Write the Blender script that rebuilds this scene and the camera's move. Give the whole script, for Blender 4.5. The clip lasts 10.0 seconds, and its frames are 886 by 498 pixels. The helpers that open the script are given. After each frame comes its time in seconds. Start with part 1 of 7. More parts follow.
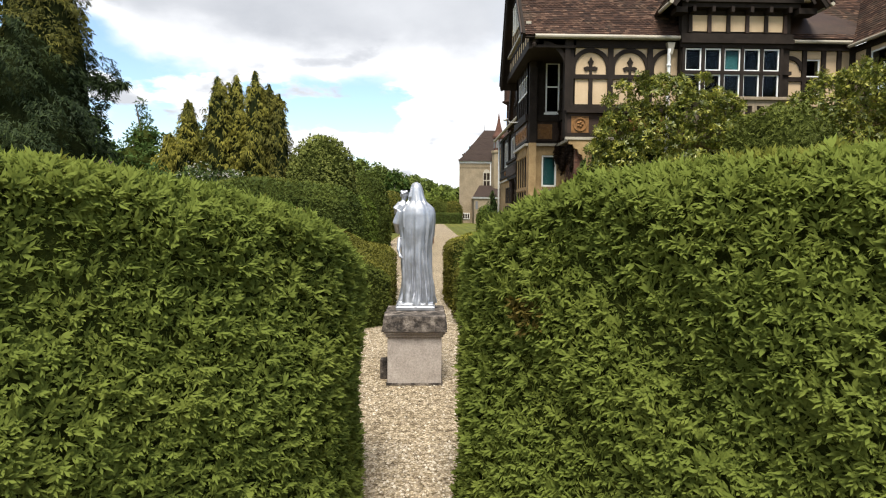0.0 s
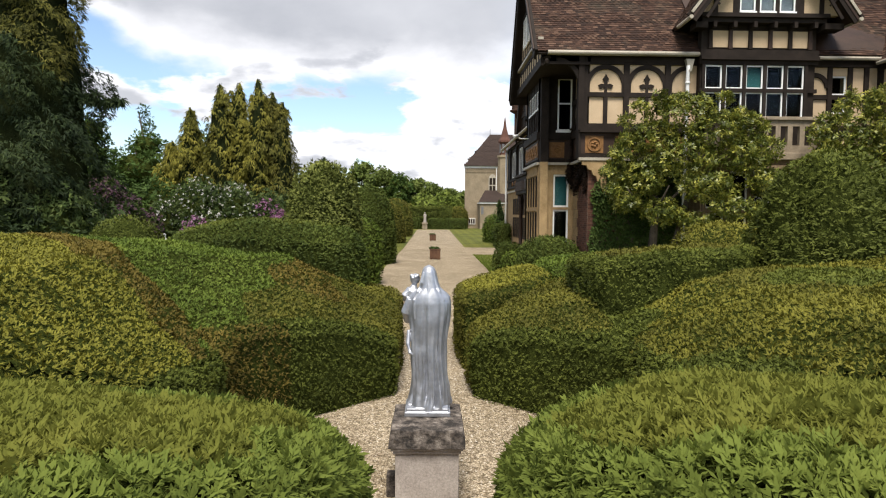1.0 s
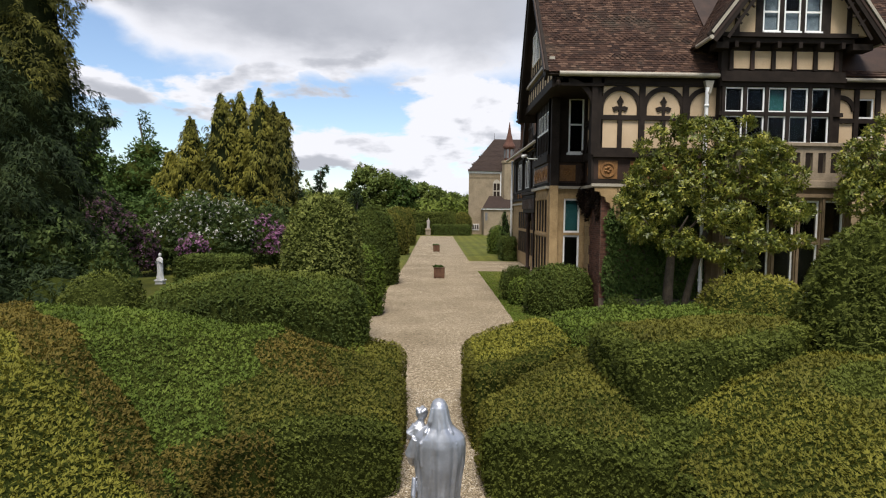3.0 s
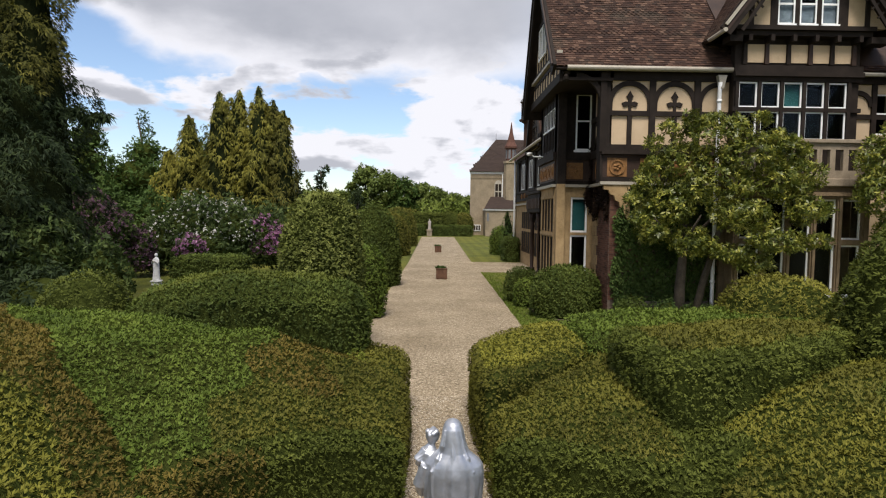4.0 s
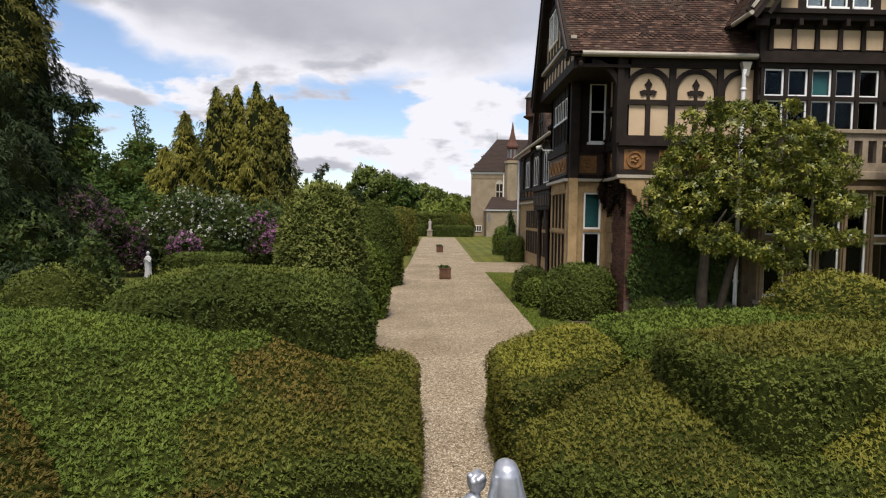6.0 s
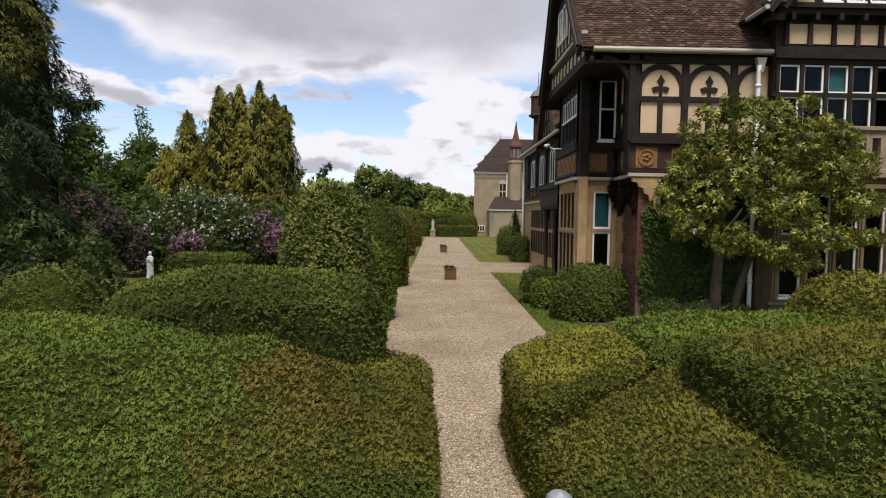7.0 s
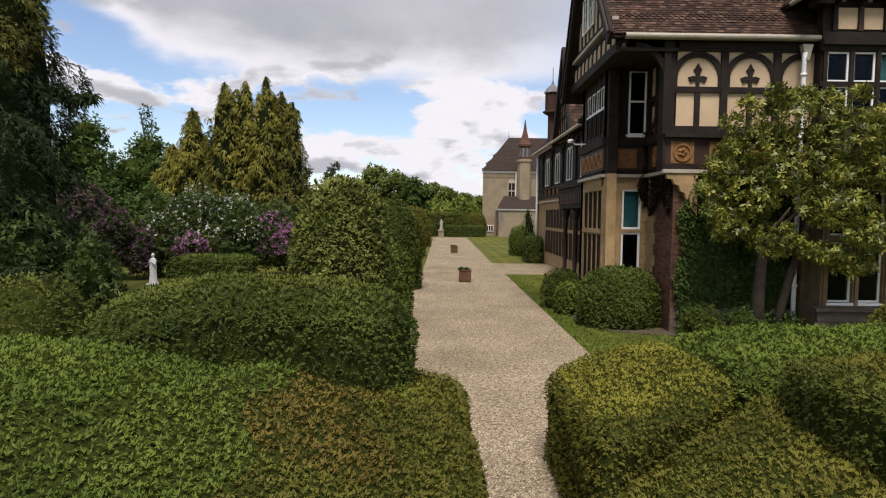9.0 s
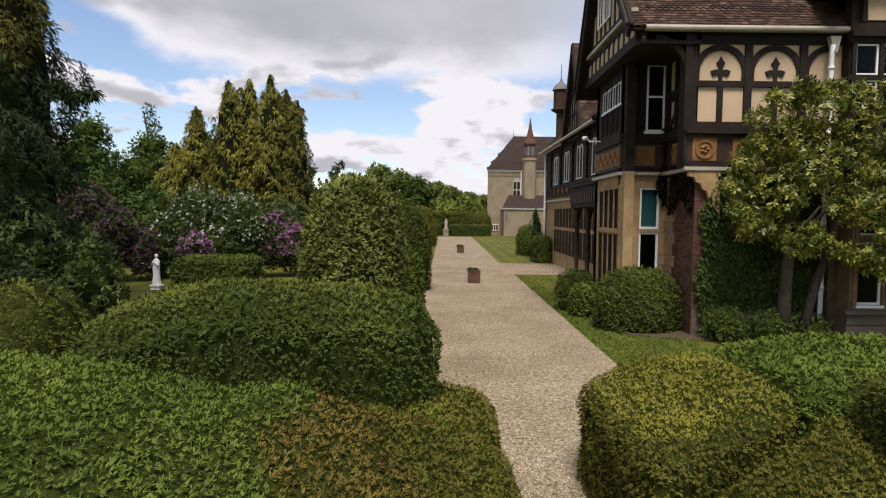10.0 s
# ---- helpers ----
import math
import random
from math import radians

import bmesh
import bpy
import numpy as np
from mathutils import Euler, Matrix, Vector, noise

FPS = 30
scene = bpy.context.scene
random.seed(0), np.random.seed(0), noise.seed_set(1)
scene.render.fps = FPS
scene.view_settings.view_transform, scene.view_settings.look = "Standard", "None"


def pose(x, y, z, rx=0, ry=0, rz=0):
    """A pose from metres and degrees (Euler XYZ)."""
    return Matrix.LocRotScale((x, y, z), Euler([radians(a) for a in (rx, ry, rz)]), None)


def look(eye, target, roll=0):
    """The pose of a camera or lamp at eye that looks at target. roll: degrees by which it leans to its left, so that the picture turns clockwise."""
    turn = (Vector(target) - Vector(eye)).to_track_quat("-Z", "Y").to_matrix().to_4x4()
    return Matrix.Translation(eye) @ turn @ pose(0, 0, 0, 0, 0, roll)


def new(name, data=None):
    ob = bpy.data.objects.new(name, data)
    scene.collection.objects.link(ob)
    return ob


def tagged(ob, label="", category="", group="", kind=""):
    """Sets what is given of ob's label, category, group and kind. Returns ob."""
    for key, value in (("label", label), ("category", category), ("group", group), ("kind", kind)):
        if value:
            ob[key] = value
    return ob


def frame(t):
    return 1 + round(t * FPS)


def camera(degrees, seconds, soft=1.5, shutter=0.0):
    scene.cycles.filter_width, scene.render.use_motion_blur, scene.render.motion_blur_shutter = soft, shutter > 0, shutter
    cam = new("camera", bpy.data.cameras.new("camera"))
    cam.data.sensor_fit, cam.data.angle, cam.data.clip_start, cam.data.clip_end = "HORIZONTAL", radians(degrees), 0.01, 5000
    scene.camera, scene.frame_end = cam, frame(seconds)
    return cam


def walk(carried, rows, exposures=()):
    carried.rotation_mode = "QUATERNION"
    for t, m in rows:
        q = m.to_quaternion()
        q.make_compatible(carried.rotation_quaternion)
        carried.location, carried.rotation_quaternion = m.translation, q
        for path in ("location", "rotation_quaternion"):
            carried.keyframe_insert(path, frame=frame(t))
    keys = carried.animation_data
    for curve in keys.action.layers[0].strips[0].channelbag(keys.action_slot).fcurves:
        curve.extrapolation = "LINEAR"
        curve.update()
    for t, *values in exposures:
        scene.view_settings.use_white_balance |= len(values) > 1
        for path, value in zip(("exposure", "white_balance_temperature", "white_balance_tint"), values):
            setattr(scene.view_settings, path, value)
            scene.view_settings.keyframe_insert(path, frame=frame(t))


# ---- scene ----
cam = camera(72.0, 10.0, soft=1.12)
PATH = [
    (0, (0.102, -0.538, 1.834), (0.154, 1.458, 1.715), 0.4),
    (0.5, (0.023, 0.056, 2.224), (0.066, 2.052, 2.105), 0.6),
    (1, (0.003, 0.475, 2.676), (0.04, 2.471, 2.558), 0.5),
    (1.5, (-0.021, 0.809, 3.135), (0.016, 2.805, 3.018), 0.6),
    (2, (-0.044, 1.061, 3.506), (-0.007, 3.057, 3.39), 0.7),
    (2.5, (-0.051, 1.297, 3.651), (-0.02, 3.293, 3.533), 0.7),
    (4, (-0.156, 2.265, 3.558), (-0.131, 4.261, 3.444), 0.8),
    (4.5, (-0.21, 2.607, 3.502), (-0.176, 4.603, 3.392), 0.8),
    (5, (-0.276, 2.948, 3.425), (-0.239, 4.944, 3.316), 0.9),
    (5.5, (-0.322, 3.23, 3.368), (-0.289, 5.227, 3.259), 0.9),
    (7, (-0.556, 3.837, 3.32), (-0.534, 5.834, 3.211), 0.9),
    (7.5, (-0.647, 4.107, 3.292), (-0.628, 6.104, 3.183), 0.9),
    (8, (-0.753, 4.439, 3.293), (-0.739, 6.437, 3.185), 0.9),
    (8.5, (-0.85, 4.795, 3.302), (-0.841, 6.792, 3.194), 0.8),
    (9, (-0.964, 5.095, 3.316), (-0.961, 7.092, 3.206), 0.8),
    (9.5, (-1.095, 5.369, 3.329), (-1.099, 7.366, 3.218), 0.7),
    (10, (-1.235, 5.71, 3.326), (-1.242, 7.707, 3.213), 0.7),
]
walk(cam, [(t, look(eye, target, roll)) for t, eye, target, roll in PATH],
     [(0, 0.88, 6450, 9), (0.5, 0.82, 6450, 10), (1, 0.7, 6400, 11), (1.5, 0.6, 6350, 11), (2.5, 0.42, 6300, 11.5), (5, 0.37, 6350, 14), (10, 0.31, 6450, 16)])

# ---- sky, sun ----
world = bpy.data.worlds.new("world")
scene.world = world
world.use_nodes = True
wn, wl = world.node_tree.nodes, world.node_tree.links
wn.clear()
SUN_EL, SUN_AZ = 62.0, 184.0          # degrees; azimuth clockwise from +y


def wnode(kind, **values):
    n = wn.new(kind)
    for k, v in values.items():
        if k in n.inputs:
            n.inputs[k].default_value = v
    return n


def wmath(op, a, b=None):
    n = wn.new("ShaderNodeMath")
    n.operation = op
    for i, v in enumerate((a, b)):
        if v is None:
            continue
        if isinstance(v, (int, float)):
            n.inputs[i].default_value = v
        else:
            wl.new(v, n.inputs[i])
    return n.outputs[0]


sky = wn.new("ShaderNodeTexSky")
sky.sky_type = 'NISHITA'
sky.sun_disc = False
sky.sun_elevation, sky.sun_rotation = radians(SUN_EL), radians(SUN_AZ)
sky.air_density, sky.dust_density = 1.0, 0.6
coord = wn.new("ShaderNodeTexCoord")
split = wn.new("ShaderNodeSeparateXYZ")
wl.new(coord.outputs["Generated"], split.inputs[0])
lift = wmath('ADD', wmath('MAXIMUM', split.outputs[2], 0.0), 0.3)
flat = wn.new("ShaderNodeCombineXYZ")
wl.new(wmath('DIVIDE', split.outputs[0], lift), flat.inputs[0])
wl.new(wmath('DIVIDE', split.outputs[1], lift), flat.inputs[1])


def cloud_noise(scale, detail, rough, offset=(0.0, 0.0, 0.0)):
    m = wn.new("ShaderNodeMapping")
    m.inputs["Location"].default_value = offset
    wl.new(flat.outputs[0], m.inputs[0])
    n = wnode("ShaderNodeTexNoise", Scale=scale, Detail=detail, Roughness=rough, Distortion=0.1)
    wl.new(m.outputs[0], n.inputs["Vector"])
    return n.outputs["Fac"]


def wsmooth(value, lo, hi):
    n = wn.new("ShaderNodeMapRange")
    n.interpolation_type = 'SMOOTHSTEP'
    n.inputs["From Min"].default_value, n.inputs["From Max"].default_value = lo, hi
    wl.new(value, n.inputs["Value"])
    return n.outputs[0]


HEAP = (4.1, 3.7, 1.0)
heap = cloud_noise(2.6, 10.0, 0.55, HEAP)
lower = cloud_noise(2.6, 4.0, 0.5, (HEAP[0], HEAP[1] + 0.13, HEAP[2]))
cover = wsmooth(heap, 0.47, 0.54)
under = wsmooth(wmath('SUBTRACT', heap, lower), -0.02, 0.16)        # the heaps' grey undersides
broad = cloud_noise(1.1, 8.0, 0.55, (5.3, 1.9, 2.0))
# a grey deck of cloud above the white heaps and blue gaps
rise = wmath('MULTIPLY', wmath('MAXIMUM', wmath('SUBTRACT', -0.4, split.outputs[0]), 0.0), 0.75)
deck_line = wmath('SUBTRACT', wmath('ADD', split.outputs[2], wmath('MULTIPLY', wmath('SUBTRACT', heap, 0.5), 0.14)), wmath('ADD', rise, 0.2))
deck_edge = wmath('MULTIPLY', wsmooth(deck_line, -0.012, 0.03), wsmooth(wmath('ADD', split.outputs[0], wmath('MULTIPLY', wmath('SUBTRACT', broad, 0.5), 0.5)), 0.42, 0.04))
tone = wn.new("ShaderNodeValToRGB")
tone.color_ramp.elements[0].position, tone.color_ramp.elements[0].color = 0.1, (1.0, 1.0, 1.02, 1)
tone.color_ramp.elements[1].position, tone.color_ramp.elements[1].color = 0.85, (0.45, 0.468, 0.51, 1)
deck_grey = wmath('MULTIPLY', wmath('MULTIPLY', deck_edge, wsmooth(deck_line, 0.0, 0.09)), wmath('ADD', wmath('MULTIPLY', broad, 1.1), 0.2))
wl.new(wmath('MAXIMUM', wmath('MULTIPLY', under, 0.7), deck_grey), tone.inputs[0])
blue = wnode("ShaderNodeMix")
blue.data_type = 'RGBA'
blue.blend_type = 'MIX'
cloud_light = wn.new("ShaderNodeVectorMath")
cloud_light.operation = 'SCALE'
cloud_light.inputs["Scale"].default_value = 7.6
wl.new(tone.outputs[0], cloud_light.inputs[0])
wl.new(wmath('MAXIMUM', cover, deck_edge), blue.inputs[0])
clear = wn.new("ShaderNodeVectorMath")
clear.operation = 'SCALE'
clear.inputs["Scale"].default_value = 1.35
wl.new(sky.outputs[0], clear.inputs[0])
wl.new(clear.outputs[0], blue.inputs[6])
wl.new(cloud_light.outputs[0], blue.inputs[7])
back = wnode("ShaderNodeBackground", Strength=0.095)
wl.new(blue.outputs[2], back.inputs["Color"])
wout = wn.new("ShaderNodeOutputWorld")
wl.new(back.outputs[0], wout.inputs[0])

sun = new("sun", bpy.data.lights.new("sun", 'SUN'))
sun.data.energy, sun.data.angle, sun.data.color = 4.0, radians(22), (1.0, 0.94, 0.83)
az, el = radians(SUN_AZ), radians(SUN_EL)
sun.matrix_world = look((math.sin(az) * math.cos(el) * 60, math.cos(az) * math.cos(el) * 60, math.sin(el) * 60), (0, 0, 0))

# ---- materials ----
def shader(name, rough=0.8, metal=0.0, spec=0.5):
    m = bpy.data.materials.new(name)
    m.use_nodes = True
    nt = m.node_tree
    b = nt.nodes["Principled BSDF"]
    b.inputs["Roughness"].default_value, b.inputs["Metallic"].default_value = rough, metal
    b.inputs["Specular IOR Level"].default_value = spec
    return m, nt, b


def node(nt, kind, **values):
    n = nt.nodes.new(kind)
    for k, v in values.items():
        n.inputs[k].default_value = v
    return n


def ramp(nt, fac, stops):
    r = nt.nodes.new("ShaderNodeValToRGB")
    els = r.color_ramp.elements
    while len(els) < len(stops):
        els.new(0.5)
    for e, (p, c) in zip(els, stops):
        e.position, e.color = p, (*c, 1)
    nt.links.new(fac, r.inputs[0])
    return r.outputs[0]


def mix(nt, fac, a, b, how='MIX'):
    n = nt.nodes.new("ShaderNodeMix")
    n.data_type, n.blend_type = 'RGBA', how
    for v, i in ((fac, 0), (a, 6), (b, 7)):
        if isinstance(v, (int, float)):
            n.inputs[i].default_value = v
        elif isinstance(v, tuple):
            n.inputs[i].default_value = (*v, 1)
        else:
            nt.links.new(v, n.inputs[i])
    return n.outputs[2]


def where(nt):
    return nt.nodes.new("ShaderNodeNewGeometry").outputs["Position"]


def noise_of(nt, scale, detail=4.0, rough=0.6, at=None):
    n = node(nt, "ShaderNodeTexNoise", Scale=scale, Detail=detail, Roughness=rough)
    nt.links.new(at or where(nt), n.inputs["Vector"])
    return n.outputs["Fac"]


def relief(nt, b, height, strength=0.4, distance=0.02):
    n = node(nt, "ShaderNodeBump", Strength=strength, Distance=distance)
    nt.links.new(height, n.inputs["Height"])
    nt.links.new(n.outputs[0], b.inputs["Normal"])


def leaf_material(name, dark, mid, light, patch=1.3, rough=0.65, glow=0.2, gloss=0.12, tuft=11.0, vary=0.3):
    """Leaves: every blade has its own tone, over larger patches; some light passes through."""
    m, nt, b = shader(name, rough, 0, gloss)
    g = nt.nodes.new("ShaderNodeNewGeometry")
    big = noise_of(nt, patch, 3.0)
    s = nt.nodes.new("ShaderNodeMath")
    s.operation = 'MULTIPLY_ADD'
    s.inputs[1].default_value = vary
    nt.links.new(g.outputs["Random Per Island"], s.inputs[0])
    s2 = nt.nodes.new("ShaderNodeMath")
    s2.operation = 'MULTIPLY_ADD'
    s2.inputs[1].default_value, s2.inputs[2].default_value = 1.0, 0.01 - vary / 2
    nt.links.new(big, s2.inputs[0])
    s3 = nt.nodes.new("ShaderNodeMath")                # small tufts differ from their neighbours
    s3.operation = 'MULTIPLY_ADD'
    s3.inputs[1].default_value = 1.1 * vary
    nt.links.new(noise_of(nt, tuft, 1.0), s3.inputs[0])
    nt.links.new(s2.outputs[0], s3.inputs[2])
    s4 = nt.nodes.new("ShaderNodeMath")
    s4.operation = 'SUBTRACT'
    s4.inputs[1].default_value = 0.55 * vary
    nt.links.new(s3.outputs[0], s4.inputs[0])
    nt.links.new(s4.outputs[0], s.inputs[2])
    col = ramp(nt, s.outputs[0], [(0.1, dark), (0.5, mid), (0.9, light)])
    nt.links.new(col, b.inputs["Base Color"])
    t = node(nt, "ShaderNodeBsdfTranslucent")
    nt.links.new(col, t.inputs["Color"])
    ms = node(nt, "ShaderNodeMixShader", Fac=glow)
    nt.links.new(b.outputs[0], ms.inputs[1])
    nt.links.new(t.outputs[0], ms.inputs[2])
    nt.links.new(ms.outputs[0], nt.nodes["Material Output"].inputs["Surface"])
    return m


def grainy(name, a, b_, scale=6.0, fine=60.0, rough=0.85, bump=0.3, dist=0.01, spec=0.3, metal=0.0):
    """A mottled surface in two tones with fine grain and relief."""
    m, nt, b = shader(name, rough, metal, spec)
    c = ramp(nt, noise_of(nt, scale, 5.0), [(0.32, a), (0.7, b_)])
    f = noise_of(nt, fine, 3.0)
    c = mix(nt, 0.35, c, ramp(nt, f, [(0.3, tuple(v * 0.55 for v in a)), (0.7, tuple(min(1, v * 1.3) for v in b_))]))
    nt.links.new(c, b.inputs["Base Color"])
    relief(nt, b, f, bump, dist)
    return m


def stained(name, a, b_):
    """Buff stone with soot in streaks that run down it, pale worn patches and fine grain."""
    m, nt, b = shader(name, 0.92, 0, 0.25)
    c = ramp(nt, noise_of(nt, 2.2, 6.0, 0.65), [(0.3, a), (0.68, b_)])
    at = nt.nodes.new("ShaderNodeMapping")
    at.inputs["Scale"].default_value = (5.0, 5.0, 0.55)
    nt.links.new(where(nt), at.inputs[0])
    soot = ramp(nt, noise_of(nt, 1.0, 6.0, 0.7, at.outputs[0]), [(0.5, (0, 0, 0)), (0.72, (1, 1, 1))])
    c = mix(nt, soot, c, mix(nt, 0.55, c, (0.05, 0.04, 0.03)))
    f = noise_of(nt, 45.0, 4.0, 0.7)
    c = mix(nt, 0.3, c, ramp(nt, f, [(0.3, tuple(v * 0.5 for v in a)), (0.7, tuple(v * 1.3 for v in b_))]))
    nt.links.new(c, b.inputs["Base Color"])
    relief(nt, b, f, 0.45, 0.012)
    return m


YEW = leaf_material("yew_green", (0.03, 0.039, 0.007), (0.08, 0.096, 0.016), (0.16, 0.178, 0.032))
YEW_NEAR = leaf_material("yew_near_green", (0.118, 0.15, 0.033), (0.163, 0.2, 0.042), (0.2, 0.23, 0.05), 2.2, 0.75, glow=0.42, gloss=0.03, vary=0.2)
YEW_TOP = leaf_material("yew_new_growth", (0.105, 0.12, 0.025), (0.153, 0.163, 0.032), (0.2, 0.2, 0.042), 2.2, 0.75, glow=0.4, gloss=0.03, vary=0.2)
YEW_LIGHT = leaf_material("yew_fresh_green", (0.027, 0.043, 0.008), (0.087, 0.125, 0.018), (0.162, 0.204, 0.034))
YEW_MELLOW = leaf_material("yew_mellow", (0.048, 0.05, 0.009), (0.14, 0.134, 0.02), (0.225, 0.208, 0.035))
YEW_OLIVE = leaf_material("yew_olive", (0.036, 0.037, 0.008), (0.108, 0.104, 0.017), (0.185, 0.172, 0.031))
YEW_GOLD = leaf_material("yew_golden", (0.06, 0.062, 0.011), (0.165, 0.158, 0.023), (0.26, 0.24, 0.038))
YEW_RUST = leaf_material("yew_rusty", (0.044, 0.036, 0.008), (0.122, 0.094, 0.019), (0.2, 0.152, 0.033))
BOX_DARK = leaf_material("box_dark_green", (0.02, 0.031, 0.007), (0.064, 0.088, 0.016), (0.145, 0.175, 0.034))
VARIEG = leaf_material("variegated_gold", (0.02, 0.04, 0.008), (0.12, 0.15, 0.02), (0.35, 0.36, 0.06))
GRASS = leaf_material("grass_blades", (0.07, 0.105, 0.016), (0.11, 0.15, 0.022), (0.2, 0.24, 0.045), 0.6)
LAUREL = leaf_material("laurel_light_edged", (0.022, 0.03, 0.008), (0.115, 0.134, 0.028), (0.32, 0.335, 0.09), 2.0)
# Inner twigs, toned dark to stand for the shade between the sprigs.
CORE = grainy("hedge_inside_shade", (0.018, 0.024, 0.006), (0.052, 0.063, 0.014), 22.0, 55.0, 1.0, 1.0, 0.03, 0.0)
CONIFER_GOLD = leaf_material("conifer_golden", (0.035, 0.04, 0.008), (0.14, 0.135, 0.022), (0.33, 0.29, 0.05), 0.35, tuft=1.6, vary=0.42)
# Inner boughs, darker still: shade within the conifers put into the colour.
BOUGHS = grainy("inner_bough_shade", (0.008, 0.011, 0.005), (0.024, 0.03, 0.011), 3.0, 20.0, 1.0, 1.0, 0.05, 0.0)
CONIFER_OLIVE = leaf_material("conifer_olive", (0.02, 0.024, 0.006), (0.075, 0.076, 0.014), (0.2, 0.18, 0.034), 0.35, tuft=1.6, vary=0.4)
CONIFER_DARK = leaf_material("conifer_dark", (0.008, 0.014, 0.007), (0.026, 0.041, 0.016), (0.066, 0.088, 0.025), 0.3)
TREE_GREEN = leaf_material("tree_green", (0.016, 0.03, 0.008), (0.052, 0.09, 0.019), (0.125, 0.17, 0.04), 0.4, tuft=1.2)
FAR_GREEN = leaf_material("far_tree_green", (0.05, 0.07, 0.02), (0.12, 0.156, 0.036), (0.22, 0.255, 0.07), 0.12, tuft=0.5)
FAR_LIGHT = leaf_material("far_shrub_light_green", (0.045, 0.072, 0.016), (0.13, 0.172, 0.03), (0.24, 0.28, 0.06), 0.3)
RHODO = leaf_material("rhododendron_green", (0.012, 0.02, 0.007), (0.04, 0.062, 0.017), (0.125, 0.155, 0.045), 0.6, 0.6, gloss=0.1)
MAGNOLIA = leaf_material("magnolia_leaf", (0.02, 0.032, 0.007), (0.1, 0.12, 0.018), (0.5, 0.46, 0.085), 2.6, 0.42, gloss=0.3, tuft=3.5, vary=0.3)
IVY = leaf_material("ivy_green", (0.014, 0.028, 0.008), (0.055, 0.088, 0.02), (0.13, 0.175, 0.045), 1.6)
CREEPER = leaf_material("creeper_brown", (0.006, 0.004, 0.003), (0.02, 0.012, 0.008), (0.05, 0.03, 0.018), 1.2)
PURPLE = leaf_material("purple_blossom", (0.15, 0.055, 0.115), (0.32, 0.14, 0.26), (0.48, 0.3, 0.41), 2.0, 0.6)
DULL_PURPLE = leaf_material("dull_purple_blossom", (0.05, 0.024, 0.037), (0.115, 0.06, 0.083), (0.23, 0.145, 0.185), 2.0, 0.6)
CRIMSON = leaf_material("crimson_blossom", (0.15, 0.01, 0.05), (0.35, 0.03, 0.12), (0.5, 0.1, 0.2), 2.0, 0.6)
PALE = leaf_material("white_blossom", (0.36, 0.34, 0.31), (0.62, 0.6, 0.56), (0.8, 0.79, 0.76), 2.0, 0.6)
BARK = grainy("bark", (0.03, 0.023, 0.017), (0.085, 0.068, 0.05), 5.0, 40.0, 0.95, 0.8, 0.03)

TIMBER = grainy("dark_timber", (0.0105, 0.008, 0.0065), (0.03, 0.022, 0.0175), 3.0, 50.0, 0.7, 0.25, 0.004, 0.12)
BROWN_TIMBER = grainy("brown_timber", (0.02, 0.011, 0.0075), (0.05, 0.027, 0.0175), 3.0, 50.0, 0.6, 0.3, 0.004)
CARVED = grainy("carved_oak", (0.10, 0.045, 0.015), (0.30, 0.15, 0.05), 5.0, 40.0, 0.6, 0.5, 0.01)
PLASTER = grainy("buff_plaster", (0.42, 0.308, 0.19), (0.55, 0.418, 0.275), 1.6, 60.0, 0.92, 0.25, 0.006)
PAINT = grainy("white_paint", (0.78, 0.78, 0.76), (0.86, 0.86, 0.84), 3.0, 50.0, 0.45, 0.1, 0.002)
GUTTER = grainy("cream_gutter", (0.27, 0.24, 0.19), (0.42, 0.38, 0.31), 2.0, 40.0, 0.5, 0.1, 0.002)
STONE = stained("bath_stone", (0.2, 0.132, 0.062), (0.43, 0.3, 0.155))
# Darker copy of the bath stone: grime and the magnolia's shade in one colour.
DIRTY_SHADED_STONE = stained("weathered_shaded_stone", (0.11, 0.078, 0.046), (0.26, 0.185, 0.11))
GREY_STONE = stained("grey_stone", (0.15, 0.118, 0.082), (0.33, 0.265, 0.19))
FAR_STONE = grainy("chapel_stone", (0.175, 0.136, 0.088), (0.305, 0.244, 0.163), 0.7, 9.0, 0.92, 0.3, 0.02)
MORTAR = grainy("mortar", (0.09, 0.067, 0.05), (0.16, 0.122, 0.092), 4.0, 50.0, 0.95, 0.4, 0.01)
CURTAIN = grainy("teal_blind", (0.02, 0.10, 0.105), (0.035, 0.15, 0.15), 2.0, 60.0, 0.9, 0.2, 0.004)
NET = grainy("grey_curtain", (0.13, 0.16, 0.2), (0.27, 0.31, 0.36), 7.0, 60.0, 0.9, 0.3, 0.01)
# Near black: the dimness indoors and under the porch is put into this colour.
DEEP_SHADE = grainy("deep_shade", (0.008, 0.0075, 0.007), (0.016, 0.015, 0.013), 1.0, 20.0, 0.95, 0.1, 0.004)
LEADED = grainy("leaded_glass", (0.014, 0.0105, 0.008), (0.035, 0.026, 0.02), 2.5, 14.0, 0.7, 0.3, 0.01, 0.06)
LEAD = grainy("lead", (0.09, 0.09, 0.095), (0.17, 0.17, 0.175), 2.0, 40.0, 0.6, 0.2, 0.004)
SOIL = grainy("soil", (0.05, 0.036, 0.025), (0.11, 0.082, 0.06), 4.0, 40.0, 0.98, 0.8, 0.03)
RUST = grainy("rusty_steel", (0.06, 0.03, 0.018), (0.135, 0.07, 0.04), 5.0, 40.0, 0.85, 0.4, 0.005)
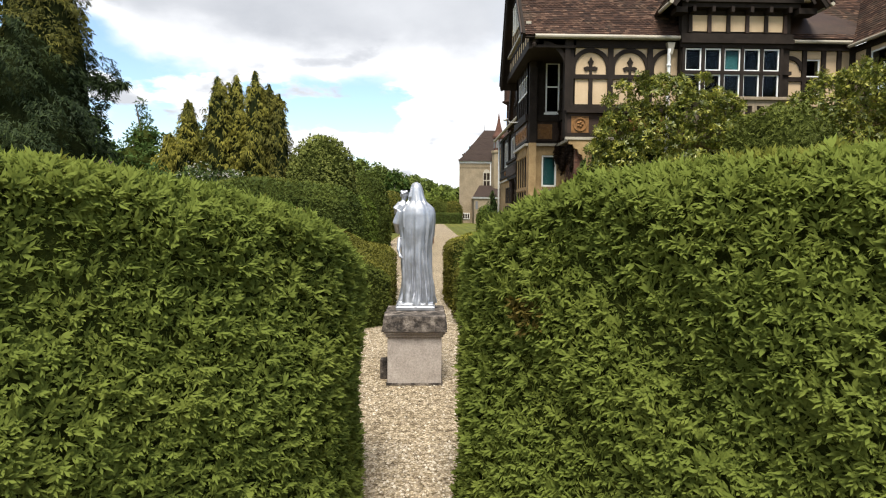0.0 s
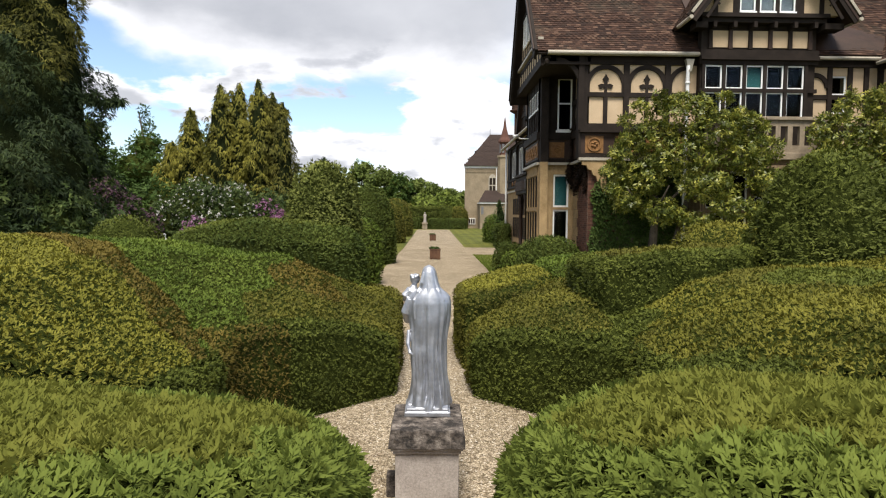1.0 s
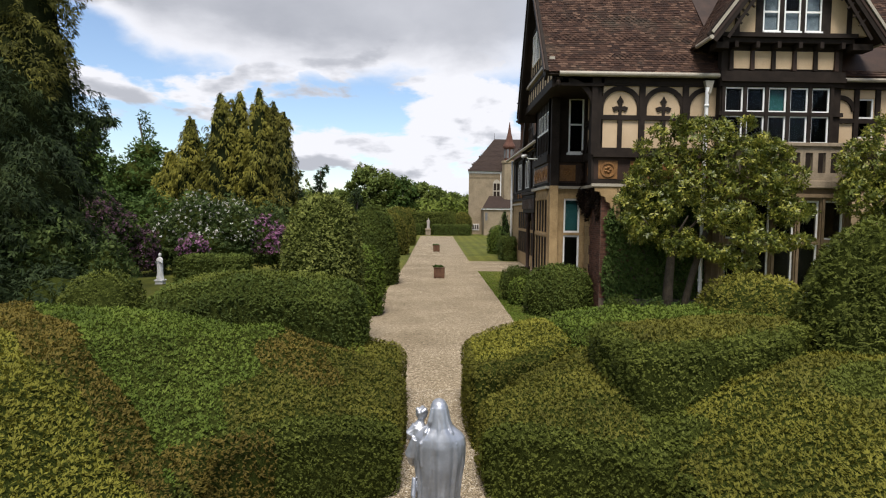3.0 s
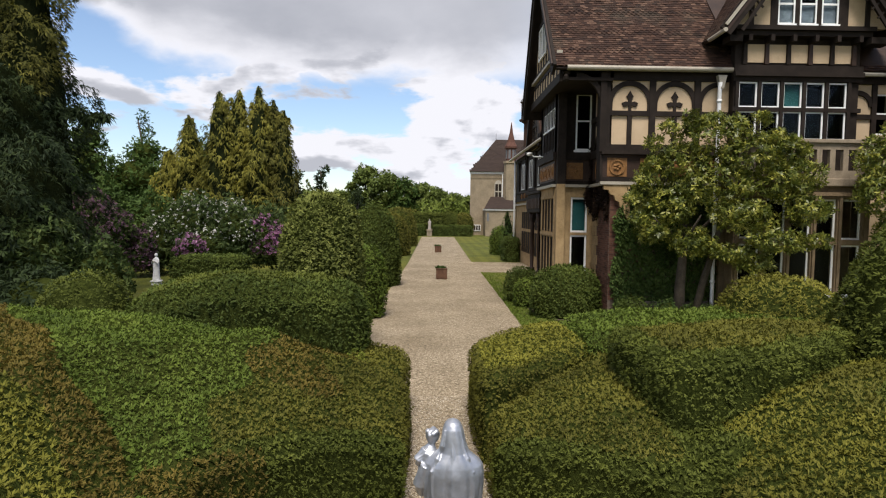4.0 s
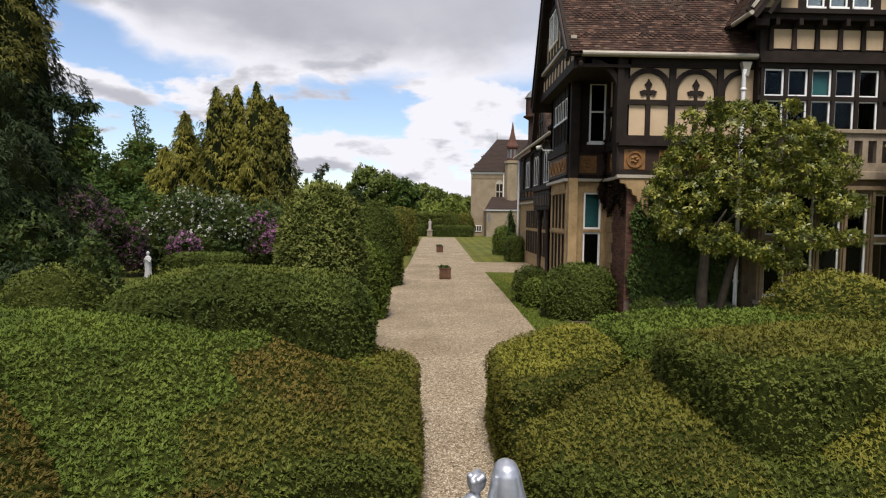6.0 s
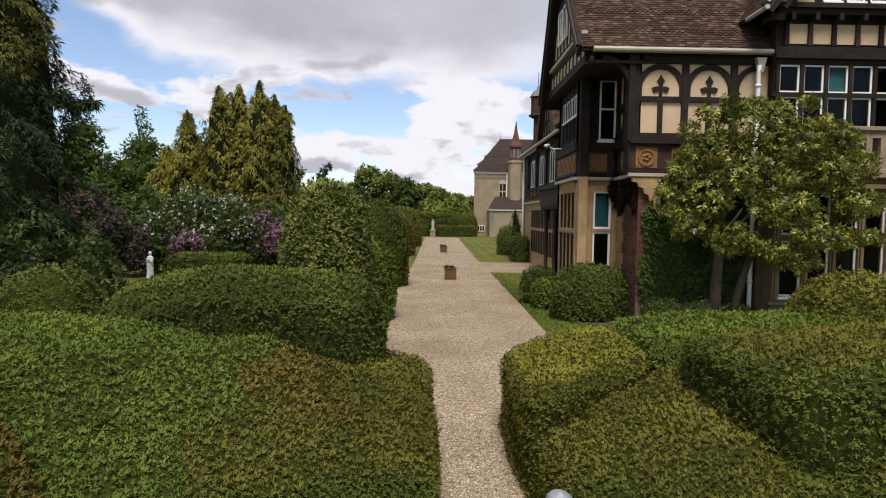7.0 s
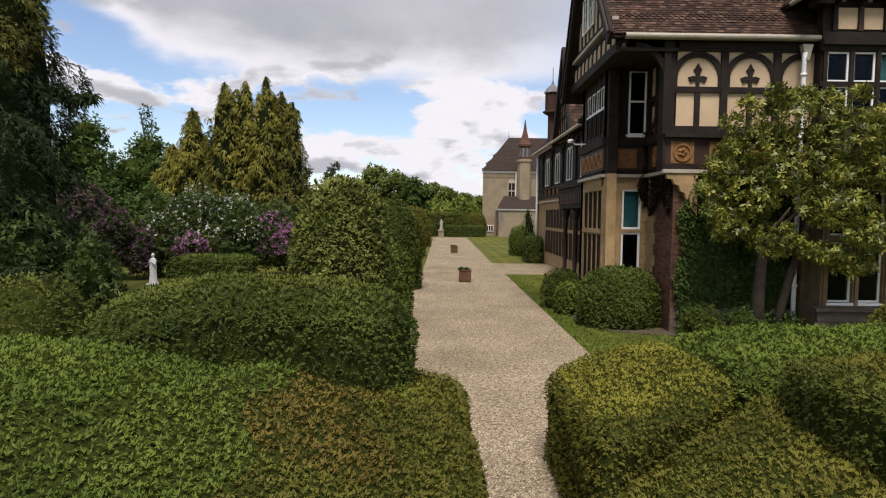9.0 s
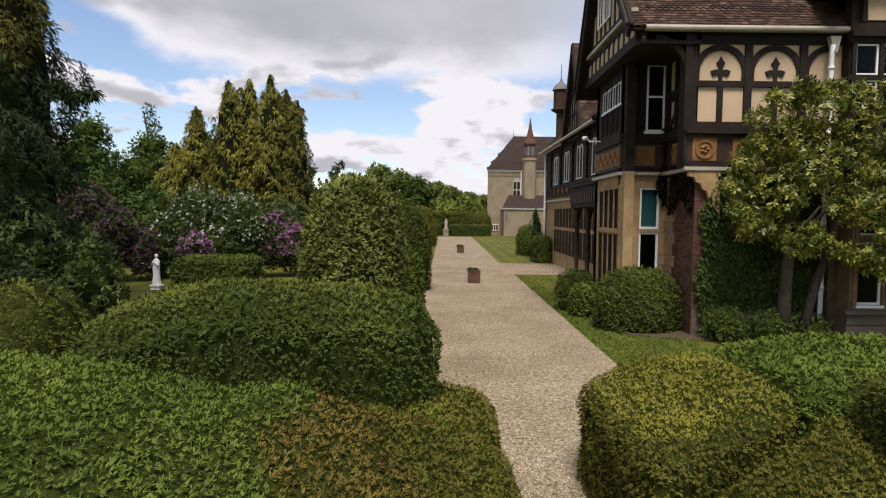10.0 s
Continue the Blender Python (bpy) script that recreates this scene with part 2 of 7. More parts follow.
COPPER = grainy("red_tile_spire", (0.07, 0.03, 0.022), (0.12, 0.055, 0.038), 2.0, 14.0, 0.85, 0.3, 0.02)
FAR_ROOF = grainy("chapel_roof_tile", (0.022, 0.0135, 0.0105), (0.041, 0.026, 0.0195), 1.2, 8.0, 0.9, 0.3, 0.03)
# Much darker copy of the grey stone: shade at the wall's foot painted in.
SHADED_PLINTH_STONE = grainy("shaded_plinth_stone", (0.05, 0.043, 0.036), (0.11, 0.093, 0.075), 2.0, 40.0, 0.9, 0.5, 0.01)
MARBLE = grainy("white_marble", (0.62, 0.6, 0.57), (0.8, 0.78, 0.75), 4.0, 40.0, 0.6, 0.2, 0.004)


def make_tile(name):
    m, nt, b = shader(name, 0.86, 0, 0.25)
    r = nt.nodes.new("ShaderNodeNewGeometry").outputs["Random Per Island"]
    c = ramp(nt, r, [(0.0, (0.021, 0.0105, 0.0075)), (0.45, (0.041, 0.0205, 0.0135)), (0.8, (0.064, 0.033, 0.0215)), (1.0, (0.115, 0.067, 0.045))])
    moss = ramp(nt, noise_of(nt, 0.9, 6.0), [(0.5, (0, 0, 0)), (0.85, (1, 1, 1))])
    c = mix(nt, moss, c, mix(nt, 0.5, c, (0.075, 0.07, 0.05)))
    nt.links.new(c, b.inputs["Base Color"])
    relief(nt, b, noise_of(nt, 70.0, 3.0), 0.3, 0.005)
    return m


def make_brick():
    m, nt, b = shader("dark_red_brick", 0.9, 0, 0.25)
    r = nt.nodes.new("ShaderNodeNewGeometry").outputs["Random Per Island"]
    c = ramp(nt, r, [(0.0, (0.045, 0.02, 0.014)), (0.5, (0.1, 0.044, 0.029)), (1.0, (0.155, 0.072, 0.048))])
    c = mix(nt, 0.3, c, ramp(nt, noise_of(nt, 1.5, 6.0), [(0.35, (0.034, 0.019, 0.014)), (0.7, (0.13, 0.062, 0.042))]))
    nt.links.new(c, b.inputs["Base Color"])
    relief(nt, b, noise_of(nt, 60.0, 3.0), 0.4, 0.004)
    return m


BRICKS = make_brick()
TILE = make_tile("clay_roof_tile")


def make_glass():
    m, nt, b = shader("window_glass", 0.03, 0, 0.5)
    b.inputs["Transmission Weight"].default_value, b.inputs["IOR"].default_value = 1.0, 1.17
    b.inputs["Base Color"].default_value = (0.5, 0.55, 0.55, 1)
    relief(nt, b, noise_of(nt, 2.5, 2.0), 0.04, 0.01)
    return m


GLASS = make_glass()


def make_gravel():
    m, nt, b = shader("pale_gravel", 0.93, 0, 0.25)
    v = node(nt, "ShaderNodeTexVoronoi", Scale=58.0)
    nt.links.new(where(nt), v.inputs["Vector"])
    sep = nt.nodes.new("ShaderNodeSeparateColor")
    nt.links.new(v.outputs["Color"], sep.inputs[0])
    c = ramp(nt, sep.outputs[0], [(0.0, (0.2, 0.162, 0.108)), (0.5, (0.475, 0.4, 0.295)), (1.0, (0.72, 0.645, 0.525))])
    edge = ramp(nt, v.outputs["Distance"], [(0.25, (1, 1, 1)), (0.75, (0.42, 0.4, 0.37))])
    c = mix(nt, 1.0, c, edge, 'MULTIPLY')
    drift = ramp(nt, noise_of(nt, 0.45, 6.0), [(0.35, (0.6, 0.58, 0.54)), (0.65, (0.84, 0.83, 0.81))])
    c = mix(nt, 1.0, c, drift, 'MULTIPLY')
    grit = ramp(nt, noise_of(nt, 14.0, 5.0, 0.75), [(0.37, (0.42, 0.37, 0.31)), (0.55, (1.2, 1.17, 1.11))])
    c = mix(nt, 1.0, c, grit, 'MULTIPLY')
    dirt = ramp(nt, noise_of(nt, 2.6, 7.0, 0.7), [(0.6, (0, 0, 0)), (0.78, (1, 1, 1))])
    c = mix(nt, dirt, c, mix(nt, 0.6, c, (0.16, 0.12, 0.08)))
    nt.links.new(c, b.inputs["Base Color"])
    relief(nt, b, v.outputs["Distance"], -0.7, 0.012)
    return m


def make_stones():
    m, nt, b = shader("gravel_stones", 0.85, 0, 0.3)
    r = nt.nodes.new("ShaderNodeNewGeometry").outputs["Random Per Island"]
    c = ramp(nt, r, [(0.0, (0.12, 0.092, 0.064)), (0.35, (0.25, 0.205, 0.148)), (0.75, (0.37, 0.315, 0.24)), (1.0, (0.54, 0.49, 0.41))])
    nt.links.new(c, b.inputs["Base Color"])
    relief(nt, b, noise_of(nt, 120.0, 3.0), 0.2, 0.004)
    return m


def make_lawn():
    m, nt, b = shader("lawn", 0.95, 0, 0.2)
    c = ramp(nt, noise_of(nt, 0.5, 6.0), [(0.3, (0.05, 0.066, 0.01)), (0.7, (0.105, 0.122, 0.019))])
    f = noise_of(nt, 45.0, 4.0, 0.75)
    c = mix(nt, 0.5, c, ramp(nt, f, [(0.3, (0.028, 0.045, 0.007)), (0.7, (0.16, 0.185, 0.035))]))
    w = ramp(nt, noise_of(nt, 0.16, 5.0, 0.6), [(0.35, (0.7, 0.66, 0.6)), (0.5, (1.05, 0.92, 0.85)), (0.68, (1.28, 1.0, 0.95))])
    mow = nt.nodes.new("ShaderNodeTexWave")
    mow.inputs["Scale"].default_value = 0.3
    mow.inputs["Distortion"].default_value = 1.2
    mow.inputs["Detail Scale"].default_value = 0.6
    nt.links.new(nt.nodes.new("ShaderNodeTexCoord").outputs["Object"], mow.inputs["Vector"])
    s = ramp(nt, mow.outputs["Color"], [(0.3, (0.86, 0.88, 0.86)), (0.7, (1.06, 1.05, 1.0))])
    for layer in (w, s):
        mul = nt.nodes.new("ShaderNodeVectorMath")
        mul.operation = 'MULTIPLY'
        nt.links.new(c, mul.inputs[0])
        nt.links.new(layer, mul.inputs[1])
        c = mul.outputs[0]
    nt.links.new(c, b.inputs["Base Color"])
    relief(nt, b, f, 0.8, 0.03)
    return m


def make_silver():
    m, nt, b = shader("silver_paint", 0.45, 0.8, 0.4)
    n = noise_of(nt, 9.0, 5.0)
    c = ramp(nt, n, [(0.3, (0.35, 0.36, 0.39)), (0.7, (0.52, 0.535, 0.575))])
    nt.links.new(c, b.inputs["Base Color"])
    r = ramp(nt, noise_of(nt, 25.0, 4.0), [(0.3, (0.37, 0.37, 0.37)), (0.7, (0.55, 0.55, 0.55))])
    nt.links.new(r, b.inputs["Roughness"])
    relief(nt, b, noise_of(nt, 40.0, 3.0), 0.12, 0.004)
    return m


GRAVEL, STONES, LAWN, SILVER = make_gravel(), make_stones(), make_lawn(), make_silver()


def make_lichen():
    """Weathered stone with dark crust."""
    m, nt, b = shader("weathered_stone", 0.95, 0, 0.2)
    c = ramp(nt, noise_of(nt, 8.0, 7.0, 0.7), [(0.42, (0.03, 0.026, 0.023)), (0.55, (0.12, 0.1, 0.085)), (0.72, (0.34, 0.3, 0.255))])
    nt.links.new(c, b.inputs["Base Color"])
    relief(nt, b, noise_of(nt, 30.0, 6.0, 0.7), 0.8, 0.02)
    return m


LICHEN = make_lichen()
PEDESTAL = grainy("pedestal_stone", (0.26, 0.225, 0.2), (0.40, 0.355, 0.32), 5.0, 60.0, 0.93, 0.4, 0.008)

# ---- building helpers ----
def finish(ob, bm, mat, smooth=False):
    bm.normal_update()
    bm.to_mesh(ob.data)
    bm.free()
    ob.data.materials.append(mat)
    if smooth:
        for p in ob.data.polygons:
            p.use_smooth = True
    return ob


def part(name, bm, material, parent=None, label="", smooth=False):
    ob = finish(new(name, bpy.data.meshes.new(name)), bm, material, smooth)
    ob.parent = parent
    if label:
        tagged(ob, label)
    return ob


def thing(name, label, category, group="", kind="", at=(0, 0, 0), turn=0):
    ob = new(name)
    ob.matrix_basis = pose(*at, 0, 0, turn)
    ob.empty_display_size = 0.2
    return tagged(ob, label, category, group, kind)


def box(bm, x0, x1, y0, y1, z0, z1, bevel=0.0):
    m = Matrix.LocRotScale(((x0 + x1) / 2, (y0 + y1) / 2, (z0 + z1) / 2), None, (abs(x1 - x0), abs(y1 - y0), abs(z1 - z0)))
    r = bmesh.ops.create_cube(bm, size=1, matrix=m)
    if bevel:
        es = list({e for v in r["verts"] for e in v.link_edges})
        bmesh.ops.bevel(bm, geom=es, offset=bevel, segments=2, affect='EDGES', profile=0.6)
    return bm


def hull(bm, outline, push):
    """A prism: the outline (list of 3D points) pushed along a vector."""
    a = [bm.verts.new(p) for p in outline]
    b = [bm.verts.new(Vector(p) + Vector(push)) for p in outline]
    n = len(a)
    bm.faces.new(a)
    bm.faces.new(b[::-1])
    for i in range(n):
        bm.faces.new((a[i], b[i], b[(i + 1) % n], a[(i + 1) % n]))
    bmesh.ops.recalc_face_normals(bm, faces=bm.faces[:])
    return bm


def lathe(bm, profile, n=24, cx=0.0, cy=0.0, cap=True):
    """profile: (radius, height) pairs from the bottom up."""
    rings = []
    for r, z in profile:
        rings.append([bm.verts.new((cx + r * math.cos(2 * math.pi * k / n), cy + r * math.sin(2 * math.pi * k / n), z)) for k in range(n)])
    for a, b in zip(rings, rings[1:]):
        for k in range(n):
            bm.faces.new((a[k], a[(k + 1) % n], b[(k + 1) % n], b[k]))
    if cap:
        bm.faces.new(rings[0][::-1])
        bm.faces.new(rings[-1])
    return bm


def tube(bm, pts, radii, n=8):
    """A tapered tube through points."""
    rings = []
    for i, p in enumerate(pts):
        a, b = Vector(pts[max(0, i - 1)]), Vector(pts[min(len(pts) - 1, i + 1)])
        d = (b - a).normalized()
        s = d.cross(Vector((0.3, 0.9, 0.1)) if abs(d.z) > 0.9 else Vector((0, 0, 1))).normalized()
        t = d.cross(s)
        rings.append([bm.verts.new(Vector(p) + radii[i] * (math.cos(2 * math.pi * k / n) * s + math.sin(2 * math.pi * k / n) * t)) for k in range(n)])
    for a, b in zip(rings, rings[1:]):
        for k in range(n):
            bm.faces.new((a[k], a[(k + 1) % n], b[(k + 1) % n], b[k]))
    bm.faces.new(rings[0])
    bm.faces.new(rings[-1][::-1])
    bmesh.ops.recalc_face_normals(bm, faces=bm.faces[:])
    return bm


class Face:
    """A wall's plane: o is a point (x, y), u the direction along it; out points away from the wall."""

    def __init__(self, o, u):
        self.o, self.u = Vector((*o, 0)), Vector((*u, 0)).normalized()
        self.out = Vector((self.u.y, -self.u.x, 0))

    def p(self, u, z, o=0.0):
        return self.o + self.u * u + self.out * o + Vector((0, 0, z))

    def box(self, bm, u0, u1, z0, z1, o0=-0.1, o1=0.06):
        v = [bm.verts.new(self.p(u, z, o)) for o in (o0, o1) for u, z in ((u0, z0), (u1, z0), (u1, z1), (u0, z1))]
        for f in ((4, 5, 6, 7), (3, 2, 1, 0), (0, 1, 5, 4), (1, 2, 6, 5), (2, 3, 7, 6), (3, 0, 4, 7)):
            bm.faces.new([v[i] for i in f])
        return bm

    def slab(self, bm, outline, o0, o1):
        return hull(bm, [self.p(u, z, o0) for u, z in outline], self.out * (o1 - o0))

    def wall(self, bm, u0, u1, z0, z1, holes=(), thick=0.35, o=0.0):
        """A wall with openings (u0, u1, z0, z1) that go through it."""
        us = sorted({u0, u1, *[h[i] for h in holes for i in (0, 1)]})
        zs = sorted({z0, z1, *[h[i] for h in holes for i in (2, 3)]})
        for a, b in zip(us, us[1:]):
            run = None
            for c, d in zip(zs, zs[1:]):
                mu, mz = (a + b) / 2, (c + d) / 2
                if any(h[0] < mu < h[1] and h[2] < mz < h[3] for h in holes):
                    if run:
                        self.box(bm, a, b, run[0], run[1], o - thick, o)
                    run = None
                else:
                    run = (run[0], d) if run else (c, d)
            if run:
                self.box(bm, a, b, run[0], run[1], o - thick, o)
        return bm


def sheet(name, verts, faces_n, material, parent=None, label="", around=None):
    """A mesh straight from arrays: verts (n, 3), every k in a row make one face. around: an outward direction for each
    vertex, towards which the soft sprays are shaded."""
    k = faces_n
    n = len(verts)
    if around is not None:                              # every spray turns its upper side outwards
        q = verts.reshape(-1, k, 3).copy()
        back = (np.cross(q[:, 1] - q[:, 0], q[:, 2] - q[:, 0]) * around[::k]).sum(1) < 0
        q[back] = q[back][:, ::-1]
        verts = q.reshape(-1, 3)
    me = bpy.data.meshes.new(name)
    me.vertices.add(n)
    me.vertices.foreach_set("co", np.ascontiguousarray(verts, dtype=np.float32).ravel())
    me.loops.add(n)
    me.loops.foreach_set("vertex_index", np.arange(n, dtype=np.int32))
    me.polygons.add(n // k)
    me.polygons.foreach_set("loop_start", np.arange(0, n, k, dtype=np.int32))
    me.update(calc_edges=True)
    if around is not None:
        q = verts.reshape(-1, k, 3)
        f = unit(np.cross(q[:, 1] - q[:, 0], q[:, 2] - q[:, 0]))
        f = np.repeat(f, k, 0)
        me.polygons.foreach_set("use_smooth", np.ones(n // k, dtype=bool))
        me.normals_split_custom_set_from_vertices(unit(0.55 * f + 0.45 * around).tolist())
    me.materials.append(material)
    ob = new(name, me)
    ob.parent = parent
    if label:
        tagged(ob, label)
    return ob


def unit(v):
    return v / np.maximum(np.linalg.norm(v, axis=-1, keepdims=True), 1e-9)


SPRIG = ((0.0, 1.0, 0.5), (0.75, 0.9, 0.45), (-0.75, 0.9, 0.45))
YEW_SPRIG = ((0.0, 1.75, 0.36), (0.5, 1.05, 0.34, 0.15), (-0.5, 1.05, 0.34, 0.15), (0.42, 0.95, 0.32, 0.65), (-0.42, 0.95, 0.32, 0.65))
FINE = ((0.42, 1.15, 0.38), (-0.46, 1.1, 0.37), (0.0, 1.35, 0.34))
BROAD = ((0.0, 1.0, 0.42), (0.8, 0.85, 0.4), (-0.8, 0.85, 0.4))
ROSETTE = ((0.0, 1.0, 0.34), (0.9, 0.95, 0.34), (-0.9, 0.95, 0.34), (1.9, 0.9, 0.34), (-1.9, 0.9, 0.34))
SPRAY = ((0.0, 1.0, 0.2), (0.35, 0.8, 0.18), (-0.35, 0.8, 0.18))


def leaves(rng, pts, nrm, size, blades=SPRIG, lean=0.9, droop=0.0, spread=0.35, wide=1.0, up=0.0):
    """Sprigs of pointed blades at points: an array of quads. lean: how flat they lie on the surface; droop: pull downwards;
    up: how far their upper sides turn to the sky."""
    n = len(pts)
    size = size * rng.uniform(0.65, 1.3, (n, 1))
    nrm = unit(nrm + rng.normal(0, spread, (n, 3)))
    side = unit(np.cross(nrm, rng.normal(0, 1, (n, 3))))
    side = unit(side + np.array((0, 0, -droop)))
    go = unit(side * lean + nrm * (1.0 - 0.45 * lean))
    flat = unit(np.cross(go, nrm + np.array((0, 0, up))) + 1e-6)
    face = unit(np.cross(flat, go))
    out = np.empty((n, len(blades), 4, 3))
    base = pts - nrm * size * 0.25
    for i, (a, l, w, *start) in enumerate(blades):
        root = base + go * size * (start[0] if start else 0.0)
        a = a + rng.normal(0, 0.28, (n, 1))
        l = l * rng.uniform(0.7, 1.2, (n, 1))
        d = unit(go * np.cos(a) + flat * np.sin(a) + face * rng.normal(0, 0.25, (n, 1)))
        c = unit(np.cross(face, d))
        L, W = size * l, size * w * wide * 0.5
        bend = face * L * rng.uniform(-0.15, 0.12, (n, 1))
        out[:, i, 0] = root
        out[:, i, 1] = root + d * L * 0.55 + c * W + bend * 0.4
        out[:, i, 2] = root + d * L + bend - np.array((0, 0, 1)) * L * droop * 0.3
        out[:, i, 3] = root + d * L * 0.55 - c * W + bend * 0.4
    return out.reshape(-1, 3)


def lumps(x, y, seed=0.0):
    """Low swells of a clipped surface, in metres."""
    return (0.022 * np.sin(2.9 * x + 1.3 * y + seed) + 0.02 * np.sin(1.7 * y - 2.3 * x + 2 * seed)
            + 0.014 * np.sin(7.1 * x + 3.0 * y + seed) * np.sin(6.3 * y - 2.0 * x) + 0.008 * np.sin(15 * x + seed) * np.sin(14 * y))


def tufts(p, size):
    """Small tufts of growth on a clipped surface."""
    k = 2.6 / size
    x, y, z = p.T
    a = np.sin(k * x + 1.9 * np.sin(0.37 * k * y) + 1.1 * np.sin(0.41 * k * z)) * np.sin(k * y + 1.7 * np.sin(0.33 * k * x)) * np.cos(0.9 * k * z + 1.3 * np.sin(0.4 * k * x))
    return a


def edge_distance(poly, x, y):
    """Distance to the outline, negative outside."""
    d = np.full(np.shape(x), 1e9)
    inside = np.zeros(np.shape(x), bool)
    for (ax, ay), (bx, by) in zip(poly, poly[1:] + poly[:1]):
        ex, ey = bx - ax, by - ay
        t = np.clip(((x - ax) * ex + (y - ay) * ey) / (ex * ex + ey * ey), 0, 1)
        d = np.minimum(d, np.hypot(x - ax - t * ex, y - ay - t * ey))
        if ay != by:
            inside ^= ((ay > y) != (by > y)) & (x < ex * (y - ay) / (by - ay) + ax)
    return np.where(inside, d, -d)


def soften(poly, radius=0.25, steps=5):
    """Rounds the corners of an outline."""
    out = []
    n = len(poly)
    for i in range(n):
        p0, p1, p2 = Vector(poly[i - 1]), Vector(poly[i]), Vector(poly[(i + 1) % n])
        a, b = (p0 - p1), (p2 - p1)
        r = min(radius, a.length * 0.45, b.length * 0.45)
        a, b = p1 + a.normalized() * r, p1 + b.normalized() * r
        for k in range(steps + 1):
            t = k / steps
            q = a * (1 - t) ** 2 + p1 * 2 * t * (1 - t) + b * t * t
            out.append((q.x, q.y))
    return out


def clipped_hedge(name, label, poly, top, r, zones, density, size, seed, corner=0.3, group="clipped hedges", floor=0.0, bare=None, blades=FINE, tilt=0.06, lean=0.7, sky=0.9, gap=-0.1, hollow=0.65, dead=None):
    """A clipped hedge over an outline. top(x, y): its height; r: how far its shoulders round;
    zones: (material, test(x, y) or None, part label): the first test that holds gives a sprig's colour."""
    rng = np.random.default_rng(seed)
    poly = soften(poly, corner)
    P = np.array(poly)

    def profile(d, x, y):
        d = np.clip(d, 0, r)
        return top(x, y) - r * (1 - np.sqrt(np.clip(1 - (1 - d / r) ** 2, 0, 1))) + lumps(x, y, seed)

    def height(x, y):
        return profile(edge_distance(poly, x, y), x, y)

    turn = 1 if sum(x0 * y1 - x1 * y0 for (x0, y0), (x1, y1) in zip(poly, poly[1:] + poly[:1])) > 0 else -1
    ob = thing(name, label, "hedge", group)
    # inside: a shell whose dark colour stands for shade among the twigs
    bm = bmesh.new()
    deep = 0.012 + 0.7 * size
    ring = []
    for (ax, ay), (bx, by) in zip(poly, poly[1:] + poly[:1]):
        k = max(1, int(math.hypot(bx - ax, by - ay) / 0.12))
        ring += [(ax + (bx - ax) * i / k, ay + (by - ay) * i / k) for i in range(k)]
    Q = np.array(ring)
    tan = unit(np.roll(Q, -1, 0) - np.roll(Q, 1, 0))
    inward = np.column_stack((-tan[:, 1], tan[:, 0])) * turn
    hq = profile(np.zeros(len(Q)), Q[:, 0], Q[:, 1])
    rows = []
    for up in (None, 0.0, 0.25, 0.5, 0.62):
        d = deep + r * (1 - math.sqrt(1 - (up or 0) ** 2))
        z = np.full(len(Q), floor) if up is None else np.maximum(hq + up * r - deep * up, floor)
        rows.append([bm.verts.new((*xy, zz)) for xy, zz in zip(Q + inward * d, z)])
    for d in (0.14, 0.3):
        q = Q + inward * (deep + d)
        z = profile(edge_distance(poly, q[:, 0], q[:, 1]) - deep, q[:, 0], q[:, 1]) - deep - 0.03
        rows.append([bm.verts.new((*xy, max(zz, floor))) for xy, zz in zip(q, z)])
    for a, b in zip(rows, rows[1:]):
        for k in range(len(Q)):
            bm.faces.new((a[k], a[(k + 1) % len(Q)], b[(k + 1) % len(Q)], b[k]))
    step = max(0.05, float(np.ptp(P, 0).max()) / 90)
    gx, gy = np.meshgrid(np.arange(P[:, 0].min(), P[:, 0].max() + step, step), np.arange(P[:, 1].min(), P[:, 1].max() + step, step), indexing="ij")
    gd = edge_distance(poly, gx, gy)
    gz = profile(gd - deep, gx, gy) - deep
    at = {}
    for i, j in zip(*np.nonzero(gd > deep + 0.12 * r)):
        at[i, j] = bm.verts.new((gx[i, j], gy[i, j], gz[i, j]))
    for i, j in at:
        four = [at.get(k) for k in ((i, j), (i + 1, j), (i + 1, j + 1), (i, j + 1))]
        if all(four):
            bm.faces.new(four)
    low = {}
    for i, j in zip(*np.nonzero(gd > deep)):
        low[i, j] = bm.verts.new((gx[i, j], gy[i, j], max(floor, gz[i, j] - 0.12)))
    for i, j in low:
        four = [low.get(k) for k in ((i, j), (i + 1, j), (i + 1, j + 1), (i, j + 1))]
        if all(four):
            bm.faces.new(four)
    part("inner_growth", bm, CORE, ob, "twiggy inside of the hedge, coloured dark as shade", True)
    # sprigs on top
    lo, hi = P.min(0), P.max(0)
    n = int(density * (hi[0] - lo[0]) * (hi[1] - lo[1]) * 3)
    xy = rng.uniform(lo, hi, (n, 2))
    d = edge_distance(poly, xy[:, 0], xy[:, 1])
    xy = xy[d > 0.004]
    e = 0.02
    hx = (height(xy[:, 0] + e, xy[:, 1]) - height(xy[:, 0] - e, xy[:, 1])) / (2 * e)
    hy = (height(xy[:, 0], xy[:, 1] + e) - height(xy[:, 0], xy[:, 1] - e)) / (2 * e)
    keep = rng.uniform(0, 3, len(xy)) < np.minimum(np.sqrt(1 + hx * hx + hy * hy), 3)
    xy, hx, hy = xy[keep], hx[keep], hy[keep]
    pts = np.column_stack((xy, height(xy[:, 0], xy[:, 1])))
    nrm = unit(np.column_stack((-hx, -hy, np.ones(len(xy)))))
    # sprigs on the sides
    sp, sn = [], []
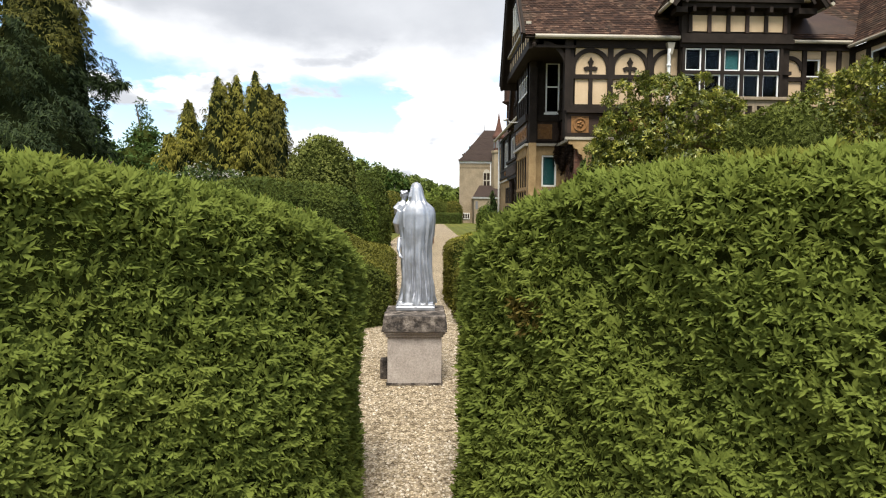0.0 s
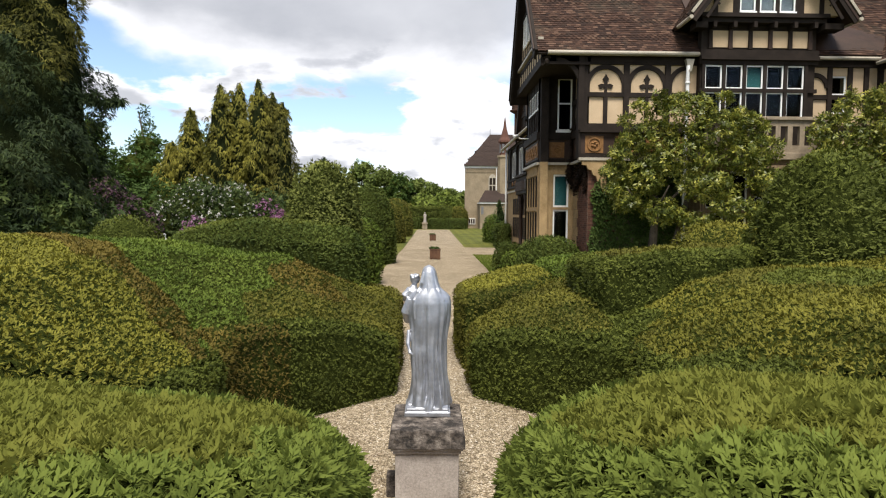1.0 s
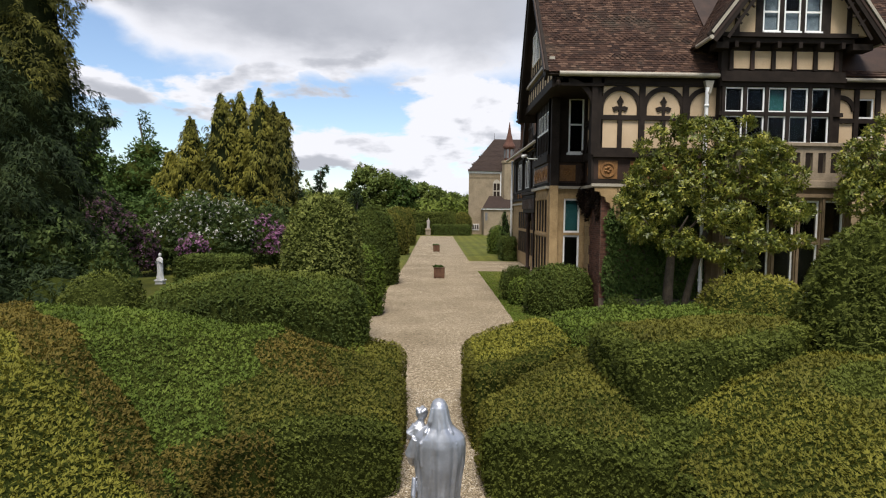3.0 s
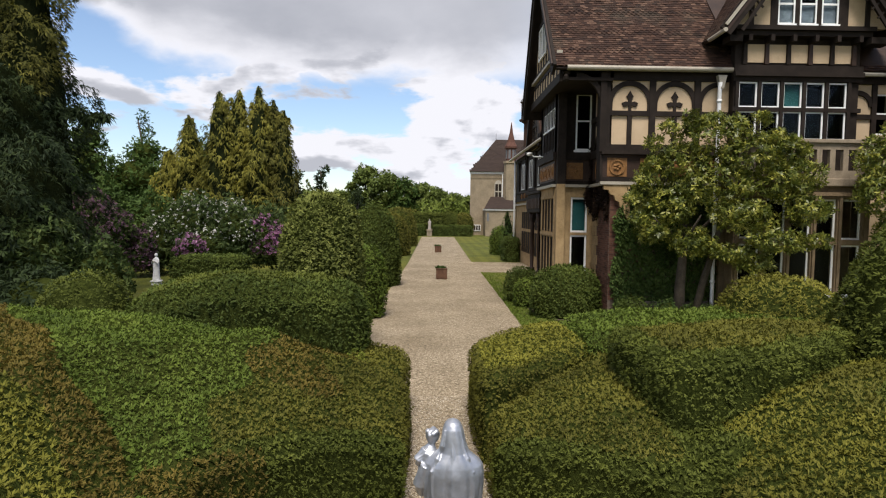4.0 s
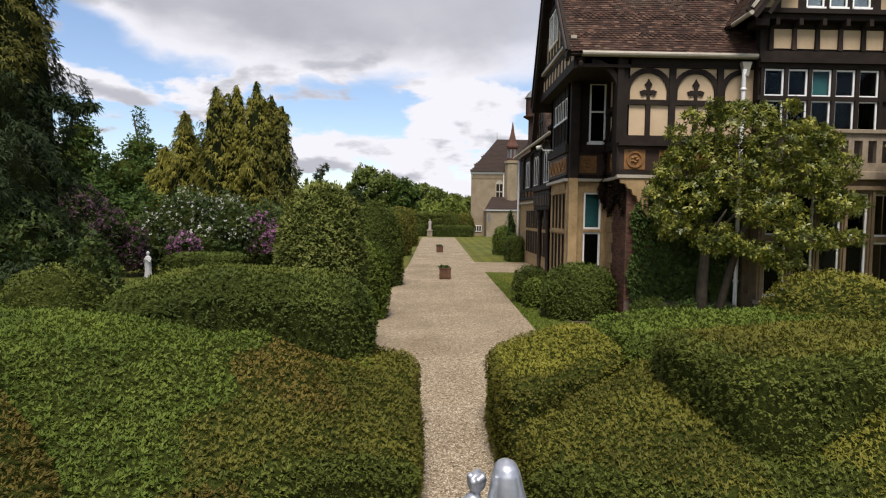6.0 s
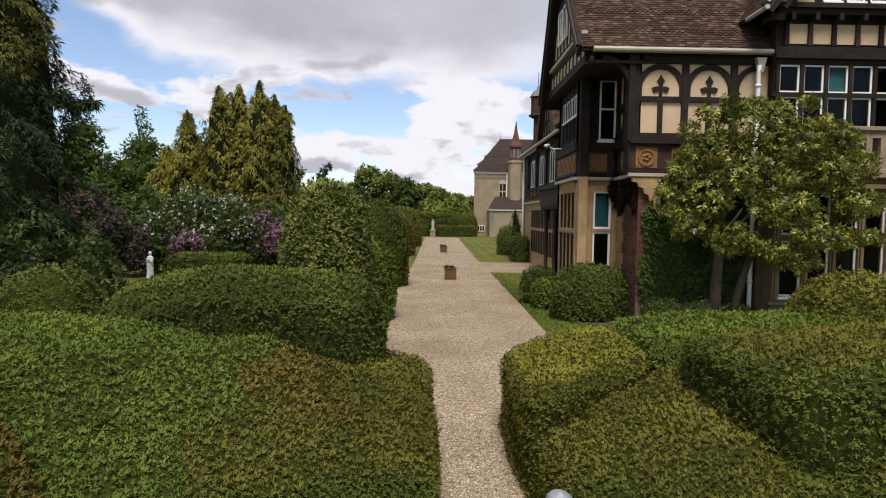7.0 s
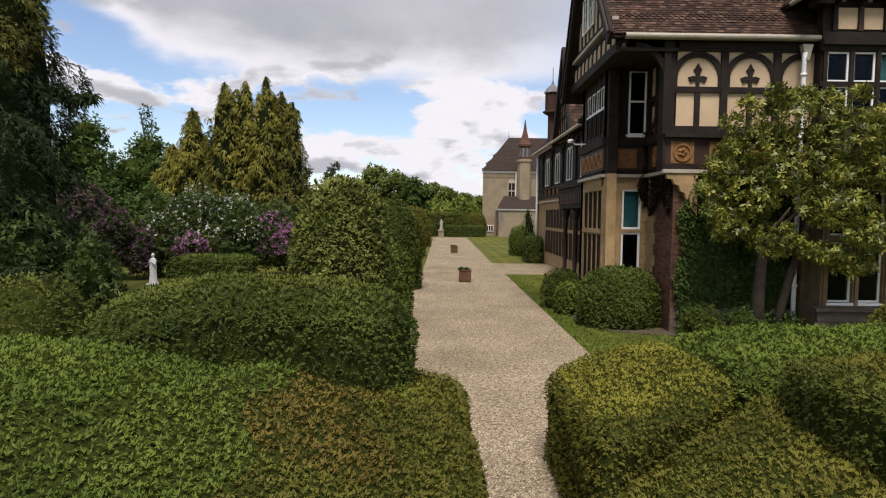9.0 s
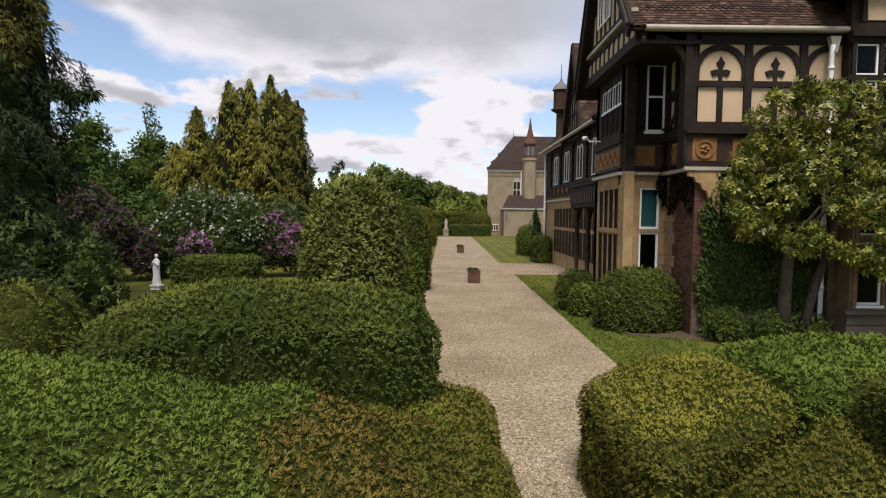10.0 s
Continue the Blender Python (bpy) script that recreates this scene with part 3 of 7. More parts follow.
    for a, b in zip(P, np.roll(P, -1, 0)):
        L = np.hypot(*(b - a))
        m = a / 2 + b / 2
        if bare and bare(*m):
            continue
        hi_ = float(np.max(height(np.linspace(a[0], b[0], 5), np.linspace(a[1], b[1], 5)))) - floor + 0.5 * r
        k = rng.poisson(max(0.0, 0.85 * density * L * hi_))
        t = rng.uniform(0, 1, (k, 1))
        q = a + (b - a) * t
        h = height(q[:, 0], q[:, 1])[:, None] - floor
        t0 = rng.uniform(0, 1, (k, 1)) * hi_
        q, h, t0 = (v[t0[:, 0] < h[:, 0] + 0.5 * r] for v in (q, h, t0))
        up = np.clip((t0 - h) / r, 0, 0.9)
        o = np.array((b[1] - a[1], a[0] - b[0])) / max(L, 1e-6)
        o = o * turn
        zz = floor + t0
        swell = lumps(q[:, :1] * 2 + zz * 1.3, q[:, 1:] * 2 - zz * 1.7, seed)
        sp.append(np.column_stack((q + o * (swell - r * (1 - np.sqrt(1 - up * up))), zz)))
        sn.append(np.column_stack((np.tile(o, (len(q), 1)), tilt + up)))
    pts = np.concatenate((pts, *sp))
    nrm = unit(np.concatenate((nrm, *sn)))
    a = tufts(pts, size)
    k = a > rng.uniform(-1.1, gap + hollow * (1 - np.abs(nrm[:, 2])))           # thin growth in the hollows between tufts, thinner on sides so dark inside reads as shade
    pts, nrm, a = pts[k], nrm[k], a[k]
    pts = pts + nrm * (0.8 * size * a[:, None] + rng.normal(-0.1 * size, size * 0.22, (len(pts), 1)))
    left = np.ones(len(pts), bool)
    if dead:
        left = np.linalg.norm(pts - np.array(dead[:3]), axis=1) > dead[3] * rng.uniform(0.4, 1.1, len(pts))
        sheet("dead_growth", leaves(rng, pts[~left], nrm[~left], size, blades, lean, spread=0.2), 4, YEW_RUST, ob, "dead brown sprigs")
    for mat, test, what in zones:
        pick = left & (test(pts[:, 0], pts[:, 1]) if test else True)
        left &= ~pick
        if pick.any():
            v = leaves(rng, pts[pick], nrm[pick], size, blades, lean, spread=0.2, up=sky)
            sheet("foliage", v, 4, mat, ob, what, np.repeat(nrm[pick], 4 * len(blades), 0))
    return ob


def dome(name, label, at, profile, material, density, size, seed, group="topiary domes", blades=FINE, stretch=(1, 1)):
    """A clipped dome: profile of (radius, height) from the ground to the tip."""
    rng = np.random.default_rng(seed)
    ob = thing(name, label, "topiary", group, at=(*at, 0))
    pr = np.array(profile, float)
    bm = lathe(bmesh.new(), [(max(r - 0.07, 0.01), max(0.0, z - 0.05)) for r, z in profile], 24)
    part("inner_growth", bm, CORE, ob, "twiggy inside of the bush, coloured dark as shade", True)
    seg = np.hypot(*np.diff(pr, axis=0).T)
    w = seg * (pr[:-1, 0] + pr[1:, 0])
    n = int(density * math.pi * w.sum())
    i = rng.choice(len(seg), n, p=w / w.sum())
    t = rng.uniform(0, 1, n)
    rz = pr[i] + (pr[i + 1] - pr[i]) * t[:, None]
    a = rng.uniform(0, 2 * math.pi, n)
    dr, dz = (pr[i + 1] - pr[i]).T
    nr, nz = dz / seg[i], -dr / seg[i]
    ca, sa = np.cos(a), np.sin(a)
    wob = lumps(a * 2.0 + seed, rz[:, 1] * 2, seed) * 1.4 + rng.normal(0, size * 0.25, n)
    pts = np.column_stack(((rz[:, 0] + wob * nr) * ca, (rz[:, 0] + wob * nr) * sa, rz[:, 1] + wob * nz))
    nrm = np.column_stack((nr * ca, nr * sa, nz))
    a = tufts(pts, size)
    k = a > rng.uniform(-1.1, 0.25, len(a))
    pts, nrm = pts[k] + nrm[k] * 0.8 * size * a[k][:, None], nrm[k]
    v = leaves(rng, pts, nrm, size, blades, 0.7, spread=0.2, up=0.9)
    sheet("foliage", v, 4, material, ob, around=np.repeat(nrm, 4 * len(blades), 0))
    ob.scale = (stretch[0], stretch[1], 1)
    return ob


def beehive(r, h, k=0.62, n=10):
    """A beehive's profile: upright below, rounded above; k: where the rounding starts."""
    out = [(r * 0.94, 0.0), (r, h * k * 0.6)]
    out += [(r * math.cos(a) ** 0.75 if a < 1.56 else 0.0, h * k + h * (1 - k) * math.sin(a)) for a in np.linspace(0, math.pi / 2, n)]
    return [(max(q, 0.01), z) for q, z in out]

# ---- ground ----
bm = bmesh.new()
box(bm, -900, 900, -300, 1500, -0.6, 0.0)
tagged(part("ground", bm, LAWN), "mown green lawn round the paths and hedges", "lawn", kind="structure")


def flat_piece(name, outline, z, material, label, category):
    b = hull(bmesh.new(), [(x, y, z - 0.2) for x, y in outline], (0, 0, 0.2))
    return tagged(part(name, b, material), label, category, kind="structure")


flat_piece("gravel_path", [(-2.0, -3), (2.0, -3), (2.0, 3), (4.6, 5.0), (3.0, 9.5), (0.9, 9.5), (0.9, 14.5), (2.67, 19.3), (2.67, 39.8), (7.2, 39.8), (7.2, 47.8), (2.55, 47.8),
                            (2.72, 97.0), (-2.3, 97.0), (-2.1, 46), (-2.25, 33), (-2.33, 24), (-2.15, 18), (-0.9, 14.5), (-0.9, 9.5), (-3.0, 9.5), (-4.6, 5.0), (-2.0, 3)], 0.012, GRAVEL,
           "pale buff gravel path widening into a forecourt", "path")
flat_piece("flower_bed", [(3.35, 26.4), (3.42, 24.9), (3.55, 23.6), (3.95, 22.75), (4.8, 22.35), (6.2, 22.0), (9.5, 21.6), (18, 20.9), (18, 22.6), (5.7, 22.6), (5.6, 24.8), (4.3, 24.8), (4.3, 31), (3.75, 31), (3.5, 28.5)], 0.03, SOIL, "bare brown soil bed along the house wall", "flower bed")


def gravel_stones(seed=5):
    rng = np.random.default_rng(seed)
    n = 19000
    y = 1.4 + 12.6 * rng.uniform(0, 1, n) ** 1.35
    half = np.where((y > 4.2) & (y < 9.3), 2.0, 0.62)
    x = rng.uniform(-1, 1, n) * half
    s = rng.uniform(0.006, 0.015, (n, 1))
    corner = np.array([(1, 0, 0), (0, 1, 0), (-1, 0, 0), (0, -1, 0), (0, 0, 0.8)])
    a = rng.uniform(0, 6.28, n)
    rot = np.zeros((n, 3, 3))
    rot[:, 0, 0], rot[:, 0, 1], rot[:, 1, 0], rot[:, 1, 1], rot[:, 2, 2] = np.cos(a), -np.sin(a), np.sin(a), np.cos(a), 1
    shape = corner[None] * rng.uniform(0.6, 1.35, (n, 5, 3))
    v = np.einsum("nij,nkj->nki", rot, shape) * s[:, :, None] + np.column_stack((x, y, np.full(n, 0.013)))[:, None]
    tris = np.array([(0, 1, 4), (1, 2, 4), (2, 3, 4), (3, 0, 4)])
    me = bpy.data.meshes.new("loose_gravel")
    f = (tris[None] + 5 * np.arange(n)[:, None, None]).reshape(-1)
    me.vertices.add(5 * n)
    me.vertices.foreach_set("co", v.astype(np.float32).ravel())
    me.loops.add(len(f))
    me.loops.foreach_set("vertex_index", f.astype(np.int32))
    me.polygons.add(len(f) // 3)
    me.polygons.foreach_set("loop_start", np.arange(0, len(f), 3, dtype=np.int32))
    me.update(calc_edges=True)
    me.materials.append(STONES)
    tagged(new("loose_gravel", me), "loose pale gravel stones lying on the path", "gravel", kind="stuff")


gravel_stones()


def grass(seed=6):
    """Short blades on the lawn beside the forecourt."""
    rng = np.random.default_rng(seed)
    n = 20000
    x, y = 2.66 + 2.9 * rng.uniform(0, 1, n) ** 1.5, rng.uniform(17.5, 39.7, n)
    near = rng.uniform(0, 1, n) < np.clip(30 / y - 0.5, 0.2, 1)
    x, y = x[near], y[near]
    p = np.column_stack((x, y, np.full(len(x), 0.01)))
    up = np.tile((0.0, 0.0, 1.0), (len(p), 1))
    tagged(sheet("grass", leaves(rng, p, up, 0.075, ((0.3, 1.0, 0.3), (-0.4, 0.9, 0.3)), 0.45, 0.0, 0.5), 4, GRASS), "short mown grass blades on the lawn", "grass", kind="stuff")


grass()

# ---- the hedges round the crossing ----
def shoulder(low, high, fall, far):
    """A hedge's top that swells away from the path and falls off towards the crossing."""
    return lambda x, y: high - (high - low) * np.exp(-np.clip(np.abs(x) - 0.33, 0, 9) / fall) - 0.12 * np.clip(y - 2.1, 0, 3) - 0.045 * np.clip(y - 2.1, 0, 3) ** 2 - far * np.clip(np.abs(x) - 1.3, 0, 9)


for s in (-1, 1):
    plan = [(s * 0.32, 2.5), (s * 0.33, 3.45), (s * 1.1, 3.8), (s * 1.9, 4.0), (s * 2.85, 4.12), (s * 2.85, 0.0)]
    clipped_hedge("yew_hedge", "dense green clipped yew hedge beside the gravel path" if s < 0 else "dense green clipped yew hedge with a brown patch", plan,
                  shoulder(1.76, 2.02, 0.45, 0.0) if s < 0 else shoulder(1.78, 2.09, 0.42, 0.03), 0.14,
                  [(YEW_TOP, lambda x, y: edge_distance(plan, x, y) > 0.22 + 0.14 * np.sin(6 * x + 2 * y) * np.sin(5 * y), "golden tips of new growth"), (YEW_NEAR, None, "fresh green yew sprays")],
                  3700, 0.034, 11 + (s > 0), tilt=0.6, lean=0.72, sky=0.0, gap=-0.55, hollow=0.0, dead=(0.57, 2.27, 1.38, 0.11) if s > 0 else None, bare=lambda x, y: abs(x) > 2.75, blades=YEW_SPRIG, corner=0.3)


def ease(t):
    t = np.clip(t, 0, 1)
    return t * t * (3 - 2 * t)


def left_top(x, y):
    """Two slopes that meet in a crease: one falls to the path, the nearer one to the crossing."""
    a = -x
    crest = 2.05 + 0.1 * (a - 3.0) - 0.1 * np.clip(a - 5.0, 0, 2) ** 2
    far = np.minimum(np.maximum(0.9 + (0.2 + 0.131 * (y - 7.3)) * (a - 0.6), 0.85), crest)
    near = np.minimum(1.58 + 0.67 * (a - 2.91) - 0.07 * (y - 6.86), crest + 0.03)
    return far + (near - far) * ease((7.2 + 0.8 * (a - 2.1) - y) / 0.5)


def right_top(x, y):
    far = np.clip(0.88 + np.minimum(0.145 + 0.22 * (y - 7.75), 0.42) * (x - 0.6), 0.8, 1.75)
    near = 1.52 + 0.46 * (x - 2.94) - 0.06 * (y - 7.22) + 0.22 * ease((y - 7.6) / 0.9)
    near = np.minimum(near, 1.85 + 0.2 * (near - 1.85))
    return far + (near - far) * ease((7.6 + 3.0 * (x - 2.3) - y) / 0.6)


clipped_hedge("yew_hedge", "rolling clipped yew hedge in golden, rusty and green patches", [(-0.5, 9.3), (-0.56, 11.9), (-1.2, 11.6), (-1.9, 10.75), (-2.9, 10.35), (-4.2, 10.5), (-6.2, 10.5), (-6.2, 7.6), (-3.7, 3.9), (-3.1, 3.9), (-2.1, 5.6), (-2.25, 7.55)],
              left_top, 0.15,
              [(YEW_RUST, lambda x, y: (x < -1.75 + 0.15 * np.sin(9 * y)) & (x > -2.6) & (y > 7.0) & (y - x < 10.0), "rusty brown yew sprigs"), (YEW, lambda x, y: (x > -2.3) & (y - x < 10.1), "green yew sprigs"),
               (YEW_GOLD, lambda x, y: y < 6.6 - 0.75 * (x + 2.6) + 0.1 * np.sin(5 * x), "golden yew sprigs"),
               (YEW_RUST, lambda x, y: (y < 7.2 - 1.0 * (x + 2.7) + 0.1 * np.sin(4 * x + 1)) & (x < -2.0), "rusty brown yew sprigs"),
               (YEW_LIGHT, lambda x, y: x < -2.35 + 0.12 * np.sin(5 * y), "fresh green yew sprigs"),
               (YEW_RUST, lambda x, y: (x < -1.5 + 0.2 * np.sin(4 * y)) & (y > 9.3), "rusty brown yew sprigs"), (YEW_OLIVE, None, "olive yew sprigs")], 1500, 0.033, 13, corner=0.16, bare=lambda x, y: (x < -3.6 and y < 9) or x < -6 or y < 4.1)
clipped_hedge("yew_hedge_end", "low olive-green clipped hedge end beside the path", [(-0.6, 11.95), (-0.66, 13.7), (-1.9, 13.75), (-2.3, 11.7), (-1.3, 11.7)], lambda x, y: 1.02 + 0.18 * (-x - 0.6), 0.18,
              [(YEW_OLIVE, None, "olive yew sprigs")], 1350, 0.034, 14)
LONG_CUSHION = [(-1.3, 12.35), (-1.35, 13.9), (-2.5, 14.0), (-5.0, 12.9), (-5.0, 11.2)]
# Lighter sprigs on the crest, dark ones on the sides: sunlight put into colour.
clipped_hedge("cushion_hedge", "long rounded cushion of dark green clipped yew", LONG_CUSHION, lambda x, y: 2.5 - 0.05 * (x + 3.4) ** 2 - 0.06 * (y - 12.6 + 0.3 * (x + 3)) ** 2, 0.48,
              [(VARIEG, lambda x, y: (x > -1.5) & (y > 13.0), "yellow variegated leaves"), (YEW, lambda x, y: edge_distance(LONG_CUSHION, x, y) > 0.42 + 0.14 * np.sin(6 * x + y) * np.sin(5 * y), "olive sprigs, lighter on the crest as painted sunlight"), (BOX_DARK, None, "dark green sprigs")], 950, 0.044, 15, corner=0.6)


CUSHION = [(2.23, 8.9), (2.42, 8.45), (2.82, 8.26), (3.25, 8.36), (3.9, 8.68), (5.0, 9.5), (5.6, 10.3), (5.1, 11.3), (3.4, 11.6), (2.55, 11.35), (2.24, 10.6)]
clipped_hedge("yew_hedge", "rolling clipped yew hedge, olive green on its crest", [(0.6, 9.2), (0.6, 10.45), (1.4, 10.8), (2.2, 11.15), (3.0, 11.4), (6.4, 11.5), (6.4, 7.6), (3.7, 3.9), (3.1, 3.9), (2.1, 5.6), (2.25, 7.6)],
              lambda x, y: right_top(x, y) - 0.09 * np.exp(-(edge_distance(CUSHION, x, y) / 0.14) ** 2), 0.15,
              [(YEW, lambda x, y: (x < 2.3) & (y + x < 10.0), "green yew sprigs"), (YEW_OLIVE, lambda x, y: (x < 2.3) & (y > 8), "olive yew sprigs"),
               (YEW_MELLOW, lambda x, y: (x > 2.5 + 0.25 * np.sin(2.6 * y) + 0.1 * np.sin(9 * y)) & (np.sin(2.3 * x + 0.6) + np.sin(1.9 * y + 0.5 * x) > -0.35), "golden yew sprigs"),
               (YEW_OLIVE, lambda x, y: (x > 2) & (np.sin(2.1 * x) + np.sin(1.7 * y + x) > -0.2), "olive yew sprigs"), (YEW, None, "green yew sprigs")], 1500, 0.033, 16, corner=0.16, bare=lambda x, y: (x > 3.6 and y < 9) or x > 6.2 or y < 4.1)
clipped_hedge("yew_hedge_end", "low olive-gold clipped hedge end beside the path", [(0.52, 10.6), (0.48, 13.5), (1.3, 13.95), (2.2, 13.6), (2.3, 11.5), (1.4, 11.0)], lambda x, y: np.clip(1.24 + 0.22 * (x - 0.55), 1.0, 1.72), 0.2,
              [(YEW_GOLD, lambda x, y: (y > 11.2 + 0.15 * np.sin(5 * x)) & (x > 0.62), "golden yew sprigs"), (YEW_OLIVE, None, "olive yew sprigs")], 1350, 0.034, 17)
clipped_hedge("green_hedge", "low fresh green clipped hedge behind the olive one", [(2.15, 11.4), (2.1, 13.7), (6.2, 13.9), (6.2, 11.8)], lambda x, y: np.clip(1.74 + 0.06 * (x - 2), 1.7, 1.9), 0.4,
              [(YEW_LIGHT, None, "fresh green sprigs")], 800, 0.045, 18)
# Crest sprigs olive, side sprigs darker green: the light from above is coloured in.
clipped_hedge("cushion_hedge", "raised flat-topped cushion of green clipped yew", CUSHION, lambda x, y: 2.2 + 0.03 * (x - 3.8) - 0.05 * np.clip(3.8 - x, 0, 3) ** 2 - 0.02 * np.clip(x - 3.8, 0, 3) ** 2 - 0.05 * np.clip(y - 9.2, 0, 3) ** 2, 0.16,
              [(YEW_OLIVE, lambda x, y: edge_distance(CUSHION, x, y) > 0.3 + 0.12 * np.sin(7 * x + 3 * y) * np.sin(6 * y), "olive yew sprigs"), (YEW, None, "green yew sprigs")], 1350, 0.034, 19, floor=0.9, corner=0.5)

# ---- clipped domes ----
dome("yew_dome", "tall dark green clipped yew dome among the hedges", (6.0, 9.6), beehive(1.14, 3.62, 0.38), YEW, 850, 0.054, 21)
dome("golden_dome", "rounded olive-gold clipped yew dome", (6.12, 13.2), beehive(1.15, 2.5, 0.55), YEW_MELLOW, 750, 0.05, 22)
dome("box_dome", "small dark green clipped dome", (-5.75, 12.1), beehive(0.72, 2.52, 0.68), YEW, 950, 0.04, 23)
dome("laurel_beehive", "tall beehive of clipped light-edged evergreen beside the gravel", (-3.08, 18.0), beehive(1.03, 4.05, 0.55), LAUREL, 620, 0.075, 30, group="beehive topiaries by the path")
for i, (x, y, r, h) in enumerate(((-3.25, 32.6, 1.35, 3.95), (-4.0, 54.6, 1.65, 3.5), (-4.2, 69.8, 2.0, 4.2))):
    dome("yew_beehive", "tapering beehive of dark clipped yew beside the gravel", (x, y), beehive(r, h, 0.2), (BOX_DARK, YEW_OLIVE, YEW_OLIVE)[i], (420, 200, 130)[i], (0.08, 0.11, 0.13)[i], 31 + i, group="beehive topiaries by the path")
dome("low_dome", "low fresh green clipped dome beside the gravel", (-2.62, 23.2), beehive(0.75, 2.42, 0.6), YEW_LIGHT, 500, 0.07, 40)

# ---- statue on its pedestal ----
def robed_figure(name, at, h, material, label, category, child=True, turn=0.0, folds=1.0, bare_head=False, slim=1.0):
    """A standing veiled figure in a long robe, h metres high, one plain mesh."""
    prof = ((0.0, 0.162, 0.14), (0.03, 0.162, 0.148), (0.12, 0.144, 0.132), (0.25, 0.138, 0.12), (0.4, 0.142, 0.115), (0.52, 0.152, 0.115), (0.62, 0.156, 0.11),
            (0.68, 0.158, 0.108), (0.73, 0.15, 0.105), (0.77, 0.134, 0.099), (0.8, 0.112, 0.092), (0.83, 0.09, 0.085), (0.87, 0.069, 0.075), (0.91, 0.064, 0.07), (0.945, 0.06, 0.066), (0.975, 0.048, 0.053), (0.992, 0.028, 0.032), (1.0, 0.004, 0.004))
    if bare_head:
        prof = prof[:8] + ((0.74, 0.15, 0.1), (0.8, 0.12, 0.085), (0.82, 0.08, 0.06), (0.835, 0.045, 0.045), (0.85, 0.038, 0.042), (0.88, 0.056, 0.066), (0.92, 0.066, 0.076), (0.96, 0.06, 0.068), (0.985, 0.038, 0.042), (1.0, 0.004, 0.004))
    if child:
        prof = ((0.0, 0.142, 0.14), (0.03, 0.14, 0.138), (0.1, 0.128, 0.126), (0.2, 0.12, 0.116), (0.32, 0.117, 0.108), (0.45, 0.119, 0.104), (0.55, 0.128, 0.106), (0.62, 0.139, 0.108),
                (0.68, 0.143, 0.108), (0.74, 0.141, 0.106), (0.78, 0.132, 0.1), (0.805, 0.112, 0.094), (0.825, 0.087, 0.087), (0.845, 0.069, 0.079), (0.88, 0.059, 0.073), (0.92, 0.053, 0.068), (0.955, 0.047, 0.061), (0.978, 0.038, 0.05), (0.993, 0.024, 0.032), (1.0, 0.006, 0.008))
    hs = [p[0] for p in prof]
    n, rows = 168, 90
    bm = bmesh.new()
    rings = []
    rng = random.Random(8)
    creases = [(2 * math.pi * (k + rng.uniform(-0.3, 0.3)) / 15, rng.uniform(-0.45, 0.45), rng.uniform(-0.1, 0.15), rng.uniform(0.7, 1.05), rng.uniform(0.07, 0.17)) for k in range(15)]
    creases += [(rng.uniform(0, 6.28), rng.uniform(-1.5, 1.5), -0.05, rng.uniform(0.18, 0.42), rng.uniform(0.12, 0.22)) for k in range(11)]
    for j in range(rows + 1):
        t = j / rows
        rx, ry = (1.0 if child else 0.88) * np.interp(t, hs, [p[1] for p in prof]), np.interp(t, hs, [p[2] for p in prof])
        ring = []
        for k in range(n):
            a = 2 * math.pi * k / n
            f = 1.0 + 0.03 * folds * math.sin(5 * a + 4 * t) * (1 - t)
            for a0, turn_by, t0, t1, cut in creases:
                if t0 < t < t1:
                    off = (a - a0 - turn_by * (t - t0) + math.pi) % (2 * math.pi) - math.pi
                    fade = min(1.0, (t - t0) / 0.08, (t1 - t) / 0.4)
                    f += folds * fade * cut * (0.45 * math.exp(-((abs(off) - 0.16) / 0.08) ** 2) - math.exp(-(off / 0.075) ** 2))
            if child:                                   # the hood's pleats, and the robe gathered in swirls at the feet
                f += 0.05 * math.cos(6 * a + 0.5) * max(0.0, 1 - abs(t - 0.84) / 0.14) + 0.055 * math.sin(11 * a + 16 * t) * max(0.0, 1 - t / 0.22)
            f += folds * 0.05 * noise.noise(Vector((2.2 * math.cos(a), 2.2 * math.sin(a), 7 * t))) * min(1.0, (1 - t) / 0.3)
            sway = 0.012 * math.sin(3 * t) + (0.012 * math.sin(9 * t + 0.6) * (1 - t) if child else 0.0)
            spread = 0.02 * max(0, 0.12 - t) / 0.12 * math.sin(7 * a)
            ring.append(bm.verts.new(((rx * (f + spread) * math.cos(a) + sway) * h, ry * (f + spread) * math.sin(a) * h, (t * 0.965 + 0.035) * h)))
        rings.append(ring)
    for a, b in zip(rings, rings[1:]):
        for k in range(n):
            bm.faces.new((a[k], a[(k + 1) % n], b[(k + 1) % n], b[k]))
    bm.faces.new(rings[-1])
    bm.faces.new(rings[0][::-1])
    # moulded foot
    if child:
        box(bm, -0.152 * h, 0.152 * h, -0.15 * h, 0.15 * h, 0, 0.03 * h)
        box(bm, -0.14 * h, 0.14 * h, -0.138 * h, 0.138 * h, 0.03 * h, 0.052 * h)
    else:
        lathe(bm, [(0.155 * h, 0), (0.157 * h, 0.015 * h), (0.15 * h, 0.03 * h), (0.14 * h, 0.04 * h)], 28)
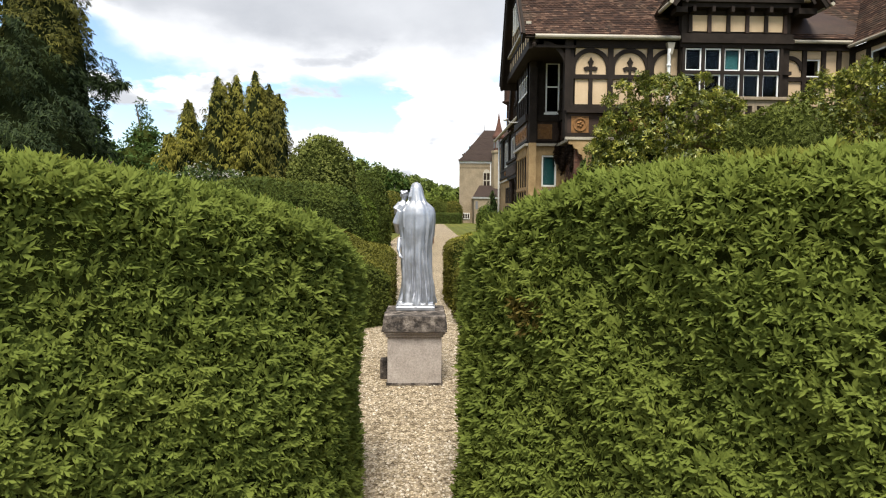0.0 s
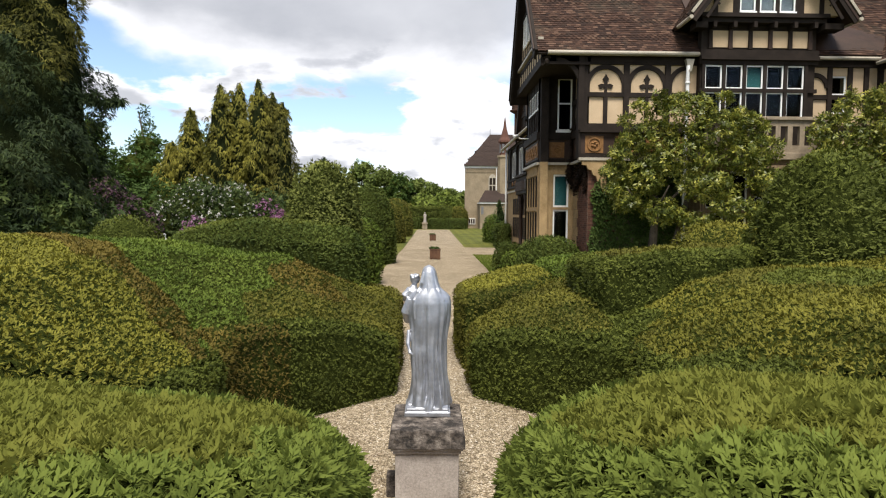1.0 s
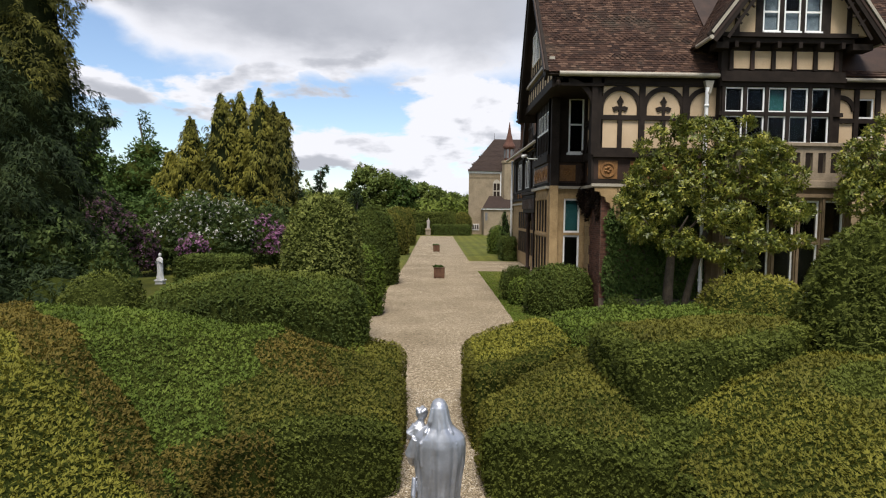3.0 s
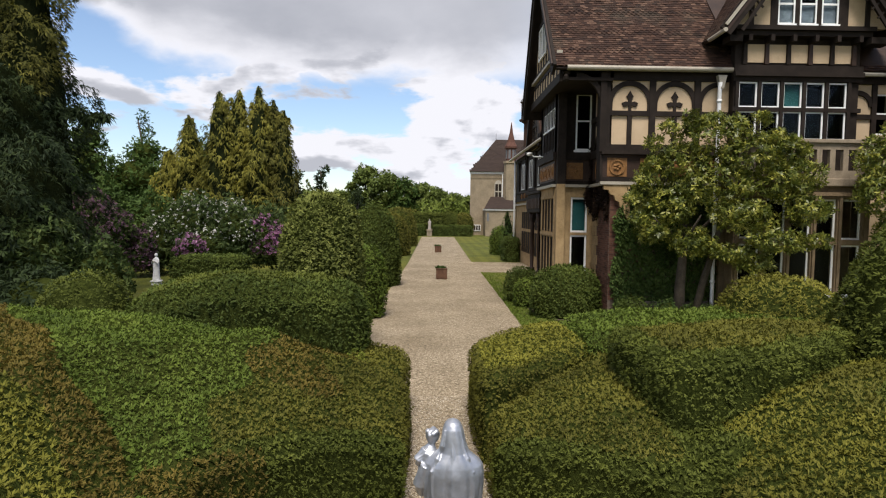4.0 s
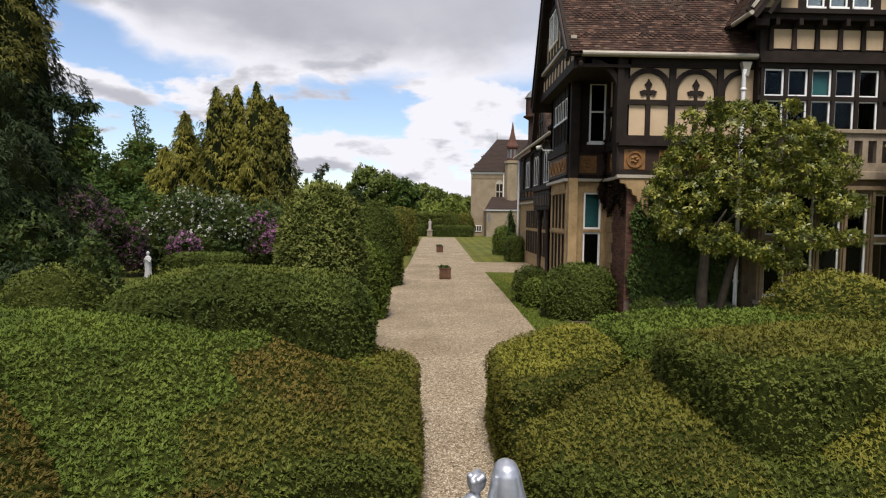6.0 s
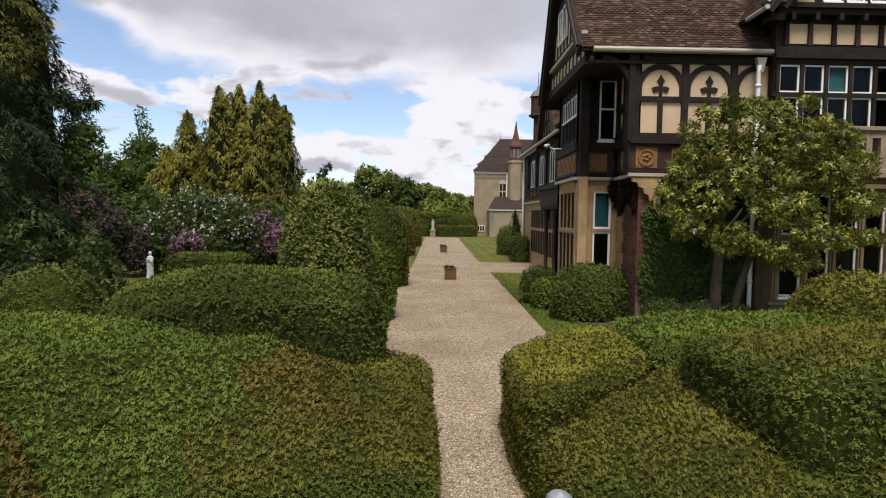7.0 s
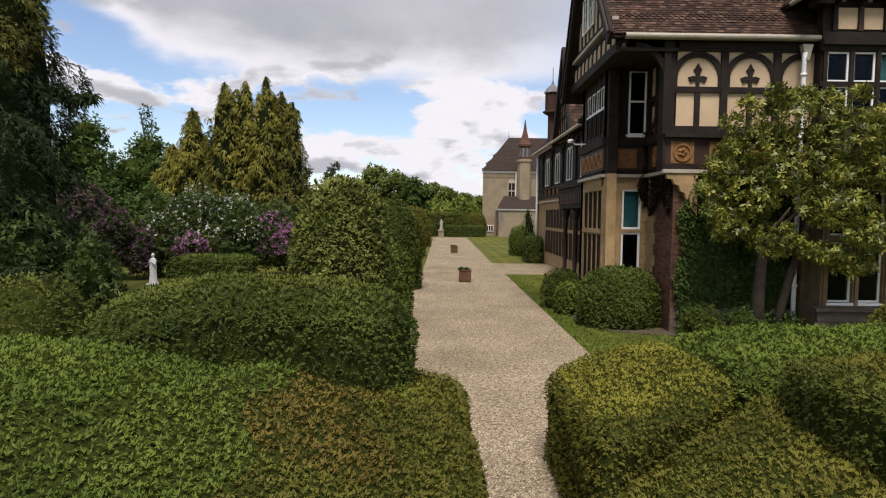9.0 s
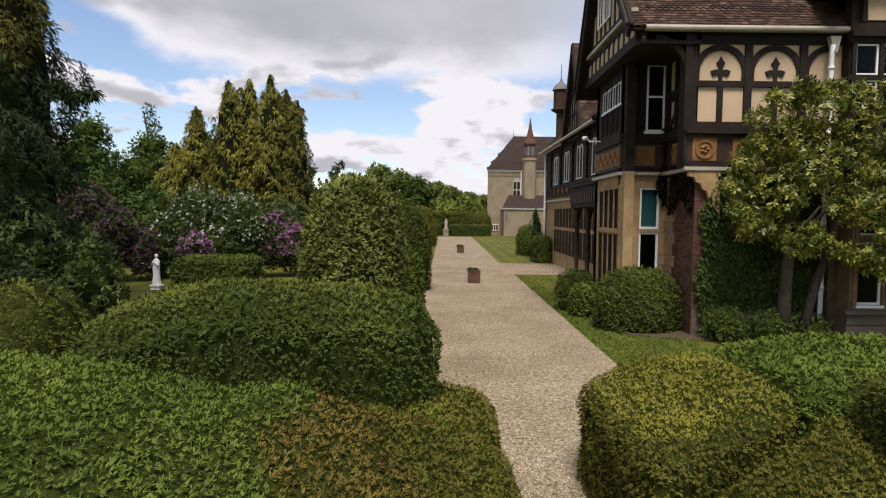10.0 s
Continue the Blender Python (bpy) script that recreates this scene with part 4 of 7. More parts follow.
    if bare_head:
        for side in (-1, 1):
            tube(bm, [(side * 0.13 * h, 0, 0.76 * h), (side * 0.16 * h, 0.08 * h, 0.62 * h), (side * 0.03 * h, 0.16 * h, 0.74 * h)], [0.035 * h, 0.032 * h, 0.022 * h], 8)
    if child:
        def ball(x, y, z, sx, sy, sz):
            m = Matrix.LocRotScale((x * h, y * h, z * h), None, (sx * h, sy * h, sz * h))
            bmesh.ops.create_uvsphere(bm, u_segments=16, v_segments=12, radius=1, matrix=m)
        ball(-0.094, 0.05, 0.898, 0.034, 0.037, 0.037)           # the child's head with its curls, neck, trunk and sleeves
        for k in range(9):
            ball(-0.094 + 0.023 * math.cos(0.7 * k), 0.047 + 0.024 * math.sin(0.7 * k), 0.906 + 0.008 * (k % 3), 0.014, 0.015, 0.014)
        tube(bm, [(-0.096 * h, 0.05 * h, 0.88 * h), (-0.1 * h, 0.05 * h, 0.84 * h)], [0.016 * h, 0.022 * h], 10)
        tube(bm, [(-0.1 * h, 0.05 * h, 0.85 * h), (-0.108 * h, 0.05 * h, 0.82 * h), (-0.112 * h, 0.055 * h, 0.75 * h), (-0.112 * h, 0.06 * h, 0.66 * h)], [0.022 * h, 0.045 * h, 0.05 * h, 0.055 * h], 14)
        tube(bm, [(-0.125 * h, 0.04 * h, 0.83 * h), (-0.16 * h, 0.03 * h, 0.79 * h), (-0.158 * h, 0.06 * h, 0.755 * h)], [0.026 * h, 0.025 * h, 0.02 * h], 10)
        tube(bm, [(-0.12 * h, 0.0, 0.77 * h), (-0.15 * h, 0.01 * h, 0.68 * h), (-0.14 * h, 0.07 * h, 0.62 * h), (-0.09 * h, 0.12 * h, 0.63 * h)], [0.03 * h, 0.036 * h, 0.036 * h, 0.028 * h], 12)
        tube(bm, [(0.11 * h, 0.0, 0.78 * h), (0.122 * h, 0.01 * h, 0.68 * h), (0.118 * h, 0.07 * h, 0.58 * h), (0.05 * h, 0.13 * h, 0.6 * h)], [0.03 * h, 0.034 * h, 0.034 * h, 0.028 * h], 12)
        tube(bm, [(-0.13 * h, -0.03 * h, 0.56 * h), (-0.135 * h, -0.06 * h, 0.47 * h), (-0.12 * h, -0.085 * h, 0.415 * h), (-0.1 * h, -0.09 * h, 0.4 * h)], [0.014 * h, 0.016 * h, 0.014 * h, 0.006 * h], 8)
        for sx in (-1, 1):                                     # the veil's hems that fall over the shoulders
            tube(bm, [(sx * 0.03 * h, -0.035 * h, 0.955 * h), (sx * 0.048 * h, -0.045 * h, 0.88 * h), (sx * 0.07 * h, -0.058 * h, 0.825 * h), (sx * 0.096 * h, -0.07 * h, 0.77 * h), (sx * 0.092 * h, -0.078 * h, 0.64 * h)], [0.012 * h, 0.014 * h, 0.015 * h, 0.012 * h, 0.006 * h], 8)
        tube(bm, [(0.0, -0.044 * h, 0.97 * h), (0.002 * h, -0.06 * h, 0.88 * h), (0.004 * h, -0.079 * h, 0.8 * h), (0.006 * h, -0.09 * h, 0.6 * h)], [0.01 * h, 0.014 * h, 0.015 * h, 0.008 * h], 8)
    bmesh.ops.recalc_face_normals(bm, faces=bm.faces[:])
    ob = finish(new(name, bpy.data.meshes.new(name)), bm, material, True)
    ob.matrix_basis = pose(*at, 0, 0, turn) @ Matrix.Diagonal((slim, slim, 1, 1))
    fuse = ob.modifiers.new("fuse", 'REMESH')
    fuse.mode, fuse.voxel_size, fuse.use_smooth_shade = 'VOXEL', h * (0.0038 if child else 0.009), True
    return tagged(ob, label, category)


def pedestal(name, label, at, w, hgt, shaft_mat, cap_mat, cap=0.69, deep=0.0):
    """A square pedestal, or one that is deeper than wide by deep."""
    ob = thing(name, label, "pedestal", at=at)
    r, d = w / 2, (w + deep) / 2
    part("shaft", box(bmesh.new(), -r, r, -d, d, 0, hgt * 0.7, 0.012), shaft_mat, ob)
    b = bmesh.new()
    box(b, -r - 0.02, r + 0.02, -d - 0.02, d + 0.02, hgt * 0.7, hgt * 0.745, 0.012)
    box(b, -r - 0.04, r + 0.04, -d - 0.04, d + 0.04, hgt * 0.745, hgt * 0.79, 0.012)
    part("moulding", b, shaft_mat, ob)
    c, e = cap / 2, (cap + deep) / 2
    b = box(bmesh.new(), -c, c, -e, e, hgt * 0.79, hgt)
    for v in b.verts:
        if v.co.z > hgt * 0.9:                          # the cap's weathered slope
            v.co.x *= 0.93
            v.co.y *= 0.94
    bmesh.ops.subdivide_edges(b, edges=b.edges[:], cuts=13, use_grid_fill=True)
    for v in b.verts:
        v.co += Vector([noise.noise(v.co * 11 + Vector((k, 3, 1))) * 0.012 + noise.noise(v.co * 34 + Vector((k, 1, 6))) * 0.006 for k in (0, 5, 9)])
    part("cap", b, cap_mat, ob, "rough cap dark with lichen")
    part("foot", box(bmesh.new(), -r - 0.012, r + 0.012, -d - 0.012, d + 0.012, 0, 0.03, 0.008), cap_mat, ob)
    return ob


pedestal("stone_pedestal", "weathered square stone pedestal standing on gravel", (-0.025, 6.15, 0.01), 0.57, 0.74, PEDESTAL, LICHEN, deep=0.12)
part_at = thing("small_stone_block", "small stone block leaning on the pedestal", "stone", at=(-0.36, 6.1, 0.012))
part("block", box(bmesh.new(), -0.045, 0.045, -0.06, 0.06, 0, 0.22, 0.015), LICHEN, part_at)
robed_figure("madonna_statue", (-0.025, 6.33, 0.755), 1.42, SILVER, "silver-painted statue of a robed mother holding a child", "statue")

# ---- the timber-framed house ----
house = thing("house", "large half-timbered house with buff plaster panels and tiled roof", "house", at=(0, 0, 0))
FRONT, WEST, BAY = Face((0, 22.65), (1, 0)), Face((4.25, 0), (0, -1)), Face((0, 22.3), (1, 0))
NOTCH_S, NOTCH_W = Face((0, 24.9), (1, 0)), Face((5.62, 0), (0, -1))
PIER_W = Face((5.68, 0), (0, -1))


def beam(F, u0, u1, z0, z1, out=0.07, mat=None, name="timber_beam", back=-0.02):
    part(name, F.box(bmesh.new(), u0, u1, z0, z1, back, out), mat or TIMBER, house)


def slanted(F, u0, z0, u1, z1, w, out=0.07, mat=None, name="timber_brace", back=-0.02):
    d = Vector((u1 - u0, z1 - z0)).normalized()
    n = Vector((-d.y, d.x)) * w / 2
    part(name, F.slab(bmesh.new(), [(u0 + n.x, z0 + n.y), (u0 - n.x, z0 - n.y), (u1 - n.x, z1 - n.y), (u1 + n.x, z1 + n.y)], back, out), mat or TIMBER, house)


def arc_beam(F, uc, zc, r0, r1, a0, a1, out=0.07, n=14, mat=None, name="arched_brace", back=-0.02):
    pts = [(uc + r1 * math.cos(a), zc + r1 * math.sin(a)) for a in np.linspace(a0, a1, n)]
    pts += [(uc + r0 * math.cos(a), zc + r0 * math.sin(a)) for a in np.linspace(a1, a0, n)]
    b = bmesh.new()
    vo = [b.verts.new(F.p(u, z, out)) for u, z in pts]
    vi = [b.verts.new(F.p(u, z, back)) for u, z in pts]
    m = len(pts)
    for i in range(n - 1):
        b.faces.new((vo[i], vo[i + 1], vo[m - 2 - i], vo[m - 1 - i]))
    for i in range(m):
        b.faces.new((vo[i], vi[i], vi[(i + 1) % m], vo[(i + 1) % m]))
    bmesh.ops.recalc_face_normals(b, faces=b.faces[:])
    part(name, b, mat or TIMBER, house)


def window(F, u0, u1, z0, z1, o=-0.02, frame=0.055, mat=None, rail=None, blind=None, bars=0, name="window", pane_label="", pane=None):
    """A framed window in an opening, with a pane set back in it."""
    mat = mat or PAINT
    b = bmesh.new()
    for a, c, d, e in ((u0, u0 + frame, z0, z1), (u1 - frame, u1, z0, z1), (u0 + frame, u1 - frame, z0, z0 + frame), (u0 + frame, u1 - frame, z1 - frame, z1)):
        F.box(b, a, c, d, e, o - 0.05, o)
    if rail is not None:
        F.box(b, u0 + frame, u1 - frame, rail - 0.03, rail + 0.03, o - 0.045, o - 0.005)
    for i in range(bars):
        c = u0 + (u1 - u0) * (i + 1) / (bars + 1)
        F.box(b, c - 0.015, c + 0.015, z0 + frame, z1 - frame, o - 0.04, o - 0.01)
    w = part(name, b, mat, house)
    p = part("pane", F.box(bmesh.new(), u0 + frame * 0.6, u1 - frame * 0.6, z0 + frame * 0.6, z1 - frame * 0.6, o - 0.034, o - 0.028), pane or GLASS, w)
    p.visible_shadow = False
    if blind:
        part("blind", F.box(bmesh.new(), u0 + 0.03, u1 - 0.03, blind[1], blind[2], o - 0.12, o - 0.1), blind[0], w, pane_label)
    return w


# plaster walls of the first floor, stone and brick below
part("front_wall", FRONT.wall(bmesh.new(), 5.35, 9.7, 4.72, 8.3), PLASTER, house)
b = FRONT.wall(bmesh.new(), 5.685, 9.9, 0, 4.72, thick=0.3, o=-0.05)
part("lower_front_wall", b, MORTAR, house, "red brick lower wall")
W_UP = [(9.64 + 0.735 * i, 10.26 + 0.735 * i, z0, z1) for i in range(5) for z0, z1 in ((7.18, 8.0), (6.15, 7.06))]
part("bay_wall", BAY.wall(bmesh.new(), 9.5, 13.6, 4.72, 9.45, W_UP, 0.3), TIMBER, house, "dark timber bay wall")
part("right_wall", FRONT.wall(bmesh.new(), 13.6, 16.3, 0, 8.3, [(14.45, 15.0, 6.4, 7.75)]), PLASTER, house)
window(FRONT, 14.45, 15.0, 6.4, 7.75, -0.03, rail=7.1)
N_HOLES = [(4.96, 5.53, 5.98, 8.03), (4.85, 5.47, 0.7, 4.25)]
part("corner_wall", NOTCH_S.wall(bmesh.new(), 4.25, 5.62, 4.72, 8.3, N_HOLES[:1], 0.3), TIMBER, house, "dark timber corner wall")
part("corner_wall", NOTCH_S.wall(bmesh.new(), 4.25, 5.68, 0, 4.72, N_HOLES[1:], 0.3), STONE, house, "buff stone corner wall")
part("corner_side_wall", NOTCH_W.wall(bmesh.new(), -24.95, -22.7, 4.72, 8.3, (), 0.25), TIMBER, house, "dark timber return wall")
for u0, u1, z0, z1 in ((-24.55, -24.2, 7.15, 8.0), (-24.5, -24.15, 6.05, 6.8), (-23.85, -23.45, 7.15, 8.0), (-23.85, -23.45, 6.05, 6.8)):
    part("plaster_panel", NOTCH_W.box(bmesh.new(), u0, u1, z0, z1, -0.01, 0.02), PLASTER, house)
for u in (-24.85, -24.02, -23.2, -22.74):
    beam(NOTCH_W, u - 0.09, u + 0.09, 5.9, 8.06, 0.09)
for z in (5.75, 6.93, 8.1):
    beam(NOTCH_W, -24.9, -22.68, z, z + 0.17, 0.1)
arc_beam(NOTCH_W, -24.4, 7.0, 1.0, 1.15, -1.3, -0.05, 0.06, 10)
slanted(NOTCH_W, -24.6, 5.95, -23.5, 7.0, 0.13, 0.07)
slanted(NOTCH_W, -23.95, 6.0, -22.9, 6.95, 0.13, 0.07)
part("corner_cover", box(bmesh.new(), 5.27, 5.36, 22.56, 23.05, 4.7, 8.3), TIMBER, house)
window(NOTCH_S, 4.96, 5.53, 5.98, 8.03, 0.02, 0.06, rail=7.05)
window(NOTCH_S, 4.85, 5.47, 2.95, 4.25, -0.05, 0.07, blind=(CURTAIN, 3.02, 4.2), pane_label="teal green blind")
window(NOTCH_S, 4.85, 5.47, 0.7, 2.85, -0.05, 0.07)
part("window_sill", NOTCH_S.box(bmesh.new(), 4.9, 5.58, 5.88, 5.99, -0.02, 0.1), PAINT, house)
part("transom", NOTCH_S.box(bmesh.new(), 4.85, 5.47, 2.85, 2.95, -0.2, 0.0), STONE, house)
A_HOLES = [(-27.5, -24.98, 6.05, 7.6)]
part("west_wall", WEST.wall(bmesh.new(), -28.2, -24.55, 4.72, 8.3, A_HOLES, 0.3), TIMBER, house, "dark timber west wall")
M_HOLES = [(-27.5 + 0.63 * i, -26.93 + 0.63 * i, z0, z1) for i in range(4) for z0, z1 in ((0.9, 2.75), (2.95, 4.2))]
part("west_wall", WEST.wall(bmesh.new(), -28.2, -24.55, 0, 4.72, M_HOLES, 0.3), STONE, house, "buff stone mullioned wall")
for h in M_HOLES:
    window(WEST, *h, -0.004, 0.018, LEADED, name="leaded_light", pane=LEADED)
for i in range(5):                                      # moulded mullions stand proud of the wall
    c = -27.53 + 0.63 * i
    part("mullion", WEST.slab(bmesh.new(), [(c - 0.045, 0.85), (c + 0.045, 0.85), (c + 0.045, 4.25), (c - 0.045, 4.25)], -0.01, 0.025), STONE, house)
for z in (0.78, 2.8, 4.22):
    part("stone_rail", WEST.box(bmesh.new(), -27.7, -24.95, z, z + 0.1, -0.01, 0.05), STONE, house)
for i in range(4):
    for z0, z1 in ((6.05, 6.84), (6.9, 7.6)):
        window(WEST, -27.46 + 0.62 * i, -26.9 + 0.62 * i, z0, z1, 0.0, 0.04, PAINT if z0 > 6.5 else TIMBER, bars=1, name="leaded_light", pane=LEADED)
for i in range(5):
    beam(WEST, -27.53 + 0.62 * i, -27.45 + 0.62 * i, 6.0, 7.95, 0.015)
part("window_sill", WEST.box(bmesh.new(), -27.5, -24.95, 6.84, 6.9, -0.02, 0.03), PAINT, house)
for k, h in enumerate(W_UP):
    window(BAY, *h, 0.02, 0.05, blind=(CURTAIN, h[2] + 0.04, h[3] - 0.04) if k == 4 else None)
for i in range(6):
    beam(BAY, 9.53 + 0.735 * i, 9.64 + 0.735 * i, 6.1, 8.05, 0.09)
for z0, z1, o in ((7.05, 7.18, 0.08), (8.02, 8.16, 0.1), (8.16, 8.3, 0.2), (8.3, 8.52, 0.12), (6.02, 6.14, 0.1)):
    beam(BAY, 9.45, 13.66, z0, z1, o)
# five plaster panels under the jetty
for i in range(5):
    u = 9.86 + 0.71 * i
    part("plaster_panel", BAY.box(bmesh.new(), u, u + 0.58, 8.62, 9.2, 0.0, 0.03), PLASTER, house)
for i in range(6):
    u = 9.79 + 0.71 * i
    part("jetty_bracket", BAY.slab(bmesh.new(), [(u - 0.07, 8.55), (u + 0.07, 8.55), (u + 0.05, 9.3), (u - 0.05, 9.3)], 0.0, 0.12), BROWN_TIMBER if i % 2 else TIMBER, house)
    part("joist_end", BAY.box(bmesh.new(), u - 0.06, u + 0.06, 9.22, 9.42, 0.0, 0.42), TIMBER, house)
beam(BAY, 9.35, 13.75, 9.4, 9.56, 0.34)
beam(BAY, 9.3, 13.8, 9.56, 9.7, 0.45)

# arcade panels: arches, studs and cross motifs
for z0, z1, o in ((8.12, 8.34, 0.1), (6.9, 7.06, 0.07), (5.72, 5.95, 0.08), (5.62, 5.74, 0.18), (4.72, 4.86, 0.12)):
    beam(FRONT, 5.3, 9.7, z0, z1, o)
for u in (5.47, 6.965, 8.455, 9.62):
    beam(FRONT, u - 0.1, u + 0.1, 5.9, 8.14, 0.078)
for i in range(3):
    uc = 6.22 + 1.49 * i
    n = 14 if i < 2 else 9
    arc_beam(FRONT, uc, 7.3, 0.585, 0.75, 0.02 if i < 2 else 1.57, math.pi - 0.02, 0.055, n)
    for s in (-1, 1):
        if i == 2 and s == 1:
            continue
        beam(FRONT, uc + s * 0.66 - 0.08, uc + s * 0.66 + 0.08, 7.05, 7.34, 0.05)
    if i < 2:
        beam(FRONT, uc - 0.075, uc + 0.075, 5.95, 6.92, 0.06)
        cross = [(-0.05, 7.05), (0.05, 7.05), (0.05, 7.24), (0.2, 7.18), (0.27, 7.32), (0.14, 7.37), (0.06, 7.35), (0.06, 7.46), (0.12, 7.53), (0.05, 7.62), (0, 7.72)]
        cross += [(-a, z) for a, z in cross[::-1][1:]]
        part("cross_motif", FRONT.slab(bmesh.new(), [(uc + a, z) for a, z in cross], -0.01, 0.045), TIMBER, house)
# carved frieze panels
def carved_panel(F, uc, zc, w, hgt):
    p = part("carved_panel", F.box(bmesh.new(), uc - w / 2, uc + w / 2, zc - hgt / 2, zc + hgt / 2, 0.0, 0.05), CARVED, house, "golden-brown carved oak panel")
    b = bmesh.new()
    for i in range(20):
        a, c = 2 * math.pi * i / 20, 2 * math.pi * (i + 1) / 20
        r0, r1 = min(w, hgt) * 0.33, min(w, hgt) * 0.42
        F.slab(b, [(uc + r0 * math.cos(a), zc + r0 * math.sin(a)), (uc + r1 * math.cos(a), zc + r1 * math.sin(a)), (uc + r1 * math.cos(c), zc + r1 * math.sin(c)), (uc + r0 * math.cos(c), zc + r0 * math.sin(c))], 0.05, 0.085)
    part("carved_ring", b, CARVED, p)
    b = bmesh.new()
    for i in range(5):
        a = 1.25 * i
        m = Matrix.Translation(F.p(uc + 0.13 * min(w, hgt) * math.cos(a), zc + 0.13 * min(w, hgt) * math.sin(a), 0.05)) @ Matrix.Diagonal((0.09 * w, 0.09 * w, 0.07 * w, 1))
        bmesh.ops.create_uvsphere(b, u_segments=8, v_segments=6, radius=1, matrix=m)
    part("carved_boss", b, CARVED, p)


part("frieze", FRONT.box(bmesh.new(), 5.3, 9.7, 4.86, 5.62, -0.02, 0.03), BROWN_TIMBER, house)
for u in (5.85, 6.95, 8.05, 9.1):
    carved_panel(FRONT, u, 5.2, 0.66, 0.62)
part("frieze", NOTCH_S.box(bmesh.new(), 4.2, 5.62, 4.86, 5.62, -0.02, 0.03), BROWN_TIMBER, house)
carved_panel(NOTCH_S, 4.95, 5.22, 0.6, 0.6)
part("frieze", WEST.box(bmesh.new(), -28.2, -24.85, 4.86, 5.62, -0.02, 0.03), BROWN_TIMBER, house)
for i in range(5):
    carved_panel(WEST, -27.7 + 0.6 * i, 5.22, 0.48, 0.56)
part("frieze", NOTCH_W.box(bmesh.new(), -24.9, -22.65, 4.86, 5.62, -0.02, 0.03), BROWN_TIMBER, house)
for u in (-23.25, -24.0):
    carved_panel(NOTCH_W, u, 5.22, 0.55, 0.6)
# string course and mid rails round the corner
for F, u0, u1 in ((FRONT, 5.28, 9.7), (NOTCH_S, 4.15, 5.62), (WEST, -28.2, -24.8), (NOTCH_W, -24.9, -22.55)):
    part("string_course", F.box(bmesh.new(), u0, u1, 4.62, 4.72, -0.03, 0.14), GUTTER, house, "pale painted string course")
    beam(F, u0, u1, 5.62, 5.9, 0.12)
    beam(F, u0, u1, 8.05, 8.32, 0.08)
beam(NOTCH_S, 4.2, 4.46, 5.9, 8.1, 0.08)
beam(NOTCH_S, 5.55, 5.66, 5.9, 8.1, 0.06)
beam(WEST, -24.97, -24.82, 5.9, 8.1, 0.05)
# corner post with curved brackets that carry the eaves
post = Face((0, 22.6), (1, 0))
beam(post, 5.22, 5.42, 5.7, 8.3, 0.1)
arc_beam(post, 4.35, 7.25, 0.88, 1.04, 0.05, 1.5, 0.04, 10, back=-0.1)
arc_beam(Face((5.3, 0), (0, -1)), -23.6, 7.25, 0.85, 1.0, 0.05, 1.5, 0.04, 10, back=-0.1)
# stone bracket under the jetty, quoins and brick pier
arch = [(5.42, 4.68), (6.3, 4.68), (6.3, 3.4), (6.2, 3.55), (6.12, 3.62), (6.1, 3.82), (5.98, 3.88), (5.94, 4.05), (5.82, 4.1), (5.77, 4.26), (5.64, 4.3), (5.58, 4.44), (5.42, 4.46)]
part("stone_bracket", FRONT.slab(bmesh.new(), arch, -0.04, 0.1), STONE, house, "scalloped buff stone bracket")
part("corner_pier", PIER_W.wall(bmesh.new(), -24.9, -22.7, 0, 4.62, (), 0.28), MORTAR, house, "red brick pier")
for i in range(13):
    w = 0.3 if i % 2 else 0.18
    part("quoin", NOTCH_S.box(bmesh.new(), 5.49, 5.5 + w * 0.55, 0.1 + 0.345 * i, 0.42 + 0.345 * i, -0.04, 0.03), STONE, house)
    part("quoin", NOTCH_S.box(bmesh.new(), 4.22, 4.3 + w * 0.8, 0.1 + 0.345 * i, 0.42 + 0.345 * i, -0.04, 0.03), STONE, house)

def brick_courses(F, u0, u1, z0, z1, out=0.012, seed=2):
    """Bricks laid in stretcher bond, proud of the mortar behind them."""
    rng = np.random.default_rng(seed)
    v = []
    for r in range(int((z1 - z0) / 0.075)):
        z = z0 + 0.075 * r
        for c in range(-1, int((u1 - u0) / 0.225) + 1):
            a = max(u0, u0 + 0.225 * c + (r % 2) * 0.1125)
            e = min(u1, u0 + 0.225 * c + (r % 2) * 0.1125 + 0.214)
            if e - a < 0.04:
                continue
            o = out + rng.normal(0, 0.002)
            p = [np.array(F.p(u, h, k)) for k in (-0.01, o) for u, h in ((a, z), (e, z), (e, z + 0.065), (a, z + 0.065))]
            for f in ((4, 5, 6, 7), (0, 1, 5, 4), (1, 2, 6, 5), (2, 3, 7, 6), (3, 0, 4, 7)):
                v += [p[i] for i in f]
    return np.array(v)


def brick_face(F, u0, u1, z0, z1, seed):
    v = brick_courses(F, u0, u1, z0, z1, seed=seed)
    n = len(v) // 20
    me = bpy.data.meshes.new("brickwork")
    key = np.round(v, 4).reshape(n, 20, 3)
    verts, faces = [], []
    for k in range(n):
        uq, inv = np.unique(key[k], axis=0, return_inverse=True)
        inv = np.ravel(inv) + len(verts)
        verts += [tuple(q) for q in uq]
        faces += [tuple(int(i) for i in inv[j:j + 4]) for j in range(0, 20, 4)]
    me.from_pydata(verts, [], faces)
    me.materials.append(BRICKS)
    ob = new("brickwork", me)
    ob.parent = house
    tagged(ob, "courses of dark red brick", kind="stuff")


brick_face(PIER_W, -24.2, -22.7, 0.05, 4.6, 3)
